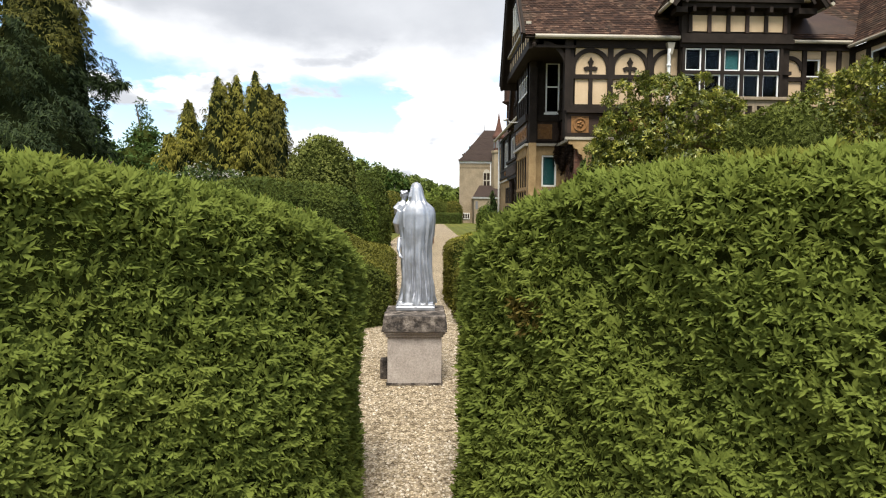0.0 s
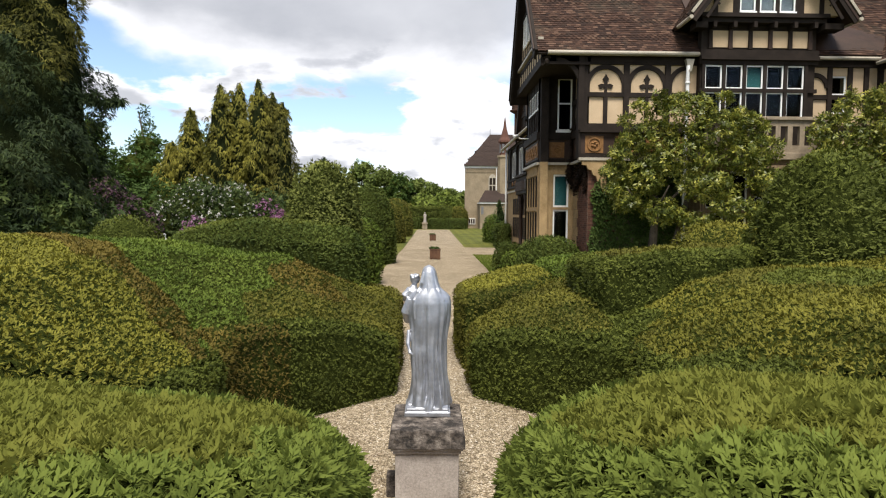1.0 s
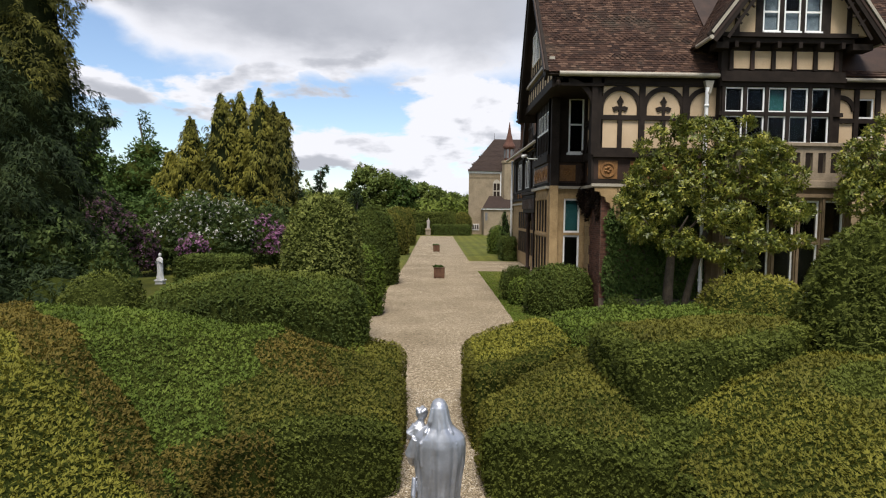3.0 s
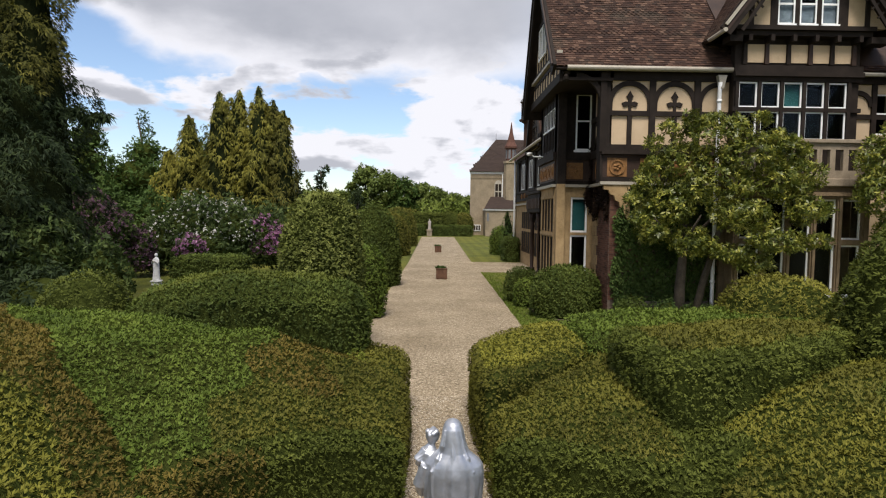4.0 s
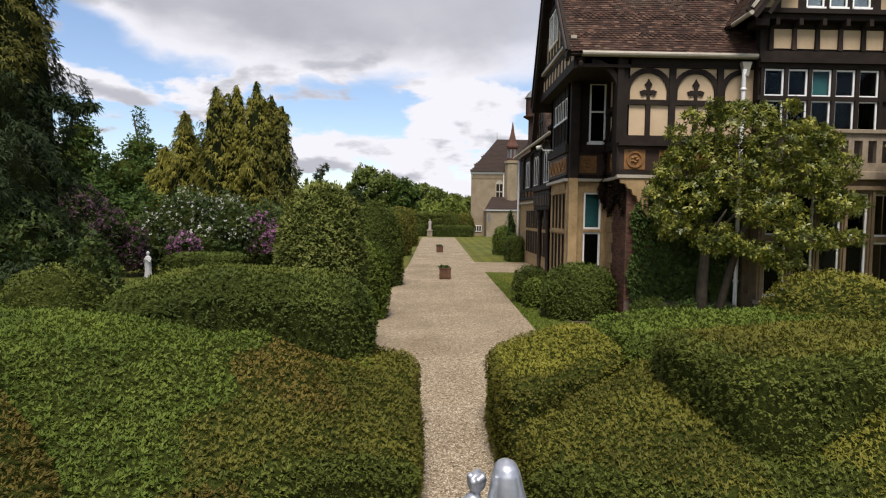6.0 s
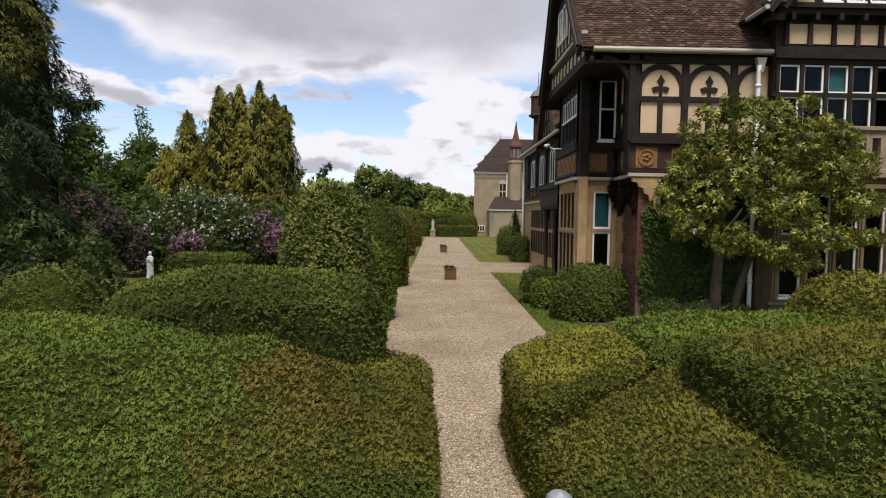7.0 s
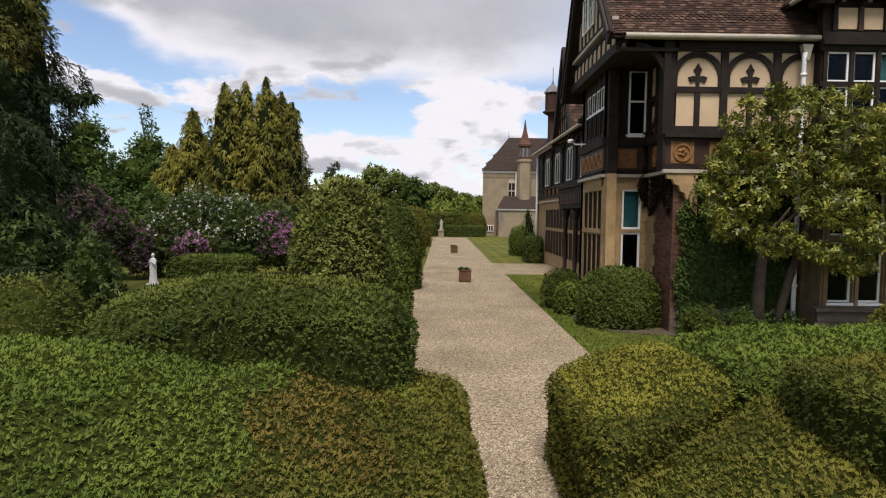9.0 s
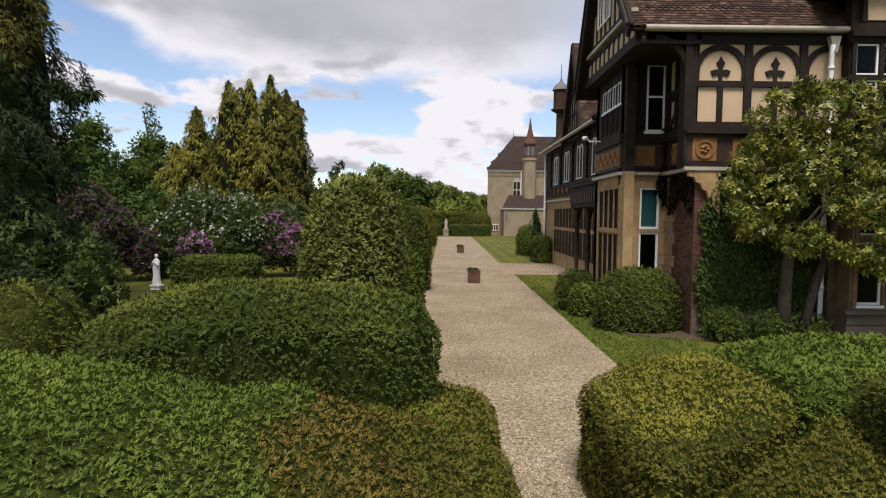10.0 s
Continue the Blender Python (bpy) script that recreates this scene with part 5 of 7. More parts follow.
for i in range(13):
    part("quoin", PIER_W.box(bmesh.new(), -24.9, -24.1 if i % 2 else -24.3, 0.1 + 0.345 * i, 0.435 + 0.345 * i, -0.04, 0.025), STONE, house)
brick_face(Face((0, 22.7), (1, 0)), 5.69, 6.7, 0.75, 4.6, 4)

# stone bay with parapet on the ground floor
GB = Face((0, 21.5), (1, 0))
GX0, GX1 = 9.28, 13.62
G_HOLES = [(9.48 + 0.81 * i, 10.15 + 0.81 * i, z0, z1) for i in range(5) for z0, z1 in ((1.1, 2.75), (2.92, 4.2))]
part("bay_core", GB.wall(bmesh.new(), GX0, GX1, 0, 4.6, G_HOLES, 0.3), DIRTY_SHADED_STONE, house, "weathered stone mullioned bay window wall, magnolia shade in its colour")
for F, u0, u1 in ((Face((GX0, 0), (0, -1)), -22.6, -21.8), (Face((GX1, 0), (0, 1)), 21.8, 22.6)):
    part("bay_side", F.wall(bmesh.new(), u0, u1, 0, 4.6, [(u0 + 0.22, u0 + 0.6, 1.1, 4.2)], 0.25), DIRTY_SHADED_STONE, house)
for h in G_HOLES:
    w = window(GB, *h, -0.1, 0.06)
    if h[2] < 2:
        part("sill", GB.box(bmesh.new(), h[0] - 0.03, h[1] + 0.03, 1.03, 1.1, -0.1, 0.03), PAINT, w)
for i in range(6):                                      # moulded mullions
    c = 9.38 + 0.81 * i + (0.05 if i else 0.0)
    part("mullion", GB.box(bmesh.new(), c - 0.045, c + 0.045, 1.0, 4.3, -0.01, 0.05), DIRTY_SHADED_STONE, house)
for z0, z1, o in ((0.0, 0.3, 0.16), (0.3, 0.58, 0.13), (0.6, 0.86, 0.11), (0.88, 0.98, 0.2), (4.3, 4.42, 0.08)):
    part("plinth_course", GB.box(bmesh.new(), GX0 - o, GX1 + o, z0, z1, -0.02, o), SHADED_PLINTH_STONE if z0 < 1 else DIRTY_SHADED_STONE, house)
part("parapet", box(bmesh.new(), GX0 - 0.15, GX1 + 0.15, 21.35, 22.3, 4.6, 4.85, 0.03), GREY_STONE, house, "weathered stone parapet")
b = bmesh.new()
for F, u0, u1 in ((Face((0, 21.4), (1, 0)), GX0 - 0.1, GX1 + 0.1), (Face((GX1 + 0.1, 0), (0, 1)), 21.4, 22.28), (Face((GX0 - 0.1, 0), (0, -1)), -22.28, -21.4)):
    holes = [(u0 + 0.25 + 0.42 * i, u0 + 0.5 + 0.42 * i, 5.1, 5.75) for i in range(int((u1 - u0 - 0.3) / 0.42))]
    F.wall(b, u0, u1, 4.85, 5.95, holes, 0.14)
part("parapet_tracery", b, GREY_STONE, house, "pierced weathered stone parapet")
part("parapet_coping", box(bmesh.new(), GX0 - 0.18, GX1 + 0.18, 21.32, 21.6, 5.95, 6.07, 0.02), GREY_STONE, house)
part("parapet_post", box(bmesh.new(), GX1 - 0.2, GX1 + 0.2, 21.3, 21.7, 4.6, 6.15, 0.03), GREY_STONE, house)
part("plinth", FRONT.box(bmesh.new(), 6.3, 9.27, 0, 0.75, -0.1, 0.1), SHADED_PLINTH_STONE, house, "dark stone plinth, wall-foot shade put into its colour")
for i in range(3):
    part("plinth_course", FRONT.box(bmesh.new(), 6.32, 9.25, 0.05 + 0.24 * i, 0.26 + 0.24 * i, 0.1, 0.15), SHADED_PLINTH_STONE, house)

# gutters and downpipe
b = tube(bmesh.new(), [(4.05, 22.3, 8.38), (9.45, 22.3, 8.38)], [0.075, 0.075], 10)
box(b, 4.05, 9.45, 22.32, 22.4, 8.3, 8.46)
part("gutter", b, GUTTER, house, "cream painted gutter")
part("gutter", tube(bmesh.new(), [(13.6, 22.3, 8.3), (16.2, 22.3, 8.3)], [0.07, 0.07], 8), GUTTER, house, "cream painted gutter")
b = tube(bmesh.new(), [(9.1, 22.38, 8.0), (9.1, 22.42, 7.7), (9.1, 22.42, 0.6), (9.14, 22.3, 0.1)], [0.065] * 4, 10)
for z in (7.35, 5.6, 3.6, 1.4):
    lathe(b, [(0.085, z), (0.085, z + 0.08)], 10, 9.1, 22.42)
pipe = part("downpipe", b, PAINT, house, "white painted downpipe", True)
part("hopper", hull(bmesh.new(), [(9.0, 22.52, 8.22), (9.3, 22.52, 8.22), (9.26, 22.52, 8.05), (9.2, 22.52, 7.78), (9.1, 22.52, 7.78), (9.04, 22.52, 8.05)], (0, -0.18, 0)), GUTTER, pipe, "cream rainwater hopper")

# ---- tiled roofs ----
def tiles(name, a, b, up, length, keep=None, step=0.115, width=0.175, pointed=(), seed=1, mat=None, parent=None):
    """Overlapping tiles on a slope: a to b along the eaves, up the slope's direction; keep(u, s) says where there is roof."""
    rng = np.random.default_rng(seed)
    a, b, up = np.array(a, float), np.array(b, float), unit(np.array(up, float))
    e = b - a
    L = np.linalg.norm(e)
    e = e / L
    nrm = np.cross(e, up)
    if nrm[2] < 0:
        nrm = -nrm
    flat_v, point_v = [], []
    for r in range(int(length / step)):
        s0, s1 = r * step, r * step + step * 1.5
        off = (r % 2) * width / 2
        for c in range(-1, int(L / width) + 1):
            u0 = max(0.0, c * width + off)
            u1 = min(L, c * width + off + width * 0.965)
            if u1 - u0 < 0.02 or (keep and not keep((u0 + u1) / 2, s0)):
                continue
            j = rng.normal(0, 0.006)
            lift = 0.032 + abs(rng.normal(0, 0.006))
            p = lambda u, s, h: a + e * u + up * s + nrm * h
            if any(lo <= s0 < hi for lo, hi in pointed):
                m = (u0 + u1) / 2
                point_v += [p(u0, s0 + step * 0.45, lift), p(m, s0 - step * 0.15, lift + 0.012), p(u1, s0 + step * 0.45, lift), p(u1, s1, 0.012), p(u0, s1, 0.012)]
            else:
                q0, q1 = p(u0, s0 + j, lift), p(u1, s0 + j, lift)
                flat_v += [q0, q1, p(u1, s1, 0.012), p(u0, s1, 0.012), p(u0, s0 + j, lift - 0.026), p(u1, s0 + j, lift - 0.026), q1, q0]
    for v, k in ((flat_v, 4), (point_v, 5)):
        if v:
            tagged(sheet(name, np.array(v), k, mat or TILE, parent or house), kind="stuff")


def deck(name, pts, mat=None, thick=0.08, parent=None):
    """The boards under the tiles."""
    p = [Vector(q) for q in pts]
    n = (p[1] - p[0]).cross(p[2] - p[0]).normalized()
    if n.z < 0:
        n = -n
    return part(name, hull(bmesh.new(), [q - n * 0.005 for q in p], -n * thick), mat or BROWN_TIMBER, parent or house)


APEX_Y, APEX_Z, EAVE_Z = 26.05, 12.95, 8.42
up_s = (0, APEX_Y - 22.35, APEX_Z - EAVE_Z)
slope_len = math.hypot(*up_s)
DX0, DX1, DAX, DAZ = 8.78, 14.56, 11.67, 13.25        # dormer gable: feet, apex


def off_dormer(u, s):
    x, z = 3.95 + u, EAVE_Z + s * up_s[2] / slope_len
    half = (DAZ - z) / (DAZ - 9.43) * (DX1 - DX0) / 2
    if z < 9.43:
        return not (9.55 < x < 13.55)
    return abs(x - DAX) > half - 0.15


deck("roof_deck", [(3.95, 22.35, EAVE_Z), (9.55, 22.35, EAVE_Z), (9.55, APEX_Y, APEX_Z), (3.95, APEX_Y, APEX_Z)])
deck("roof_deck", [(13.55, 22.35, EAVE_Z), (19, 22.35, EAVE_Z), (19, APEX_Y, APEX_Z), (9.55, APEX_Y, APEX_Z), (9.55, 23.0, 9.45), (13.55, 23.0, 9.45)])
tiles("roof_tiles", (3.95, 22.35, EAVE_Z), (18.95, 22.35, EAVE_Z), up_s, slope_len, off_dormer, pointed=((0.62, 0.96), (1.72, 2.06), (2.8, 3.14)), seed=3)
deck("roof_deck", [(3.6, 29.05, 7.85), (19, 29.05, 7.85), (19, APEX_Y, APEX_Z), (3.6, APEX_Y, APEX_Z)])
part("ridge", tube(bmesh.new(), [(3.6, APEX_Y, APEX_Z + 0.03), (19, APEX_Y, APEX_Z + 0.03)], [0.12, 0.12], 8), TILE, house)
# west gable: wall, studs, bargeboards
GAB = Face((3.95, 0), (0, -1))
part("gable_wall", GAB.slab(bmesh.new(), [(-28.6, 8.2), (-22.45, 8.2), (-APEX_Y, 12.7)], -0.25, 0.0), TIMBER, house)
for z, h_, o in ((7.98, 0.28, 0.1), (8.76, 0.12, 0.07), (9.08, 0.14, 0.1), (10.9, 0.16, 0.1)):
    w = min(3.5, (12.95 - z) / 4.65 * 3.35)
    beam(GAB, -APEX_Y - w + 0.35, -APEX_Y + w, z, z + h_, o)
beam(GAB, -28.1, -22.75, 8.94, 9.04, 0.17, GUTTER, "gable_moulding")
for i in range(11):                                     # short studs with a buff panel between each pair
    u = -28.2 + 0.55 * i
    top = 12.6 - abs(u + APEX_Y) / 3.5 * 4.5
    beam(GAB, u - 0.07, u + 0.07, 8.2, 8.8, 0.07)
    if i < 10:
        part("plaster_panel", GAB.slab(bmesh.new(), [(u + 0.07, 8.28), (u + 0.48, 8.28), (u + 0.48, 8.6), (u + 0.36, 8.72), (u + 0.19, 8.72), (u + 0.07, 8.6)], -0.01, 0.05), PLASTER, house)
    if top > 9.7:
        beam(GAB, u - 0.08, u + 0.08, 9.2, top, 0.06)
        if top > 10.0:
            part("plaster_panel", GAB.box(bmesh.new(), u + 0.08, u + 0.47, 9.24, min(10.85, top - 0.3), -0.01, 0.035), PLASTER, house)
window(GAB, -26.8, -26.1, 9.6, 10.8, 0.12, 0.05, bars=1)
window(GAB, -26.0, -25.3, 9.6, 10.8, 0.12, 0.05, bars=1)
VG = Face((3.6, 0), (0, -1))
for s in (-1, 1):
    foot = (-29.0, 7.72) if s < 0 else (-22.25, 8.28)
    slanted(VG, foot[0], foot[1], -APEX_Y, APEX_Z, 0.42, 0.04, TIMBER, "bargeboard", -0.06)
    slanted(VG, foot[0], foot[1] + 0.16, -APEX_Y, APEX_Z + 0.16, 0.1, 0.09, BROWN_TIMBER if s > 0 else TIMBER, "barge_moulding", -0.06)
deck("soffit", [(3.62, 22.35, 8.36), (4.3, 22.35, 8.36), (4.3, APEX_Y, APEX_Z - 0.06), (3.62, APEX_Y, APEX_Z - 0.06)], TIMBER)
deck("soffit", [(3.62, 29.0, 7.72), (6.3, 29.0, 7.72), (6.3, APEX_Y, APEX_Z - 0.12), (3.62, APEX_Y, APEX_Z - 0.12)], TIMBER)
for i in range(3):                                      # curved brackets under the far slope
    arc_beam(Face((0, 28.35 + 0.35 * i), (1, 0)), 4.3, 6.35, 0.62, 0.78, 0.1, 1.62, 0.05, 9, name="eaves_bracket", back=-0.07)
tiles("roof_tiles", (3.6, 22.35, EAVE_Z), (3.98, 22.35, EAVE_Z), up_s, slope_len, None, seed=4)
part("jetty_soffit", box(bmesh.new(), 3.96, 5.6, 22.45, 28.9, 8.0, 8.1), TIMBER, house)
part("pendant", lathe(bmesh.new(), [(0.02, 7.95), (0.07, 8.02), (0.09, 8.12), (0.05, 8.2), (0.1, 8.26)], 10, 4.05, 22.45), TIMBER, house)

# dormer gable over the bay
DG, DV = Face((0, 21.95), (1, 0)), Face((0, 21.5), (1, 0))
D_HOLES = [(10.66 + 0.7 * i, 11.2 + 0.7 * i, 9.76, 11.15) for i in range(3)]
part("dormer_wall", DG.wall(bmesh.new(), 10.42, 12.92, 9.66, 11.3, D_HOLES, 0.2), TIMBER, house, "dark timber dormer wall")
for s in (-1, 1):
    part("dormer_panel", DG.slab(bmesh.new(), [(DAX + s * 1.25, 9.66), (DAX + s * 2.5, 9.66), (DAX + s * 1.25, 11.4)], -0.2, -0.02), PLASTER, house)
    beam(DG, DAX + s * 1.86 - 0.07, DAX + s * 1.86 + 0.07, 9.66, 10.55, 0.04)
part("dormer_peak", DG.slab(bmesh.new(), [(DAX - 1.5, 11.3), (DAX + 1.5, 11.3), (DAX, 13.1)], -0.2, 0.0), TIMBER, house)
for k, h in enumerate(D_HOLES):
    w = window(DG, *h, 0.0, 0.045, rail=10.4, blind=(NET, h[2] + 0.05, h[3] - 0.05 if k != 1 else 10.4), pane_label="pale net curtain")
    part("sill", DG.box(bmesh.new(), h[0] - 0.02, h[1] + 0.02, h[2] - 0.1, h[2], -0.05, 0.08), PAINT, w)
for s in (-1, 1):
    foot = DX0 if s < 0 else DX1
    slanted(DV, foot, 9.38, DAX, DAZ, 0.4, 0.03, TIMBER, "bargeboard", -0.05)
    slanted(DV, foot, 9.56, DAX, DAZ + 0.18, 0.09, 0.08, GUTTER, "barge_moulding", -0.06)
    d = Vector((DAX - foot, DAZ - 9.38)).normalized()
    for i in range(9):                                  # pierced tracery inside the gable
        c = Vector((foot, 9.38)) + d * (1.0 + 0.33 * i) + Vector((-d.y, d.x)) * (-0.36 if s < 0 else 0.36)
        slanted(DV, c.x - 0.1, c.y - 0.1, c.x + 0.1, c.y + 0.1, 0.05, -0.02, TIMBER, "tracery_bar", -0.07)
        slanted(DV, c.x - 0.1, c.y + 0.1, c.x + 0.1, c.y - 0.1, 0.05, -0.02, TIMBER, "tracery_bar", -0.07)
    slanted(DV, foot - s * 0.55, 9.42, DAX - s * 0.25 * -1, 12.6, 0.1, -0.01, TIMBER, "inner_barge", -0.07)
    a, c = (foot, 21.45, 9.43), (foot, 26.0, 9.43)
    deck("dormer_deck", [a, c, (DAX, 26.0, DAZ), (DAX, 21.45, DAZ)])
    tiles("dormer_tiles", (foot, 21.45, 9.43), (foot, 25.3, 9.43), (DAX - foot, 0, DAZ - 9.43), math.hypot(DAX - foot, DAZ - 9.43),
          (lambda u, t: 21.45 + u < 22.35 + (9.43 + t * 0.78 - EAVE_Z) / (up_s[2] / up_s[1]) + 0.25), seed=6)
    part("verge_gutter", tube(bmesh.new(), [(foot + 0.03 * s, 21.4, 9.4), (foot, 22.6, 9.4)], [0.07, 0.07], 8), GUTTER, house, "cream painted gutter")
    beam(Face((0, 22.3), (1, 0)), DX0 + 0.3 if s < 0 else 13.6, 9.5 if s < 0 else DX1 - 0.3, 9.16, 9.36, 0.5)
# arch panel right of the bay
for z0, z1, o in ((8.05, 8.3, 0.1), (6.9, 7.06, 0.07), (5.7, 5.95, 0.1), (4.7, 4.9, 0.12)):
    beam(FRONT, 13.6, 16.25, z0, z1, o)
for u in (13.68, 14.36, 15.1, 15.7, 16.2):
    beam(FRONT, u - 0.08, u + 0.08, 4.8, 8.1, 0.08)
arc_beam(FRONT, 13.8, 7.3, 0.4, 0.55, 0.02, 1.6, 0.06, 8)

# projecting wing on the right
EW = Face((16.2, 0), (0, -1))
part("wing_wall", EW.wall(bmesh.new(), -22.65, -17.2, 0, 8.2, [(-21.6, -20.7, 6.2, 7.8), (-19.8, -18.9, 6.2, 7.8)], 0.3), PLASTER, house)
for u in (-22.5, -21.7, -20.6, -19.9, -18.8, -17.9, -17.3):
    beam(EW, u - 0.09, u + 0.09, 4.7, 8.2, 0.06)
for z in (4.7, 6.0, 7.95):
    beam(EW, -22.65, -17.2, z, z + 0.2, 0.09)
window(EW, -21.6, -20.7, 6.2, 7.8, 0.0, rail=7.1)
window(EW, -19.8, -18.9, 6.2, 7.8, 0.0, rail=7.1)
part("wing_wall", Face((0, 17.2), (1, 0)).wall(bmesh.new(), 16.2, 22, 0, 8.2), PLASTER, house)
deck("wing_deck", [(15.9, 17.0, 8.2), (15.9, 23.2, 8.2), (19.2, 23.2, 13.0), (19.2, 17.0, 13.0)])
tiles("wing_tiles", (15.9, 17.0, 8.2), (15.9, 25.0, 8.2), (3.3, 0, 4.8), 5.8, (lambda u, t: 17.0 + u < 22.35 + (t * 0.824 - 0.1) / 1.58 + 0.3), step=0.13, width=0.2, seed=7)
part("gutter", tube(bmesh.new(), [(15.86, 17.0, 8.15), (15.86, 22.3, 8.15)], [0.07, 0.07], 8), GUTTER, house, "cream painted gutter")

part("return_wall", Face((0, 28.2), (-1, 0)).wall(bmesh.new(), -6.35, -4.25, 0, 8.2), TIMBER, house)

# ---- the wing beyond, along the forecourt ----
FW = Face((6.35, 0), (0, -1))
far_holes = [(-(32.4 + 3.7 * i) - 1.5, -(32.4 + 3.7 * i), 5.45, 7.4) for i in range(5)]
stone_holes = [(-(36.4 + 1.0 * i) - 0.78, -(36.4 + 1.0 * i), z0, z1) for i in range(12) for z0, z1 in ((0.9, 2.4), (2.6, 3.8))]
part("long_wall", FW.wall(bmesh.new(), -52, -28.2, 4.6, 8.0, far_holes, 0.3), TIMBER, house, "dark timber upper wall")
for i in range(6):                                      # posts and curved braces between the arched windows
    u = -31.3 - 3.7 * i
    beam(FW, u - 0.12, u + 0.12, 5.3, 7.75, 0.1)
    arc_beam(FW, u + 0.62, 7.1, 0.48, 0.62, 1.6, 3.1, 0.14, 8)
    arc_beam(FW, u - 0.62, 7.1, 0.48, 0.62, 0.04, 1.54, 0.14, 8)
part("long_wall", FW.wall(bmesh.new(), -52, -28.2, 0, 4.6, stone_holes, 0.3), STONE, house, "buff stone lower wall")
for h in far_holes:
    b = bmesh.new()
    half = (h[1] - h[0]) / 2
    for a in (h[0] + 0.04, h[0] + half, h[1] - 0.04):
        FW.box(b, a - 0.03, a + 0.03, h[2], h[3] - 0.45, -0.03, 0.035)
    FW.box(b, h[0], h[1], h[2], h[2] + 0.06, -0.03, 0.05)
    for cu in (h[0] + half / 2, h[1] - half / 2):
        for i in range(10):
            a, c = math.pi * i / 10, math.pi * (i + 1) / 10
            FW.slab(b, [(cu + r * math.cos(t), h[3] - 0.45 + r * 1.15 * math.sin(t)) for r, t in ((0.31, a), (0.37, a), (0.37, c), (0.31, c))], -0.03, 0.035)
    w = part("arched_window", b, PAINT, house, "white arched window frame")
    p = part("pane", FW.box(bmesh.new(), h[0], h[1], h[2], h[3], -0.02, -0.012), LEADED, w)
    p.visible_shadow = False
for h in stone_holes:
    window(FW, *h, 0.02, 0.03, LEADED, name="leaded_light", pane=LEADED)
for z, o in ((4.6, 0.14), (5.2, 0.08), (7.7, 0.1)):
    beam(FW, -52, -28.2, z, z + 0.16, o)
part("string_course", FW.box(bmesh.new(), -52, -28.2, 4.3, 4.42, -0.02, 0.16), GUTTER, house, "pale painted string course")
for i in range(22):
    carved_panel(FW, -33.5 - 0.75 * i, 4.98, 0.5, 0.36) if i % 2 == 0 else beam(FW, -33.6 - 0.75 * i, -33.4 - 0.75 * i, 4.7, 5.2, 0.06)
deck("long_deck", [(5.85, 28.3, 7.95), (5.85, 52.3, 7.95), (10.3, 52.3, 13.0), (10.3, 28.3, 13.0)])
tiles("long_roof_tiles", (5.85, 28.3, 7.97), (5.85, 52.3, 7.97), (4.45, 0, 5.05), 6.7, None, step=0.26, width=0.4, seed=8)
part("gutter", tube(bmesh.new(), [(5.8, 34, 7.95), (5.8, 52, 7.95)], [0.09, 0.09], 8), GUTTER, house, "cream painted gutter")
part("downpipe", tube(bmesh.new(), [(6.15, 51.3, 7.9), (6.15, 51.3, 0)], [0.08, 0.08], 8), PAINT, house, "white painted downpipe", True)
part("end_wall", Face((0, 52), (-1, 0)).wall(bmesh.new(), -12, -6.35, 0, 8), STONE, house)
# a jettied gable half way, and a lantern turret
G2 = Face((6.2, 0), (0, -1))
part("second_gable", G2.slab(bmesh.new(), [(-43.6, 7.9), (-38.8, 7.9), (-41.2, 12.9)], -0.3, 0), PLASTER, house)
for i in range(8):
    u = -43.3 + 0.6 * i
    t = 12.7 - abs(u + 41.2) / 2.4 * 4.8
    beam(G2, u - 0.1, u + 0.1, 7.9, max(8.2, t), 0.06)
for z in (7.9, 9.2, 10.4):
    beam(G2, -41.2 - (12.8 - z) * 0.48, -41.2 + (12.8 - z) * 0.48, z, z + 0.18, 0.09)
for s in (-1, 1):
    slanted(Face((5.9, 0), (0, -1)), -41.2 + s * 2.6, 7.7, -41.2, 13.1, 0.36, 0.05, TIMBER, "bargeboard", -0.06)
    deck("second_deck", [(5.9, 41.2 + s * 2.6, 7.8), (10, 41.2 + s * 2.6, 7.8), (10, 41.2, 13.2), (5.9, 41.2, 13.2)])
    tiles("second_roof_tiles", (5.9, 41.2 + s * 2.6, 7.82), (10, 41.2 + s * 2.6, 7.82), (0, -s * 2.6, 5.4), 5.95, None, step=0.2, width=0.3, seed=9)
turret = part("lantern_turret", lathe(bmesh.new(), [(0.3, 8.6), (0.3, 10.5), (0.68, 10.7), (0.68, 10.8), (0.52, 10.86), (0.52, 12.0), (0.62, 12.1)], 8, 6.75, 49.0), TILE, house, "brown tiled lantern turret")
part("turret_roof", lathe(bmesh.new(), [(0.64, 12.1), (0.4, 12.45), (0.12, 12.7), (0.03, 13.0), (0.022, 13.9)], 8, 6.75, 49.0), LEAD, turret)
# porch
PO = Face((4.9, 0), (0, -1))
for y in (30.0, 32.2, 34.4):                            # turned posts on stone piers
    for x in (4.95, 6.05):
        part("porch_post", lathe(bmesh.new(), [(0.15, 0.6), (0.15, 0.8), (0.09, 0.86), (0.11, 1.6), (0.1, 2.9), (0.14, 3.0), (0.09, 3.1), (0.17, 3.35), (0.2, 3.7)], 10, x, y), BROWN_TIMBER, house, "turned dark timber porch post", True)
    arc_beam(PO, -y + 0.62, 3.2, 0.48, 0.6, 1.62, 3.1, 0.0, 8, back=-0.14)
    arc_beam(PO, -y - 0.62, 3.2, 0.48, 0.6, 0.04, 1.52, 0.0, 8, back=-0.14)
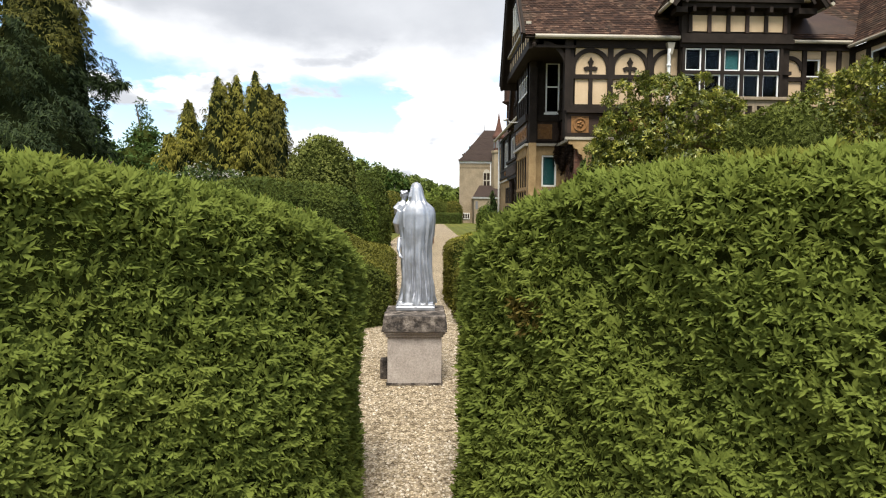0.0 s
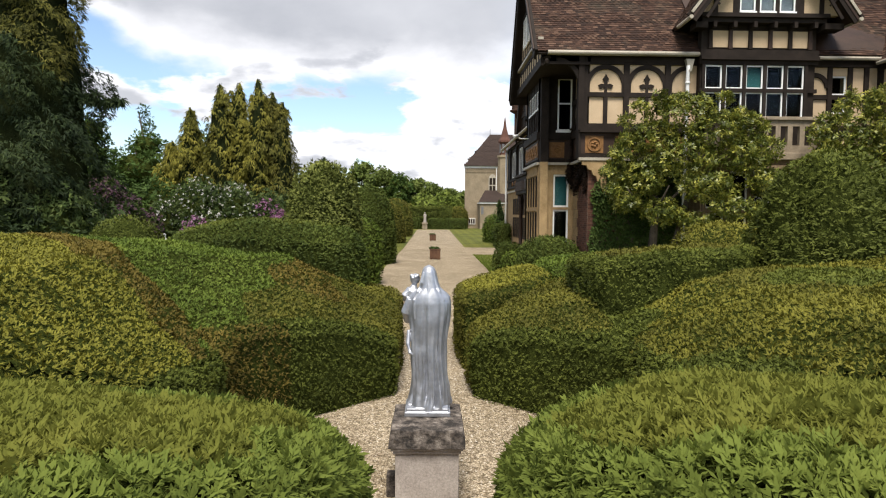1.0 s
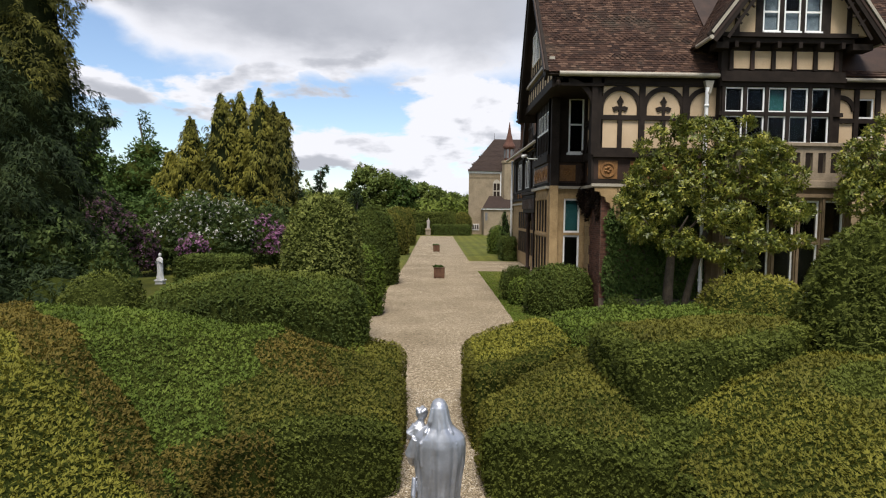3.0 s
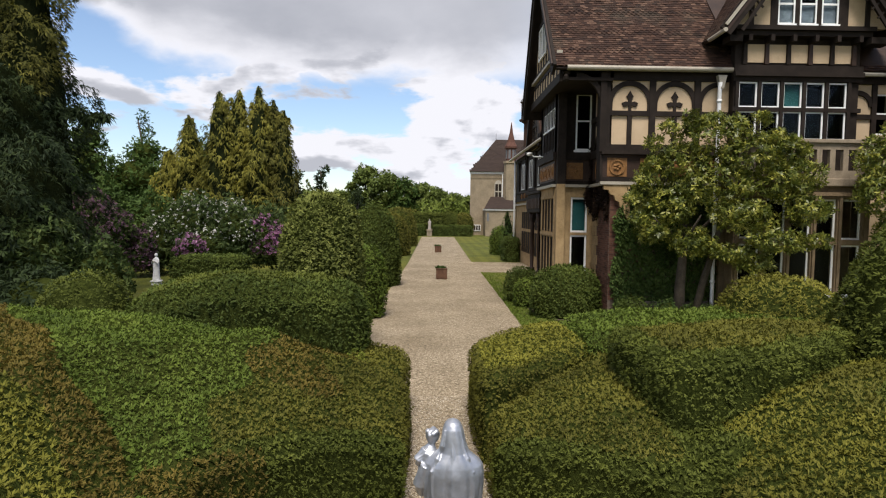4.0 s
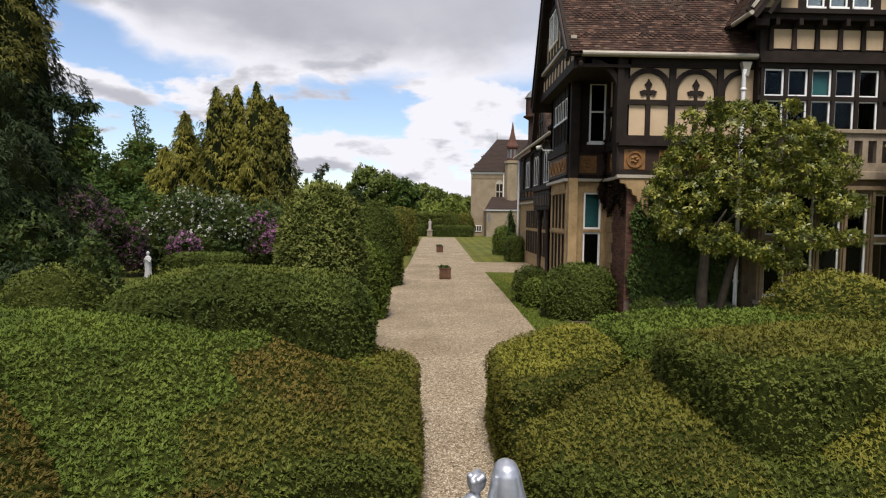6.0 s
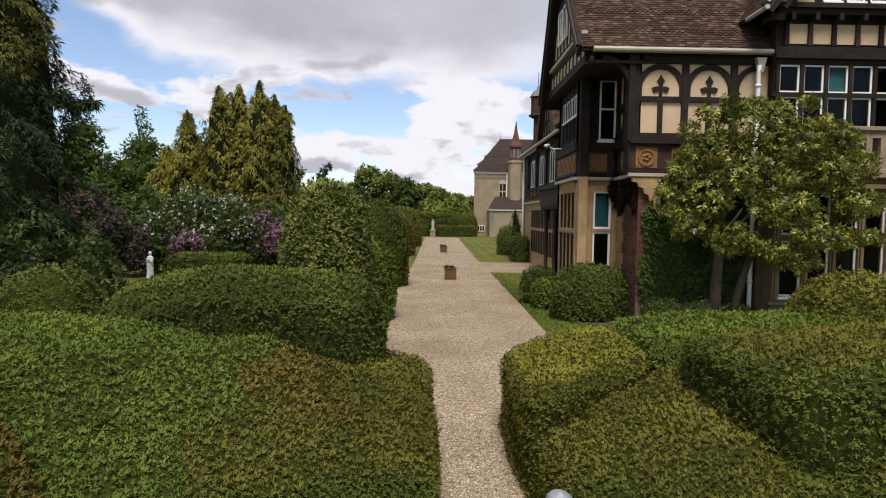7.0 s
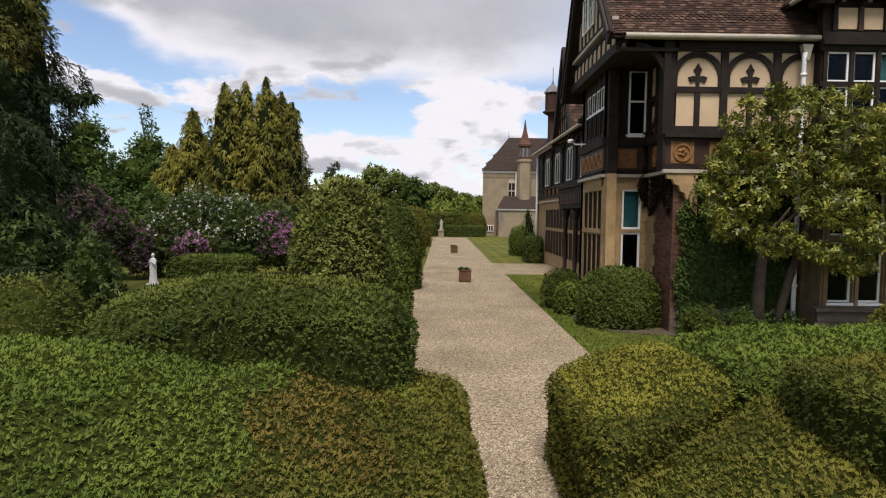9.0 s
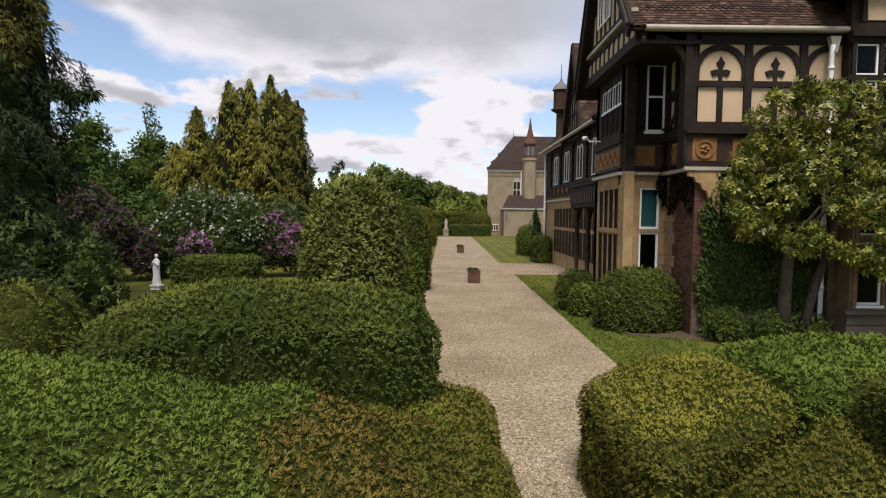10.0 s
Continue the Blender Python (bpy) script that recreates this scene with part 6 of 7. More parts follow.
part("porch_canopy", box(bmesh.new(), 4.7, 6.4, 29.6, 34.8, 3.7, 4.62, 0.03), TIMBER, house, "dark carved timber porch canopy")
for i in range(12):
    beam(PO, -34.7 + 0.42 * i, -34.5 + 0.42 * i, 3.9, 4.4, 0.26, BROWN_TIMBER, back=0.19)
# Sheet added behind the posts, its near-black colour standing for the porch's shade.
part("porch_shade_screen", box(bmesh.new(), 6.2, 6.34, 28.4, 35.4, 0.0, 3.7), DEEP_SHADE, house, "near-black sheet standing for the shade inside the porch")
part("porch_cornice", box(bmesh.new(), 4.62, 6.4, 29.5, 34.9, 4.62, 4.76, 0.02), TIMBER, house)
part("porch_step", box(bmesh.new(), 4.6, 6.4, 29.7, 34.7, 0, 0.32, 0.03), GREY_STONE, house, "pale stone porch step")
for y in (30.0, 32.2, 34.4):
    part("porch_pier", box(bmesh.new(), 4.7, 5.2, y - 0.25, y + 0.25, 0.3, 0.62, 0.03), GREY_STONE, house, "pale stone pier")
# unseen floors and back walls, added near black so the windows look dark
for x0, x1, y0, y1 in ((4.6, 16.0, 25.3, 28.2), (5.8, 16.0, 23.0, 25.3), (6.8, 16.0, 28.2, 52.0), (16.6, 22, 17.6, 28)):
    part("dark_liner_floor", box(bmesh.new(), x0, x1, y0, y1, 4.4, 4.55), DEEP_SHADE, house)
    part("dark_liner_floor", box(bmesh.new(), x0, x1, y0, y1, 8.05, 8.15), DEEP_SHADE, house)
part("dark_liner_floor", box(bmesh.new(), 9.55, 13.4, 21.8, 22.6, 4.45, 4.6), DEEP_SHADE, house)
part("dark_liner_wall", box(bmesh.new(), 9.55, 13.55, 23.5, 23.6, 4.6, 9.4), DEEP_SHADE, house)
part("dark_liner_wall", box(bmesh.new(), 9.55, 13.4, 22.5, 22.56, 0.1, 4.5), DEEP_SHADE, house)
part("dark_liner_wall", box(bmesh.new(), 4.9, 5.9, 25.7, 25.8, 0, 8.1), DEEP_SHADE, house)
part("dark_liner_wall", box(bmesh.new(), 5.0, 5.1, 25.8, 29.5, 0, 8.1), DEEP_SHADE, house)
part("dark_liner_wall", box(bmesh.new(), 16.0, 16.15, 22.9, 52, 0, 8.2), DEEP_SHADE, house)
part("dark_liner_wall", box(bmesh.new(), 7.6, 7.7, 26.2, 52, 0, 8.2), DEEP_SHADE, house)
part("dark_liner_wall", box(bmesh.new(), 6.0, 16, 26.0, 26.1, 0, 12.2), DEEP_SHADE, house)
part("dark_liner_wall", box(bmesh.new(), 21.9, 22.1, 17, 28, 0, 13), DEEP_SHADE, house)

# ---- shrubs and trees ----
def shell(rng, blobs, n):
    """Points near the surfaces of overlapping ellipsoids (cx, cy, cz, rx, ry, rz), and their outward directions."""
    B = np.array(blobs, float)
    w = (B[:, 3] * B[:, 4] + B[:, 4] * B[:, 5] + B[:, 3] * B[:, 5])
    i = rng.choice(len(B), n, p=w / w.sum())
    d = unit(rng.normal(0, 1, (n, 3)))
    rough = 0.86 + 0.16 * np.sin(5 * d[:, :1] + i[:, None]) * np.sin(6 * d[:, 1:2] + 2 * i[:, None]) * np.sin(5 * d[:, 2:])
    p = B[i, :3] + d * B[i, 3:] * (rough + rng.uniform(-0.28, 0.14, (n, 1)))
    inside = np.zeros(n, bool)
    for k, b in enumerate(B):
        inside |= (((p - b[:3]) / b[3:]) ** 2).sum(1) < 0.42
    keep = (~inside) & (p[:, 2] > 0.02)
    return p[keep], unit(d[keep] / B[i[keep], 3:])


def trunk_mesh(at, h, r, rng, limbs, spread):
    b = bmesh.new()
    x, y = at
    pts = [(x, y, 0)] + [(x + rng.normal(0, 0.03) * h * t, y + rng.normal(0, 0.03) * h * t, h * t) for t in (0.3, 0.6, 1.0)]
    tube(b, pts, [r * 1.25, r, r * 0.75, r * 0.3], 9)
    for k in range(limbs):
        a = 2 * math.pi * k / max(limbs, 1) + rng.uniform(-0.4, 0.4)
        z = h * rng.uniform(0.35, 0.75)
        q = (x + math.cos(a) * spread, y + math.sin(a) * spread, z + spread * rng.uniform(0.3, 0.9))
        m = (x + math.cos(a) * spread * 0.5, y + math.sin(a) * spread * 0.5, z + spread * 0.25)
        tube(b, [(x, y, z), m, q], [r * 0.5, r * 0.35, r * 0.12], 6)
    return b


def bush(name, label, blobs, mat, n, size, seed, category="shrub", blades=BROAD, flowers=None, trunk=None, group="", core=True, droop=0.0, spread=0.35):
    """A shrub or tree: a crown of leaves over ellipsoid clumps, with a trunk (x, y, height, radius, limbs, spread) and blossom (material, count, size, test)."""
    rng = np.random.default_rng(seed)
    ob = thing(name, label, category, group)
    if trunk:
        part("trunk", trunk_mesh(trunk[:2], trunk[2], trunk[3], rng, trunk[4], trunk[5]), BARK, ob, smooth=True)
    if core:
        b = bmesh.new()
        for cx, cy, cz, rx, ry, rz in blobs:
            bmesh.ops.create_icosphere(b, subdivisions=2, radius=1, matrix=Matrix.LocRotScale((cx, cy, max(cz, rz * 0.6)), None, (rx * 0.66, ry * 0.66, rz * 0.6)))
        for v in b.verts:
            v.co += v.co.normalized() * noise.noise(v.co * 1.7) * 0.12
            v.co.z = max(v.co.z, 0.0)
        part("inner_growth", b, CORE, ob, "inner twigs coloured dark as shade")
    p, d = shell(rng, blobs, n)
    sheet("crown", leaves(rng, p, d, size, blades, 0.8, droop, spread), 4, mat, ob)
    if flowers:
        fm, fn, fs, test = flowers
        p, d = shell(rng, blobs, fn * 3)
        if test:
            k = test(p[:, 0], p[:, 1], p[:, 2])
            p, d = p[k], d[k]
        p, d = p[:fn] + d[:fn] * 0.06, d[:fn]
        off = rng.normal(0, fs * 0.4, (len(p), 5, 3))
        p5, d5 = (p[:, None] + off).reshape(-1, 3), np.repeat(d, 5, 0)
        sheet("blossom", leaves(rng, p5, d5, fs, BROAD, 0.8), 4, fm, ob)
    return ob


def conifer(name, label, at, h, profile, mat, n, size, seed, tops=1, droop=0.9, upper=None, group="conifers"):
    """A conifer: drooping sprays over an uneven tapering body; profile of (height share, radius)."""
    rng = np.random.default_rng(seed)
    ob = thing(name, label, "conifer", group)
    x, y = at
    part("trunk", tube(bmesh.new(), [(x, y, 0), (x, y, h * 0.5), (x, y, h * 0.97)], [0.03 * h, 0.018 * h, 0.03], 8), BARK, ob, smooth=True)
    pr = np.array(profile, float)
    b = bmesh.new()
    lathe(b, [(max(0.02, r * 0.7), t * h) for t, r in profile], 12, x, y)
    for v in b.verts:
        q = v.co * 0.8
        v.co.x += noise.noise(q) * 0.3
        v.co.y += noise.noise(q + Vector((7, 1, 3))) * 0.3
    part("inner_growth", b, BOUGHS, ob, "inner boughs coloured dark as shade")
    t = rng.uniform(0, 1, n * 3)
    R = np.interp(t, pr[:, 0], pr[:, 1])
    k = rng.uniform(0, pr[:, 1].max(), n * 3) < R + 0.12 * pr[:, 1].max()
    t, R = t[k][:n], R[k][:n]
    a = rng.uniform(0, 2 * math.pi, len(t))
    clump = np.sin(5 * a + 9 * t * h / 3 + seed) * 0.15 + np.sin(3 * a - 5 * t * h / 3) * 0.15 + np.sin(9 * a + 4.5 * t * h) * 0.1
    R = R * (0.9 + clump) + rng.uniform(-0.25, 0.12, len(t)) * np.minimum(R, 1.0)
    z = t * h + 0.1 * np.sin(4 * a)
    tassel = np.sin(2.6 * R * np.cos(a) + 1.3 * np.sin(1.1 * z)) * np.sin(2.6 * R * np.sin(a) + seed) * 0.6 + np.sin(3.4 * z + 2.0 * np.sin(3 * a + 0.7 * z)) * 0.6
    k = tassel > rng.uniform(-1.1, 0.25, len(t))
    t, R, a, z, tassel = t[k], R[k], a[k], z[k], tassel[k]
    R = R + 0.16 * np.minimum(R, 1.2) * tassel
    p = np.column_stack((x + R * np.cos(a), y + R * np.sin(a), z))
    d = np.column_stack((np.cos(a), np.sin(a), np.full(len(t), 0.25)))
    for k in range(tops - 1):                           # side leaders make a ragged top
        ang, b0 = rng.uniform(0, 6.28), rng.uniform(0.8, 0.9)
        reach, rise = rng.uniform(0.3, 0.62) * np.interp(b0, pr[:, 0], pr[:, 1]) * 1.5, rng.uniform(0.05, 0.1) * h
        q = rng.uniform(0, 1, 90)
        rr = 0.34 * (1 - q) + 0.04
        aa = rng.uniform(0, 6.28, 90)
        p = np.concatenate((p, np.column_stack((x + reach * math.cos(ang) + rr * np.cos(aa), y + reach * math.sin(ang) + rr * np.sin(aa), b0 * h + q * rise))))
        d = np.concatenate((d, np.column_stack((np.cos(aa), np.sin(aa), np.full(90, 0.3)))))
        z = np.concatenate((z, b0 * h + q * rise))
        a = np.concatenate((a, aa))
    if upper:
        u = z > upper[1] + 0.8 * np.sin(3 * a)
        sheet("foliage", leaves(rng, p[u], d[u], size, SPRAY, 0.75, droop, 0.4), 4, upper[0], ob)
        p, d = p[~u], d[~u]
    sheet("foliage", leaves(rng, p, d, size, SPRAY, 0.75, droop, 0.4), 4, mat, ob)
    return ob


def spire(r):
    return ((0.0, r * 0.85), (0.15, r * 1.05), (0.5, r * 1.0), (0.68, r * 0.86), (0.8, r * 0.62), (0.9, r * 0.36), (0.96, r * 0.18), (1.0, 0.05))


# golden cypresses
for i, (x, y, h, r, dark) in enumerate(((-20.5, 53, 11.4, 1.4, 0), (-18.9, 54, 10.4, 0.9, 1), (-22.5, 54, 8.7, 1.4, 0), (-17.2, 51, 13.0, 1.6, 0), (-15.9, 51.5, 13.2, 1.6, 0), (-13.9, 50, 13.2, 1.3, 0), (-13.0, 50.6, 12.3, 1.4, 2), (-12.1, 50, 11.4, 1.15, 2))):
    conifer("golden_cypress", "tall golden-green cypress with drooping sprays", (x, y), h, spire(r), (CONIFER_GOLD, CONIFER_DARK, CONIFER_OLIVE)[dark], 4600, 0.36, 100 + i, tops=4, droop=1.3, group="golden cypresses")
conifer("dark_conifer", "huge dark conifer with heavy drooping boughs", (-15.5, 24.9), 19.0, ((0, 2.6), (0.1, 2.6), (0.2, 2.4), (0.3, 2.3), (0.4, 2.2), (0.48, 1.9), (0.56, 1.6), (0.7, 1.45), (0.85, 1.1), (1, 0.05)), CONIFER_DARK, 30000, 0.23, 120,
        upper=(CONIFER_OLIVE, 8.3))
conifer("dark_conifer", "dark conifer standing behind the shrubs", (-22.5, 31), 15.0, ((0, 2.6), (0.3, 3.0), (0.6, 2.2), (1, 0.05)), CONIFER_DARK, 5000, 0.42, 121)
bush("hanging_bough", "dark conifer bough reaching out from the tree", [(-13.6 + 0.27 * k, 24.7 + 0.1 * math.sin(3 * k), 7.15 - 0.06 * k - 0.1 * math.sin(2.3 * k), 0.25, 0.18, 0.09 + 0.05 * (k % 3)) for k in range(6)], CONIFER_DARK, 420, 0.3, 122, "bough", SPRAY, core=False, droop=0.9, spread=0.7)

# shrubbery on the left
bush("dark_laurel", "broad dark green laurel shrub under the conifer", [(-14.6, 24.2, 1.7, 2.0, 1.7, 2.3), (-16.8, 23.0, 2.2, 2.2, 1.8, 2.9), (-12.6, 24.8, 1.1, 1.3, 1.3, 1.7), (-18.5, 22.5, 1.6, 2.0, 1.6, 2.4)], RHODO, 6500, 0.21, 130, blades=ROSETTE)
bush("spreading_conifer", "dark low conifer boughs behind the hedges", [(-11.8, 20.5, 0.8, 1.6, 1.2, 1.2), (-14.5, 19.8, 1.2, 2.0, 1.4, 1.6), (-17.2, 19.2, 1.5, 1.8, 1.5, 2.2)], CONIFER_DARK, 5200, 0.26, 131, blades=SPRAY, droop=0.5)
bush("purple_rhododendron", "rhododendron with dull purple blossom", [(-16.8, 34.0, 2.2, 1.2, 1.1, 1.5), (-18.2, 34.3, 3.0, 1.3, 1.2, 1.6), (-15.6, 34.6, 1.4, 0.7, 0.9, 1.2)], RHODO, 4200, 0.19, 132, flowers=(DULL_PURPLE, 1000, 0.13, None), group="rhododendrons")
bush("white_rhododendron", "large rhododendron covered in white blossom", [(-13.6, 36.5, 2.3, 1.9, 1.6, 2.4), (-11.6, 36.3, 2.2, 1.7, 1.5, 2.2), (-12.5, 35.6, 1.5, 2.2, 1.2, 1.7), (-15.4, 36.2, 1.6, 1.3, 1.3, 1.8)], RHODO, 8000, 0.2, 133,
     flowers=(PALE, 400, 0.072, lambda x, y, z: (y < 37.5) & (z > 1.9)), group="rhododendrons")
bush("purple_rhododendron", "rhododendron with bright purple blossom", [(-9.9, 37.2, 1.9, 1.1, 1.0, 1.5), (-9.2, 37.4, 1.4, 0.9, 0.9, 1.3)], RHODO, 2200, 0.19, 134, flowers=(PURPLE, 420, 0.12, lambda x, y, z: z > 1.2), group="rhododendrons")
bush("purple_rhododendron", "low rhododendron with pale purple blossom", [(-12.9, 34.1, 1.7, 0.75, 0.5, 0.6), (-12.9, 34.4, 0.8, 0.7, 0.5, 0.8)], RHODO, 900, 0.18, 135, flowers=(PURPLE, 170, 0.11, lambda x, y, z: z > 1.35), group="rhododendrons")
bush("crimson_rhododendron", "rhododendron with crimson blossom", [(-9.0, 38.6, 2.2, 0.7, 0.7, 0.9), (-8.9, 38.6, 0.9, 0.7, 0.7, 0.9)], RHODO, 900, 0.18, 136, flowers=(CRIMSON, 200, 0.10, None), group="rhododendrons")
bush("green_shrub", "light green shrub between the rhododendrons and conifers", [(-18.5, 41.5, 2.4, 2.2, 1.8, 2.7), (-15.8, 42, 2.5, 1.8, 1.6, 2.4), (-21.5, 41, 3.0, 2.4, 1.8, 2.8)], TREE_GREEN, 6000, 0.25, 137)
bush("dark_shrub", "dark shrub filling the ground under the conifers", [(-11.5, 44, 2.0, 2.4, 1.8, 2.4), (-8.6, 44.5, 1.6, 1.6, 1.5, 2.0), (-14.5, 45, 2.2, 2.2, 1.8, 2.6)], RHODO, 5000, 0.25, 138)
clipped_hedge("box_hedge", "low dark clipped hedge before the rhododendrons", [(-12.1, 29.6), (-9.0, 30.2), (-8.9, 31.6), (-12.1, 31.2)], lambda x, y: 1.5 - 0.02 * (x + 10.5) ** 2, 0.25, [(BOX_DARK, None, "dark green sprigs")], 300, 0.09, 139)
# deciduous trees behind
for i, (x, y, h, r) in enumerate(((-29, 62, 10.8, 3.2), (-33.5, 60, 12.2, 3.4), (-25.6, 66, 11.5, 2.6), (-37, 55, 14, 3.6))):
    bush("green_tree", "broad-leaved green tree behind the conifers", [(x, y, h * 0.62, r, r * 0.9, h * 0.26), (x - r * 0.6, y, h * 0.5, r * 0.7, r * 0.7, h * 0.2), (x + r * 0.6, y + 0.5, h * 0.48, r * 0.7, r * 0.7, h * 0.2), (x + 0.2 * r, y, h * 0.83, r * 0.55, r * 0.5, h * 0.15), (x, y, h * 0.3, r, r, h * 0.2)],
         TREE_GREEN, 4200, 0.36, 150 + i, "tree", trunk=(x, y, h * 0.8, 0.28, 6, r * 0.6), group="trees behind the garden", core=True, spread=0.6)
for i, (x, y, h, r) in enumerate(((-12.0, 66, 8.2, 1.9), (-30.8, 67, 13.6, 2.8), (-9.6, 76, 6.4, 2.0), (-15.5, 70, 8.0, 2.2))):
    prng = np.random.default_rng(500 + i)
    tiers = [(x + prng.uniform(-0.6, 0.6) * r * (1.15 - k / 11), y + prng.uniform(-0.5, 0.5) * r, h * (0.3 + 0.68 * k / 10), r * prng.uniform(0.35, 0.6) * (1.15 - 0.75 * k / 10), r * 0.4, h * 0.05) for k in range(11)]
    bush("pine_tree", "dark loosely tiered pine in the distance", tiers + [(x, y, h * 0.22, r * 0.9, r * 0.8, h * 0.2)], TREE_GREEN if i == 1 else CONIFER_DARK, 2200, 0.42, 160 + i, "tree", SPRAY,
         trunk=(x, y, h * 0.95, 0.2, 6, r * 0.6), group="trees behind the garden", core=False, spread=0.8)
for i, (x, y, h, r) in enumerate(((-17.5, 150, 15.4, 4.6), (-12.3, 152, 14.4, 4.2), (-8, 150, 12.6, 3.8), (-4, 152, 11.3, 3.8), (0, 150, 10.2, 3.4), (3.8, 152, 8.9, 3.2), (8, 154, 8.4, 3.4), (-24, 156, 9.5, 4.5), (-31, 150, 9, 5))):
    frng = np.random.default_rng(600 + i)
    clumps = [(x + r * 0.62 * math.cos(2.4 * k) * (1 - 0.4 * (k > 6)), y + r * 0.5 * math.sin(2.4 * k), h * (0.4 + 0.055 * k) + frng.uniform(-0.4, 0.4), r * frng.uniform(0.34, 0.52), r * 0.45, h * frng.uniform(0.09, 0.14)) for k in range(9)]
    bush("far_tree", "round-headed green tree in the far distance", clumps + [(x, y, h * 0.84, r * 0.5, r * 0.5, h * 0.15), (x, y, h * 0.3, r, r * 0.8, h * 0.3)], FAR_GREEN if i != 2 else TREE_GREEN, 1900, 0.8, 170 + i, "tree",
         trunk=(x, y, h * 0.7, 0.4, 5, r * 0.6), group="far trees", spread=0.6)
for i, (x, y, r, h) in enumerate(((-7.5, 104, 2.6, 4.6), (-4.6, 108, 2.4, 4.4), (-1.5, 116, 2.8, 6.6), (2.0, 118, 3.0, 7.0), (4.6, 120, 2.6, 6.2), (-10, 98, 2.8, 4.4))):
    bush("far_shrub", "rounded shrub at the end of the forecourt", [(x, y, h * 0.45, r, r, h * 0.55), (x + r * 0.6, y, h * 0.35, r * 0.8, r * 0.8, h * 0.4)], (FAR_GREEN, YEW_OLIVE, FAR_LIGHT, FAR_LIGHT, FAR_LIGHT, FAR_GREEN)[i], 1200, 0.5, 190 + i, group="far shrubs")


def far_wood(seed=210):
    """A belt of woodland that closes the view."""
    rng = np.random.default_rng(seed)
    blobs = []
    for i in range(60):
        x = -150 + 2.9 * i * 1.0
        if x > -26 and x < 30:
            continue
        blobs.append((x, 120 + rng.uniform(-20, 15), rng.uniform(2.5, 5), rng.uniform(4, 6.5), 5, rng.uniform(4, 6.5)))
    for i in range(26):
        blobs.append((-60 + 1.8 * i + rng.uniform(-1, 1), 84 + rng.uniform(-6, 6), 2.2, 3.2, 3.0, rng.uniform(2.5, 4.2)))
    for i in range(40):
        blobs.append((30 + 3.5 * i, 140 + rng.uniform(-10, 10), 3, 6, 5, rng.uniform(5, 8)))
    p, d = shell(rng, blobs, 20000)
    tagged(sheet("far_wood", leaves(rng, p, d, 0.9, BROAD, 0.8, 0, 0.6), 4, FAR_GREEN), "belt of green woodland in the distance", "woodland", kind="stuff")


far_wood()

# by the house
dome("clipped_bush", "round clipped dark green bush by the house corner", (4.5, 23.75), beehive(1.25, 1.78, 0.45), BOX_DARK, 420, 0.07, 220, group="clipped bushes by the house", stretch=(1.0, 0.8))
dome("clipped_bush", "small round clipped bush beside the lawn", (3.45, 27.3), beehive(0.7, 1.4, 0.5), BOX_DARK, 420, 0.07, 221, group="clipped bushes by the house")
dome("clipped_bush", "small round clipped bush beside the lawn", (3.55, 25.9), beehive(0.6, 1.1, 0.5), YEW_LIGHT, 420, 0.07, 222, group="clipped bushes by the house")
bush("low_shrub", "low dark shrub against the brick wall", [(6.3, 22.0, 0.4, 0.6, 0.5, 0.6)], BOX_DARK, 1300, 0.08, 223, group="low shrubs by the wall")
bush("low_shrub", "low dark shrub against the ivy wall", [(7.5, 21.9, 0.4, 0.8, 0.5, 0.65), (8.5, 21.8, 0.35, 0.6, 0.45, 0.5)], IVY, 1800, 0.08, 224, group="low shrubs by the wall")
for i, (x, y, r, h) in enumerate(((5.75, 57.0, 0.95, 2.5), (6.2, 52.6, 0.55, 2.0))):
    dome("clipped_bush", "round clipped bush on the lawn by the wing", (x, y), beehive(r, h, 0.45), (YEW_LIGHT, BOX_DARK)[i], 200, 0.12, 225 + i, group="clipped bushes on the lawn")
clipped_hedge("box_hedge", "low dark clipped hedge along the wing of the house", [(5.75, 53.0), (5.1, 50.6), (5.15, 48.6), (6.2, 48.4), (6.3, 52.8)], lambda x, y: 1.75 + 0.1 * np.sin(1.7 * y), 0.3, [(BOX_DARK, None, "dark green sprigs")], 200, 0.11, 228)
conifer("small_conifer", "small upright conifer by the wing", (6.0, 54.6), 3.9, spire(0.62), TREE_GREEN, 900, 0.2, 230, group="small conifers")

MAG = [(8.5, 21.3, 6.1, 1.3, 0.7, 0.75), (9.6, 21.1, 5.5, 1.2, 0.7, 0.75), (7.55, 21.5, 5.3, 1.0, 0.6, 0.75), (6.85, 21.7, 4.75, 0.75, 0.5, 0.6), (8.6, 21.2, 4.6, 1.3, 0.8, 0.7), (10.5, 20.7, 4.6, 0.9, 0.6, 0.6),
       (7.2, 21.4, 3.9, 0.9, 0.6, 0.7), (9.3, 20.9, 3.6, 1.1, 0.7, 0.55), (11.1, 20.5, 3.8, 0.8, 0.5, 0.4), (10.2, 20.5, 2.9, 1.0, 0.6, 0.4), (11.2, 20.5, 2.9, 0.6, 0.4, 0.3), (10.4, 20.9, 5.6, 0.9, 0.6, 0.6), (11.0, 20.7, 4.9, 0.7, 0.5, 0.5), (6.6, 21.7, 4.0, 0.5, 0.4, 0.5), (9.6, 20.8, 2.2, 0.7, 0.5, 0.35), (6.7, 21.5, 3.1, 0.6, 0.4, 0.4), (8.4, 21.3, 6.35, 0.8, 0.5, 0.4), (7.9, 21.3, 2.8, 0.8, 0.6, 0.5), (8.9, 20.9, 2.5, 0.7, 0.5, 0.3)]
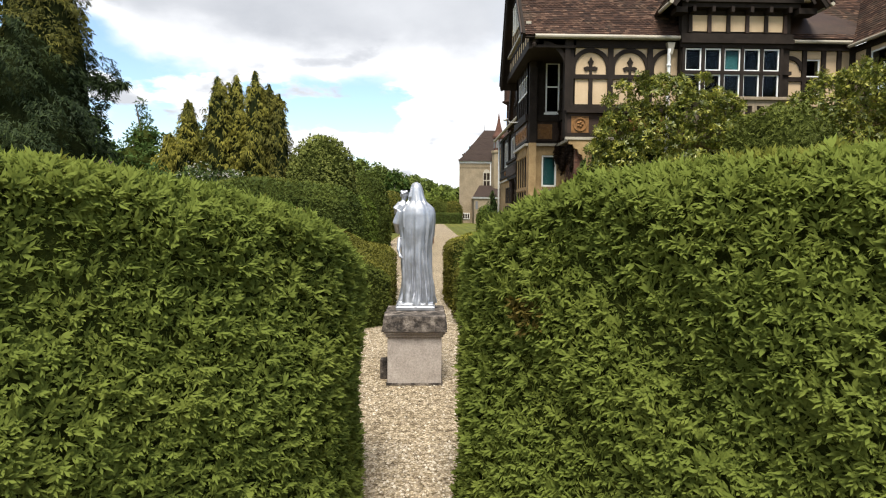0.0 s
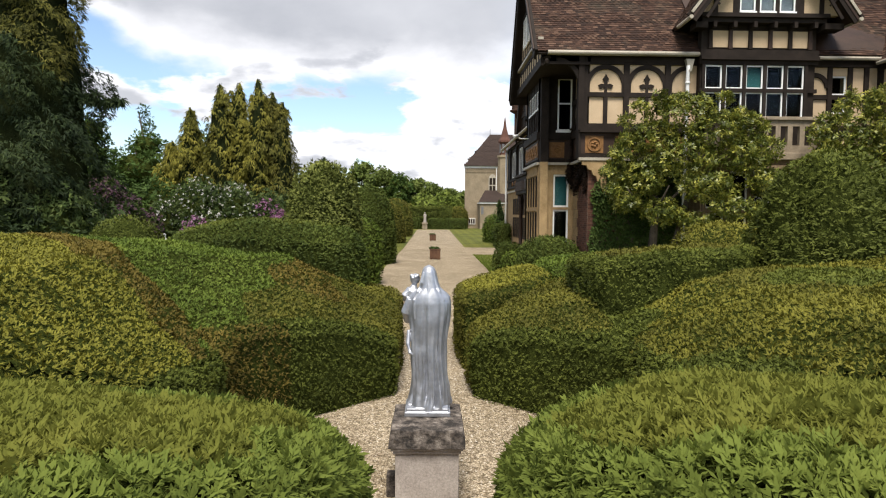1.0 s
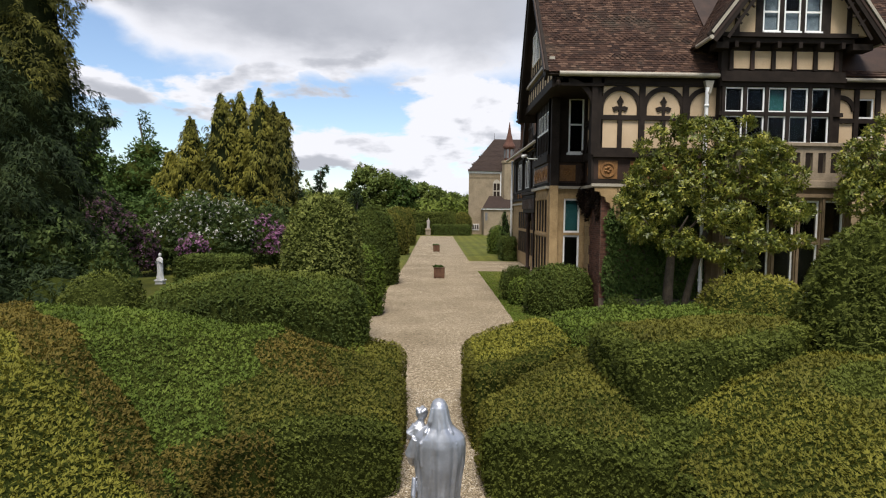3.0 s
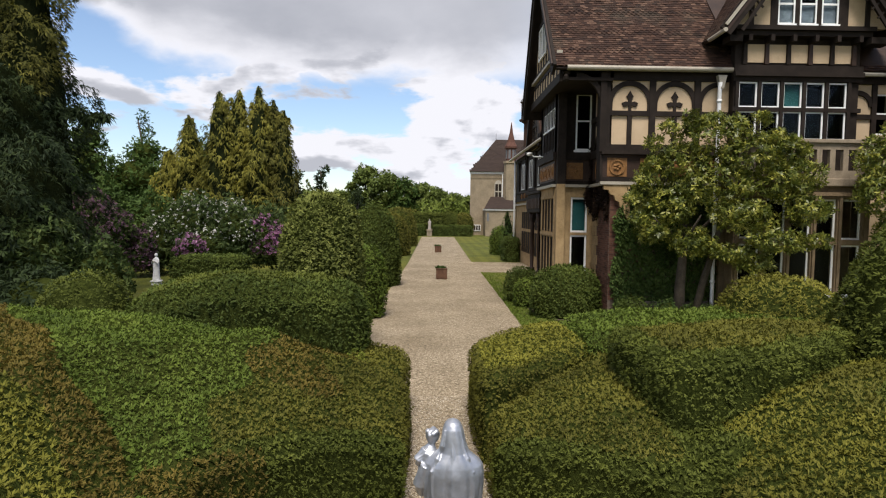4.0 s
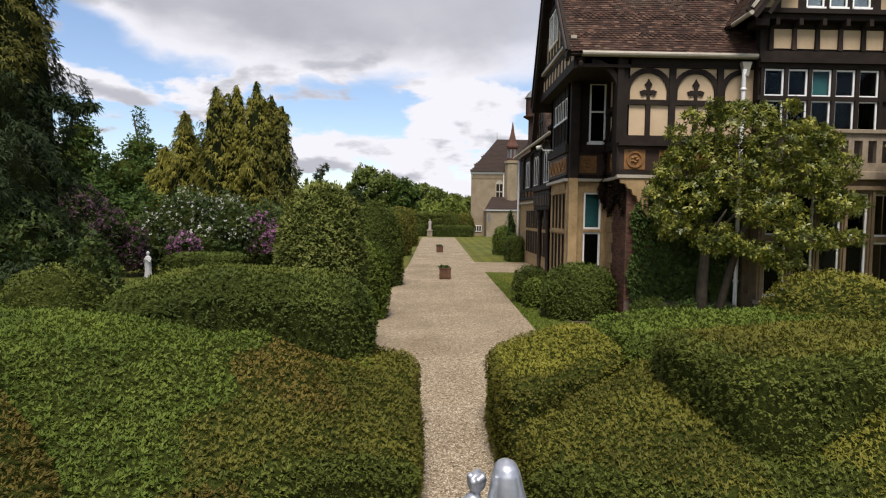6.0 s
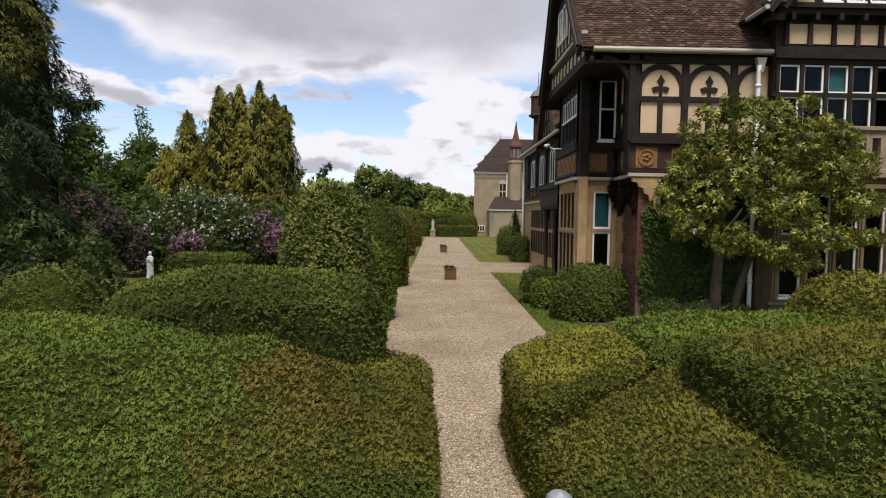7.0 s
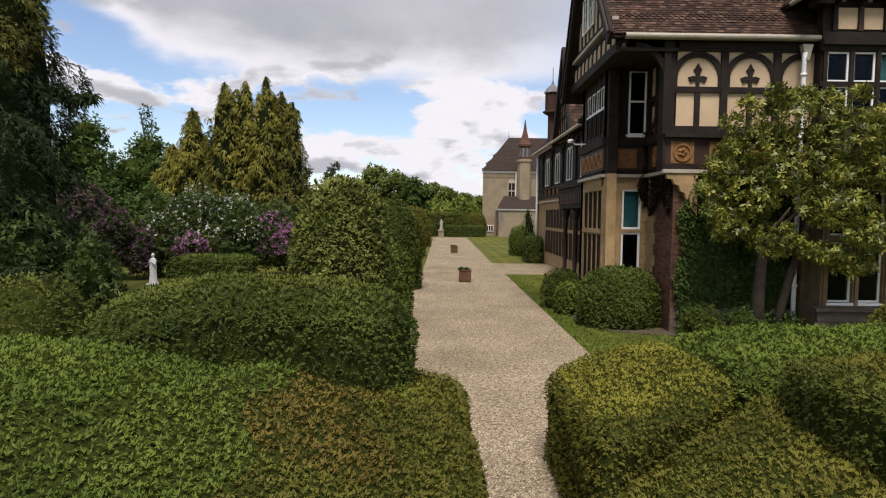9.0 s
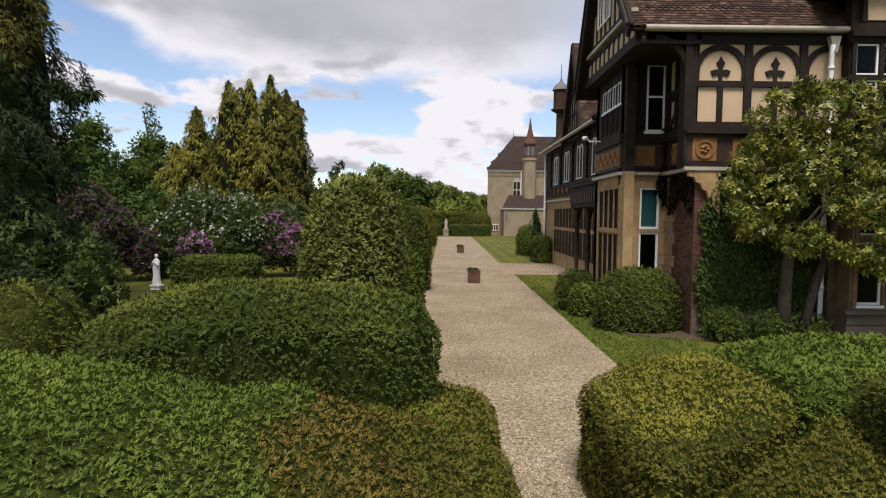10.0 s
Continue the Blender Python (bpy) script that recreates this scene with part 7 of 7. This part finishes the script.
for a, r in zip(np.linspace(-0.5, 3.9, 17), np.random.default_rng(77).uniform(0.9, 1.18, 17)):     # sprays that break the outline
    MAG.append((8.75 + 2.5 * r * math.cos(a), 21.15, 4.6 + 2.0 * r * math.sin(a), 0.32, 0.3, 0.26))
mag = bush("magnolia_tree", "glossy-leaved magnolia trained against the house", MAG, MAGNOLIA, 8800, 0.15, 240, "tree", ROSETTE, trunk=(7.75, 21.8, 4.6, 0.16, 5, 1.3), core=False, spread=0.5)
part("second_stem", tube(bmesh.new(), [(8.15, 21.75, 0), (8.45, 21.6, 1.6), (8.8, 21.4, 3.2), (9.3, 21.2, 4.8)], [0.14, 0.11, 0.09, 0.04], 8), BARK, mag, smooth=True)
MAG2 = [(13.1, 20.4, 5.3, 0.8, 0.6, 0.8), (13.0, 20.3, 4.3, 0.8, 0.6, 0.7), (14.0, 20.6, 5.6, 1.0, 0.8, 1.3), (15.0, 20.0, 6.0, 1.2, 0.9, 1.2), (16.0, 19.4, 5.6, 1.2, 0.9, 1.3), (14.6, 20.0, 4.2, 1.3, 0.9, 1.0), (15.8, 19.2, 3.9, 1.3, 0.9, 1.1), (13.9, 20.3, 3.2, 0.9, 0.7, 0.8)]
bush("magnolia_tree", "second glossy-leaved magnolia beside the bay window", MAG2, MAGNOLIA, 7000, 0.155, 241, "tree", ROSETTE, trunk=(14.9, 20.3, 4.6, 0.16, 5, 1.2), core=False, spread=0.5)


def climber(name, label, F, u0, u1, z0, z1, mat, n, size, seed, shape=None, depth=0.12, stem=0.03):
    """Leaves that hug a wall."""
    rng = np.random.default_rng(seed)
    u, z = rng.uniform(u0, u1, n), rng.uniform(z0, z1, n)
    if shape is not None:
        k = shape(u, z)
        u, z = u[k], z[k]
    o = 0.03 + depth * rng.uniform(0, 1, len(u)) * (0.6 + 0.4 * np.sin(4 * u) * np.sin(3 * z))
    base, du, do = np.array(F.o), np.array(F.u), np.array(F.out)
    p = base + du * u[:, None] + do * o[:, None] + np.array((0, 0, 1)) * z[:, None]
    ob = thing(name, label, "climber")
    sheet("foliage", leaves(rng, p, np.tile(do + np.array((0, 0, 0.35)), (len(p), 1)), size, BROAD, 0.75, 0.6), 4, mat, ob)
    for i in range(4):
        uu = u0 + (u1 - u0) * (i + 0.5) / 4
        pts = [F.p(uu + 0.1 * math.sin(3 * t * (z1 - z0) + i), max(0.0, z0) + t * (z1 - max(0.0, z0)) * 0.9, 0.03) for t in np.linspace(0, 1, 7)]
        part("stem", tube(bmesh.new(), pts, [stem * (1 - 0.1 * j) for j in range(7)], 6), BARK, ob)
    return ob


climber("ivy", "dense dark green ivy covering the brick wall", FRONT, 5.72, 9.6, 0.0, 4.7, IVY, 8200, 0.13, 250, lambda u, z: u > 5.82 + 0.1 * np.sin(3 * z) + 0.3 * np.clip((z - 3.3) / 0.8, 0, 1))
climber("brown_creeper", "withered brown creeper climbing the inner corner", NOTCH_S, 5.3, 5.75, 3.7, 6.1, CREEPER, 2200, 0.085, 251, lambda u, z: np.abs(u - 5.56 - 0.05 * np.sin(4 * z)) < 0.05 + 0.13 * np.exp(-((z - 4.35) / 0.5) ** 2), 0.2, 0.009)
climber("brown_creeper", "withered brown creeper hanging behind the stone bracket", PIER_W, -24.4, -22.75, 3.3, 4.6, CREEPER, 2600, 0.085, 254, lambda u, z: z > 3.75 + 0.25 * np.sin(5 * u) + 0.1 * np.sin(13 * u), 0.2, 0.009)

bush("variegated_sprig", "pale variegated sprig growing at the foot of a hedge", [(-1.42, 11.95, 1.28, 0.16, 0.1, 0.14), (-1.3, 11.98, 1.12, 0.12, 0.1, 0.1)], VARIEG, 140, 0.05, 252, core=False, spread=0.7)

# ---- chapel at the far end ----
chapel = thing("chapel", "pale stone chapel with steep brown tiled roof", "chapel")
C0 = [(6.7, 117.0), (6.2, 112.0), (5.75, 108.2), (24, 108.2), (24, 126), (7.7, 126)]


def ring(pts, z0, z1, grow=0.0):
    c = Vector((14, 116))
    q = [Vector(p) + (Vector(p) - c).normalized() * grow for p in pts]
    return hull(bmesh.new(), [(p.x, p.y, z0) for p in q], (0, 0, z1 - z0))


part("chapel_wall", ring(C0, 0, 10.6), FAR_STONE, chapel)
part("plinth", ring(C0, 0, 2.0, 0.18), FAR_STONE, chapel)
part("cornice", ring(C0, 10.6, 10.95, 0.16), MARBLE, chapel, "white stone cornice")
S = Face((0, 108.2), (1, 0))
for i in range(33):
    part("corbel", S.box(bmesh.new(), 5.85 + 0.4 * i, 6.05 + 0.4 * i, 9.9, 10.6, -0.05, 0.14), FAR_STONE, chapel)
b = bmesh.new()
lo = [b.verts.new((p.x, p.y, 10.95)) for p in [Vector(q) + (Vector(q) - Vector((14, 116))).normalized() * 0.28 for q in C0]]
r0, r1 = b.verts.new((10.9, 117, 17.6)), b.verts.new((24, 117, 17.6))
for f in ((lo[0], lo[1], r0), (lo[1], lo[2], r0), (lo[2], lo[3], r1, r0), (lo[3], lo[4], r1), (lo[4], lo[5], r0, r1), (lo[5], lo[0], r0), tuple(lo)):
    b.faces.new(f)
bmesh.ops.recalc_face_normals(b, faces=b.faces[:])
part("chapel_roof", b, FAR_ROOF, chapel, "steep brown tiled roof")
tiles("roof_tiles", (5.55, 107.8, 10.97), (24, 107.75, 10.97), (0, 9.2, 6.63), 11.2, (lambda u, s: u > 0.05 + 0.53 * s), 0.45, 0.7, seed=12, parent=chapel, mat=FAR_ROOF)
part("finial", tube(bmesh.new(), [(10.9, 117, 17.5), (10.9, 117, 18.7)], [0.06, 0.03], 6), LEAD, chapel)


def lancet(F, uc, z0, z1, w):
    b = bmesh.new()
    F.slab(b, [(uc - w, z0), (uc + w, z0), (uc + w, z1 - w), (uc + w * 0.6, z1 - w * 0.3), (uc, z1), (uc - w * 0.6, z1 - w * 0.3), (uc - w, z1 - w)], 0.0, 0.12)
    fr = part("lancet_window", b, GUTTER, chapel, "pale traceried window surround")
    for s in (-1, 1):
        for a, c in ((z0 + 0.15, z0 + (z1 - z0) * 0.38), (z0 + (z1 - z0) * 0.44, z1 - w * 1.1)):
            p = part("pane", F.box(bmesh.new(), uc + s * w * 0.45 - w * 0.36, uc + s * w * 0.45 + w * 0.36, a, c, 0.12, 0.135), LEADED, fr, "dark leaded glass")


lancet(S, 10.6, 6.2, 9.6, 0.65)
part("downpipe", tube(bmesh.new(), [(11.3, 108.05, 10.7), (11.3, 108.05, 6.0)], [0.1, 0.1], 6), MARBLE, chapel, "white downpipe")
bw = part("basement_window", S.box(bmesh.new(), 6.35, 7.65, 0.72, 1.82, 0.02, 0.24), MARBLE, chapel, "pale stone window surround")
for i in range(3):
    part("pane", S.box(bmesh.new(), 6.45 + 0.4 * i, 6.75 + 0.4 * i, 0.85, 1.7, 0.24, 0.26), LEADED, bw, "dark leaded glass")
# vestry and stair turret
part("vestry_wall", box(bmesh.new(), 8.1, 20, 103.5, 108.3, 0, 4.3), FAR_STONE, chapel)
part("vestry_cornice", box(bmesh.new(), 7.95, 20, 103.3, 108.3, 4.3, 4.55), MARBLE, chapel)
part("vestry_roof", hull(bmesh.new(), [(7.8, 103.2, 4.55), (20, 103.2, 4.55), (20, 107.9, 6.7), (9.3, 107.9, 6.7)], (0, 0.3, -0.02)), FAR_ROOF, chapel)
part("vestry_window", Face((0, 103.5), (1, 0)).box(bmesh.new(), 8.3, 8.7, 2.5, 3.8, 0, 0.05), LEAD, chapel)
tw = part("stair_turret", lathe(bmesh.new(), [(1.15, 0), (1.15, 12.3), (1.3, 12.4), (1.3, 12.8), (0.9, 12.85)], 8, 12.6, 107.6), FAR_STONE, chapel)
part("lantern", lathe(bmesh.new(), [(0.85, 12.85), (0.85, 14.9), (1.1, 15.0), (1.1, 15.3)], 8, 12.6, 107.6), COPPER, tw, "red tiled lantern")
part("spire", lathe(bmesh.new(), [(1.1, 15.3), (0.7, 16.0), (0.3, 17.6), (0.05, 19.4)], 8, 12.6, 107.6), COPPER, tw, "slender red spire")
for k in range(8):
    a = 2 * math.pi * (k + 0.5) / 8
    F = Face((12.6 + 0.80 * math.cos(a), 107.6 + 0.80 * math.sin(a)), (-math.sin(a), math.cos(a)))
    part("louvre", F.box(bmesh.new(), -0.2, 0.2, 13.2, 14.7, -0.1, 0.06), LEAD, tw)

# ---- end of the forecourt ----
for x0, x1, z in ((-6.0, -2.1, 1.65), (-0.46, 5.7, 1.65)):
    clipped_hedge("end_hedge", "dark clipped hedge closing the forecourt", [(x0, 100.5), (x1, 100.5), (x1, 102.2), (x0, 102.2)], lambda x, y: 1.7 + 0 * x, 0.3, [(BOX_DARK, None, "dark green sprigs")], 150, 0.15, 260)
clipped_hedge("end_hedge", "tall olive-brown clipped hedge behind the statue", [(-7.0, 103.0), (1.2, 103.0), (1.2, 104.5), (-7.0, 104.5)], lambda x, y: 3.65 + 0 * x, 0.4, [(YEW, None, "olive-brown sprigs")], 90, 0.2, 261)
for i, (x, y, r, h) in enumerate(((2.2, 104.6, 1.7, 3.9), (4.4, 104.9, 1.7, 3.7))):
    dome("end_dome", "rounded clipped evergreen behind the end hedge", (x, y), beehive(r, h, 0.5), YEW_OLIVE if i else YEW, 100, 0.19, 262 + i, group="domes behind the end hedge")
pedestal("stone_pedestal", "tall grey stone pedestal at the end of the forecourt", (-1.15, 99.6, 0.01), 0.8, 1.12, GREY_STONE, GREY_STONE, 0.95)
robed_figure("garden_statue", (-1.15, 99.6, 1.12), 1.65, PEDESTAL, "pale stone statue on a pedestal", "statue", child=False, bare_head=True)
pedestal("stone_pedestal", "low pale pedestal among the shrubs", (-13.4, 31.3, 0.01), 0.36, 0.22, MARBLE, MARBLE, 0.44)
robed_figure("garden_statue", (-13.4, 31.3, 0.23), 1.3, MARBLE, "small white statue standing among shrubs", "statue", child=False, turn=160, bare_head=True, slim=0.85)


def planter(at, seed):
    ob = thing("steel_planter", "square rusty steel planter with low greenery", "planter", "planters on the forecourt", at=(*at, 0.012))
    b = bmesh.new()
    for x0, x1, y0, y1 in ((-0.3, 0.3, -0.3, -0.27), (-0.3, 0.3, 0.27, 0.3), (-0.3, -0.27, -0.27, 0.27), (0.27, 0.3, -0.27, 0.27)):
        box(b, x0, x1, y0, y1, 0.04, 0.58)
    part("box", b, RUST, ob)
    part("rim", box(bmesh.new(), -0.32, 0.32, -0.32, 0.32, 0.55, 0.6, 0.008), RUST, ob)
    part("soil", box(bmesh.new(), -0.27, 0.27, -0.27, 0.27, 0.4, 0.606), SOIL, ob)
    for x, y in ((-0.22, -0.22), (0.22, -0.22), (-0.22, 0.22), (0.22, 0.22)):
        part("foot", box(bmesh.new(), x - 0.05, x + 0.05, y - 0.05, y + 0.05, 0, 0.04), RUST, ob)
    rng = np.random.default_rng(seed)
    p = np.column_stack((rng.uniform(-0.24, 0.24, (90, 2)), np.full(90, 0.62)))
    p[:, 0] -= 0.06
    sheet("plant", leaves(rng, p, np.tile((0, 0, 1.0), (90, 1)), 0.16, BROAD, 0.5, 0.3, 0.6), 4, TREE_GREEN, ob)
    return ob


planter((0.2, 35.6), 270)
planter((0.1, 58.9), 271)
# leafy shoot in the seam of the hedges
bush("leafy_shoot", "pale green leafy shoot growing out of the hedge", [(-1.85, 11.55, 1.25, 0.22, 0.15, 0.22)], VARIEG, 120, 0.07, 272, "shoot", core=False)
# security camera on the house corner
cctv = thing("security_camera", "white security camera on a bracket", "camera", at=(3.75, 27.6, 6.1))
part("body", tube(bmesh.new(), [(0, 0, 0), (-0.18, -0.32, -0.05)], [0.07, 0.07], 8), PAINT, cctv, smooth=True)
part("arm", tube(bmesh.new(), [(0.5, 0.0, -0.12), (0.1, 0.0, -0.12), (0, 0, 0)], [0.03, 0.03, 0.03], 6), PAINT, cctv)
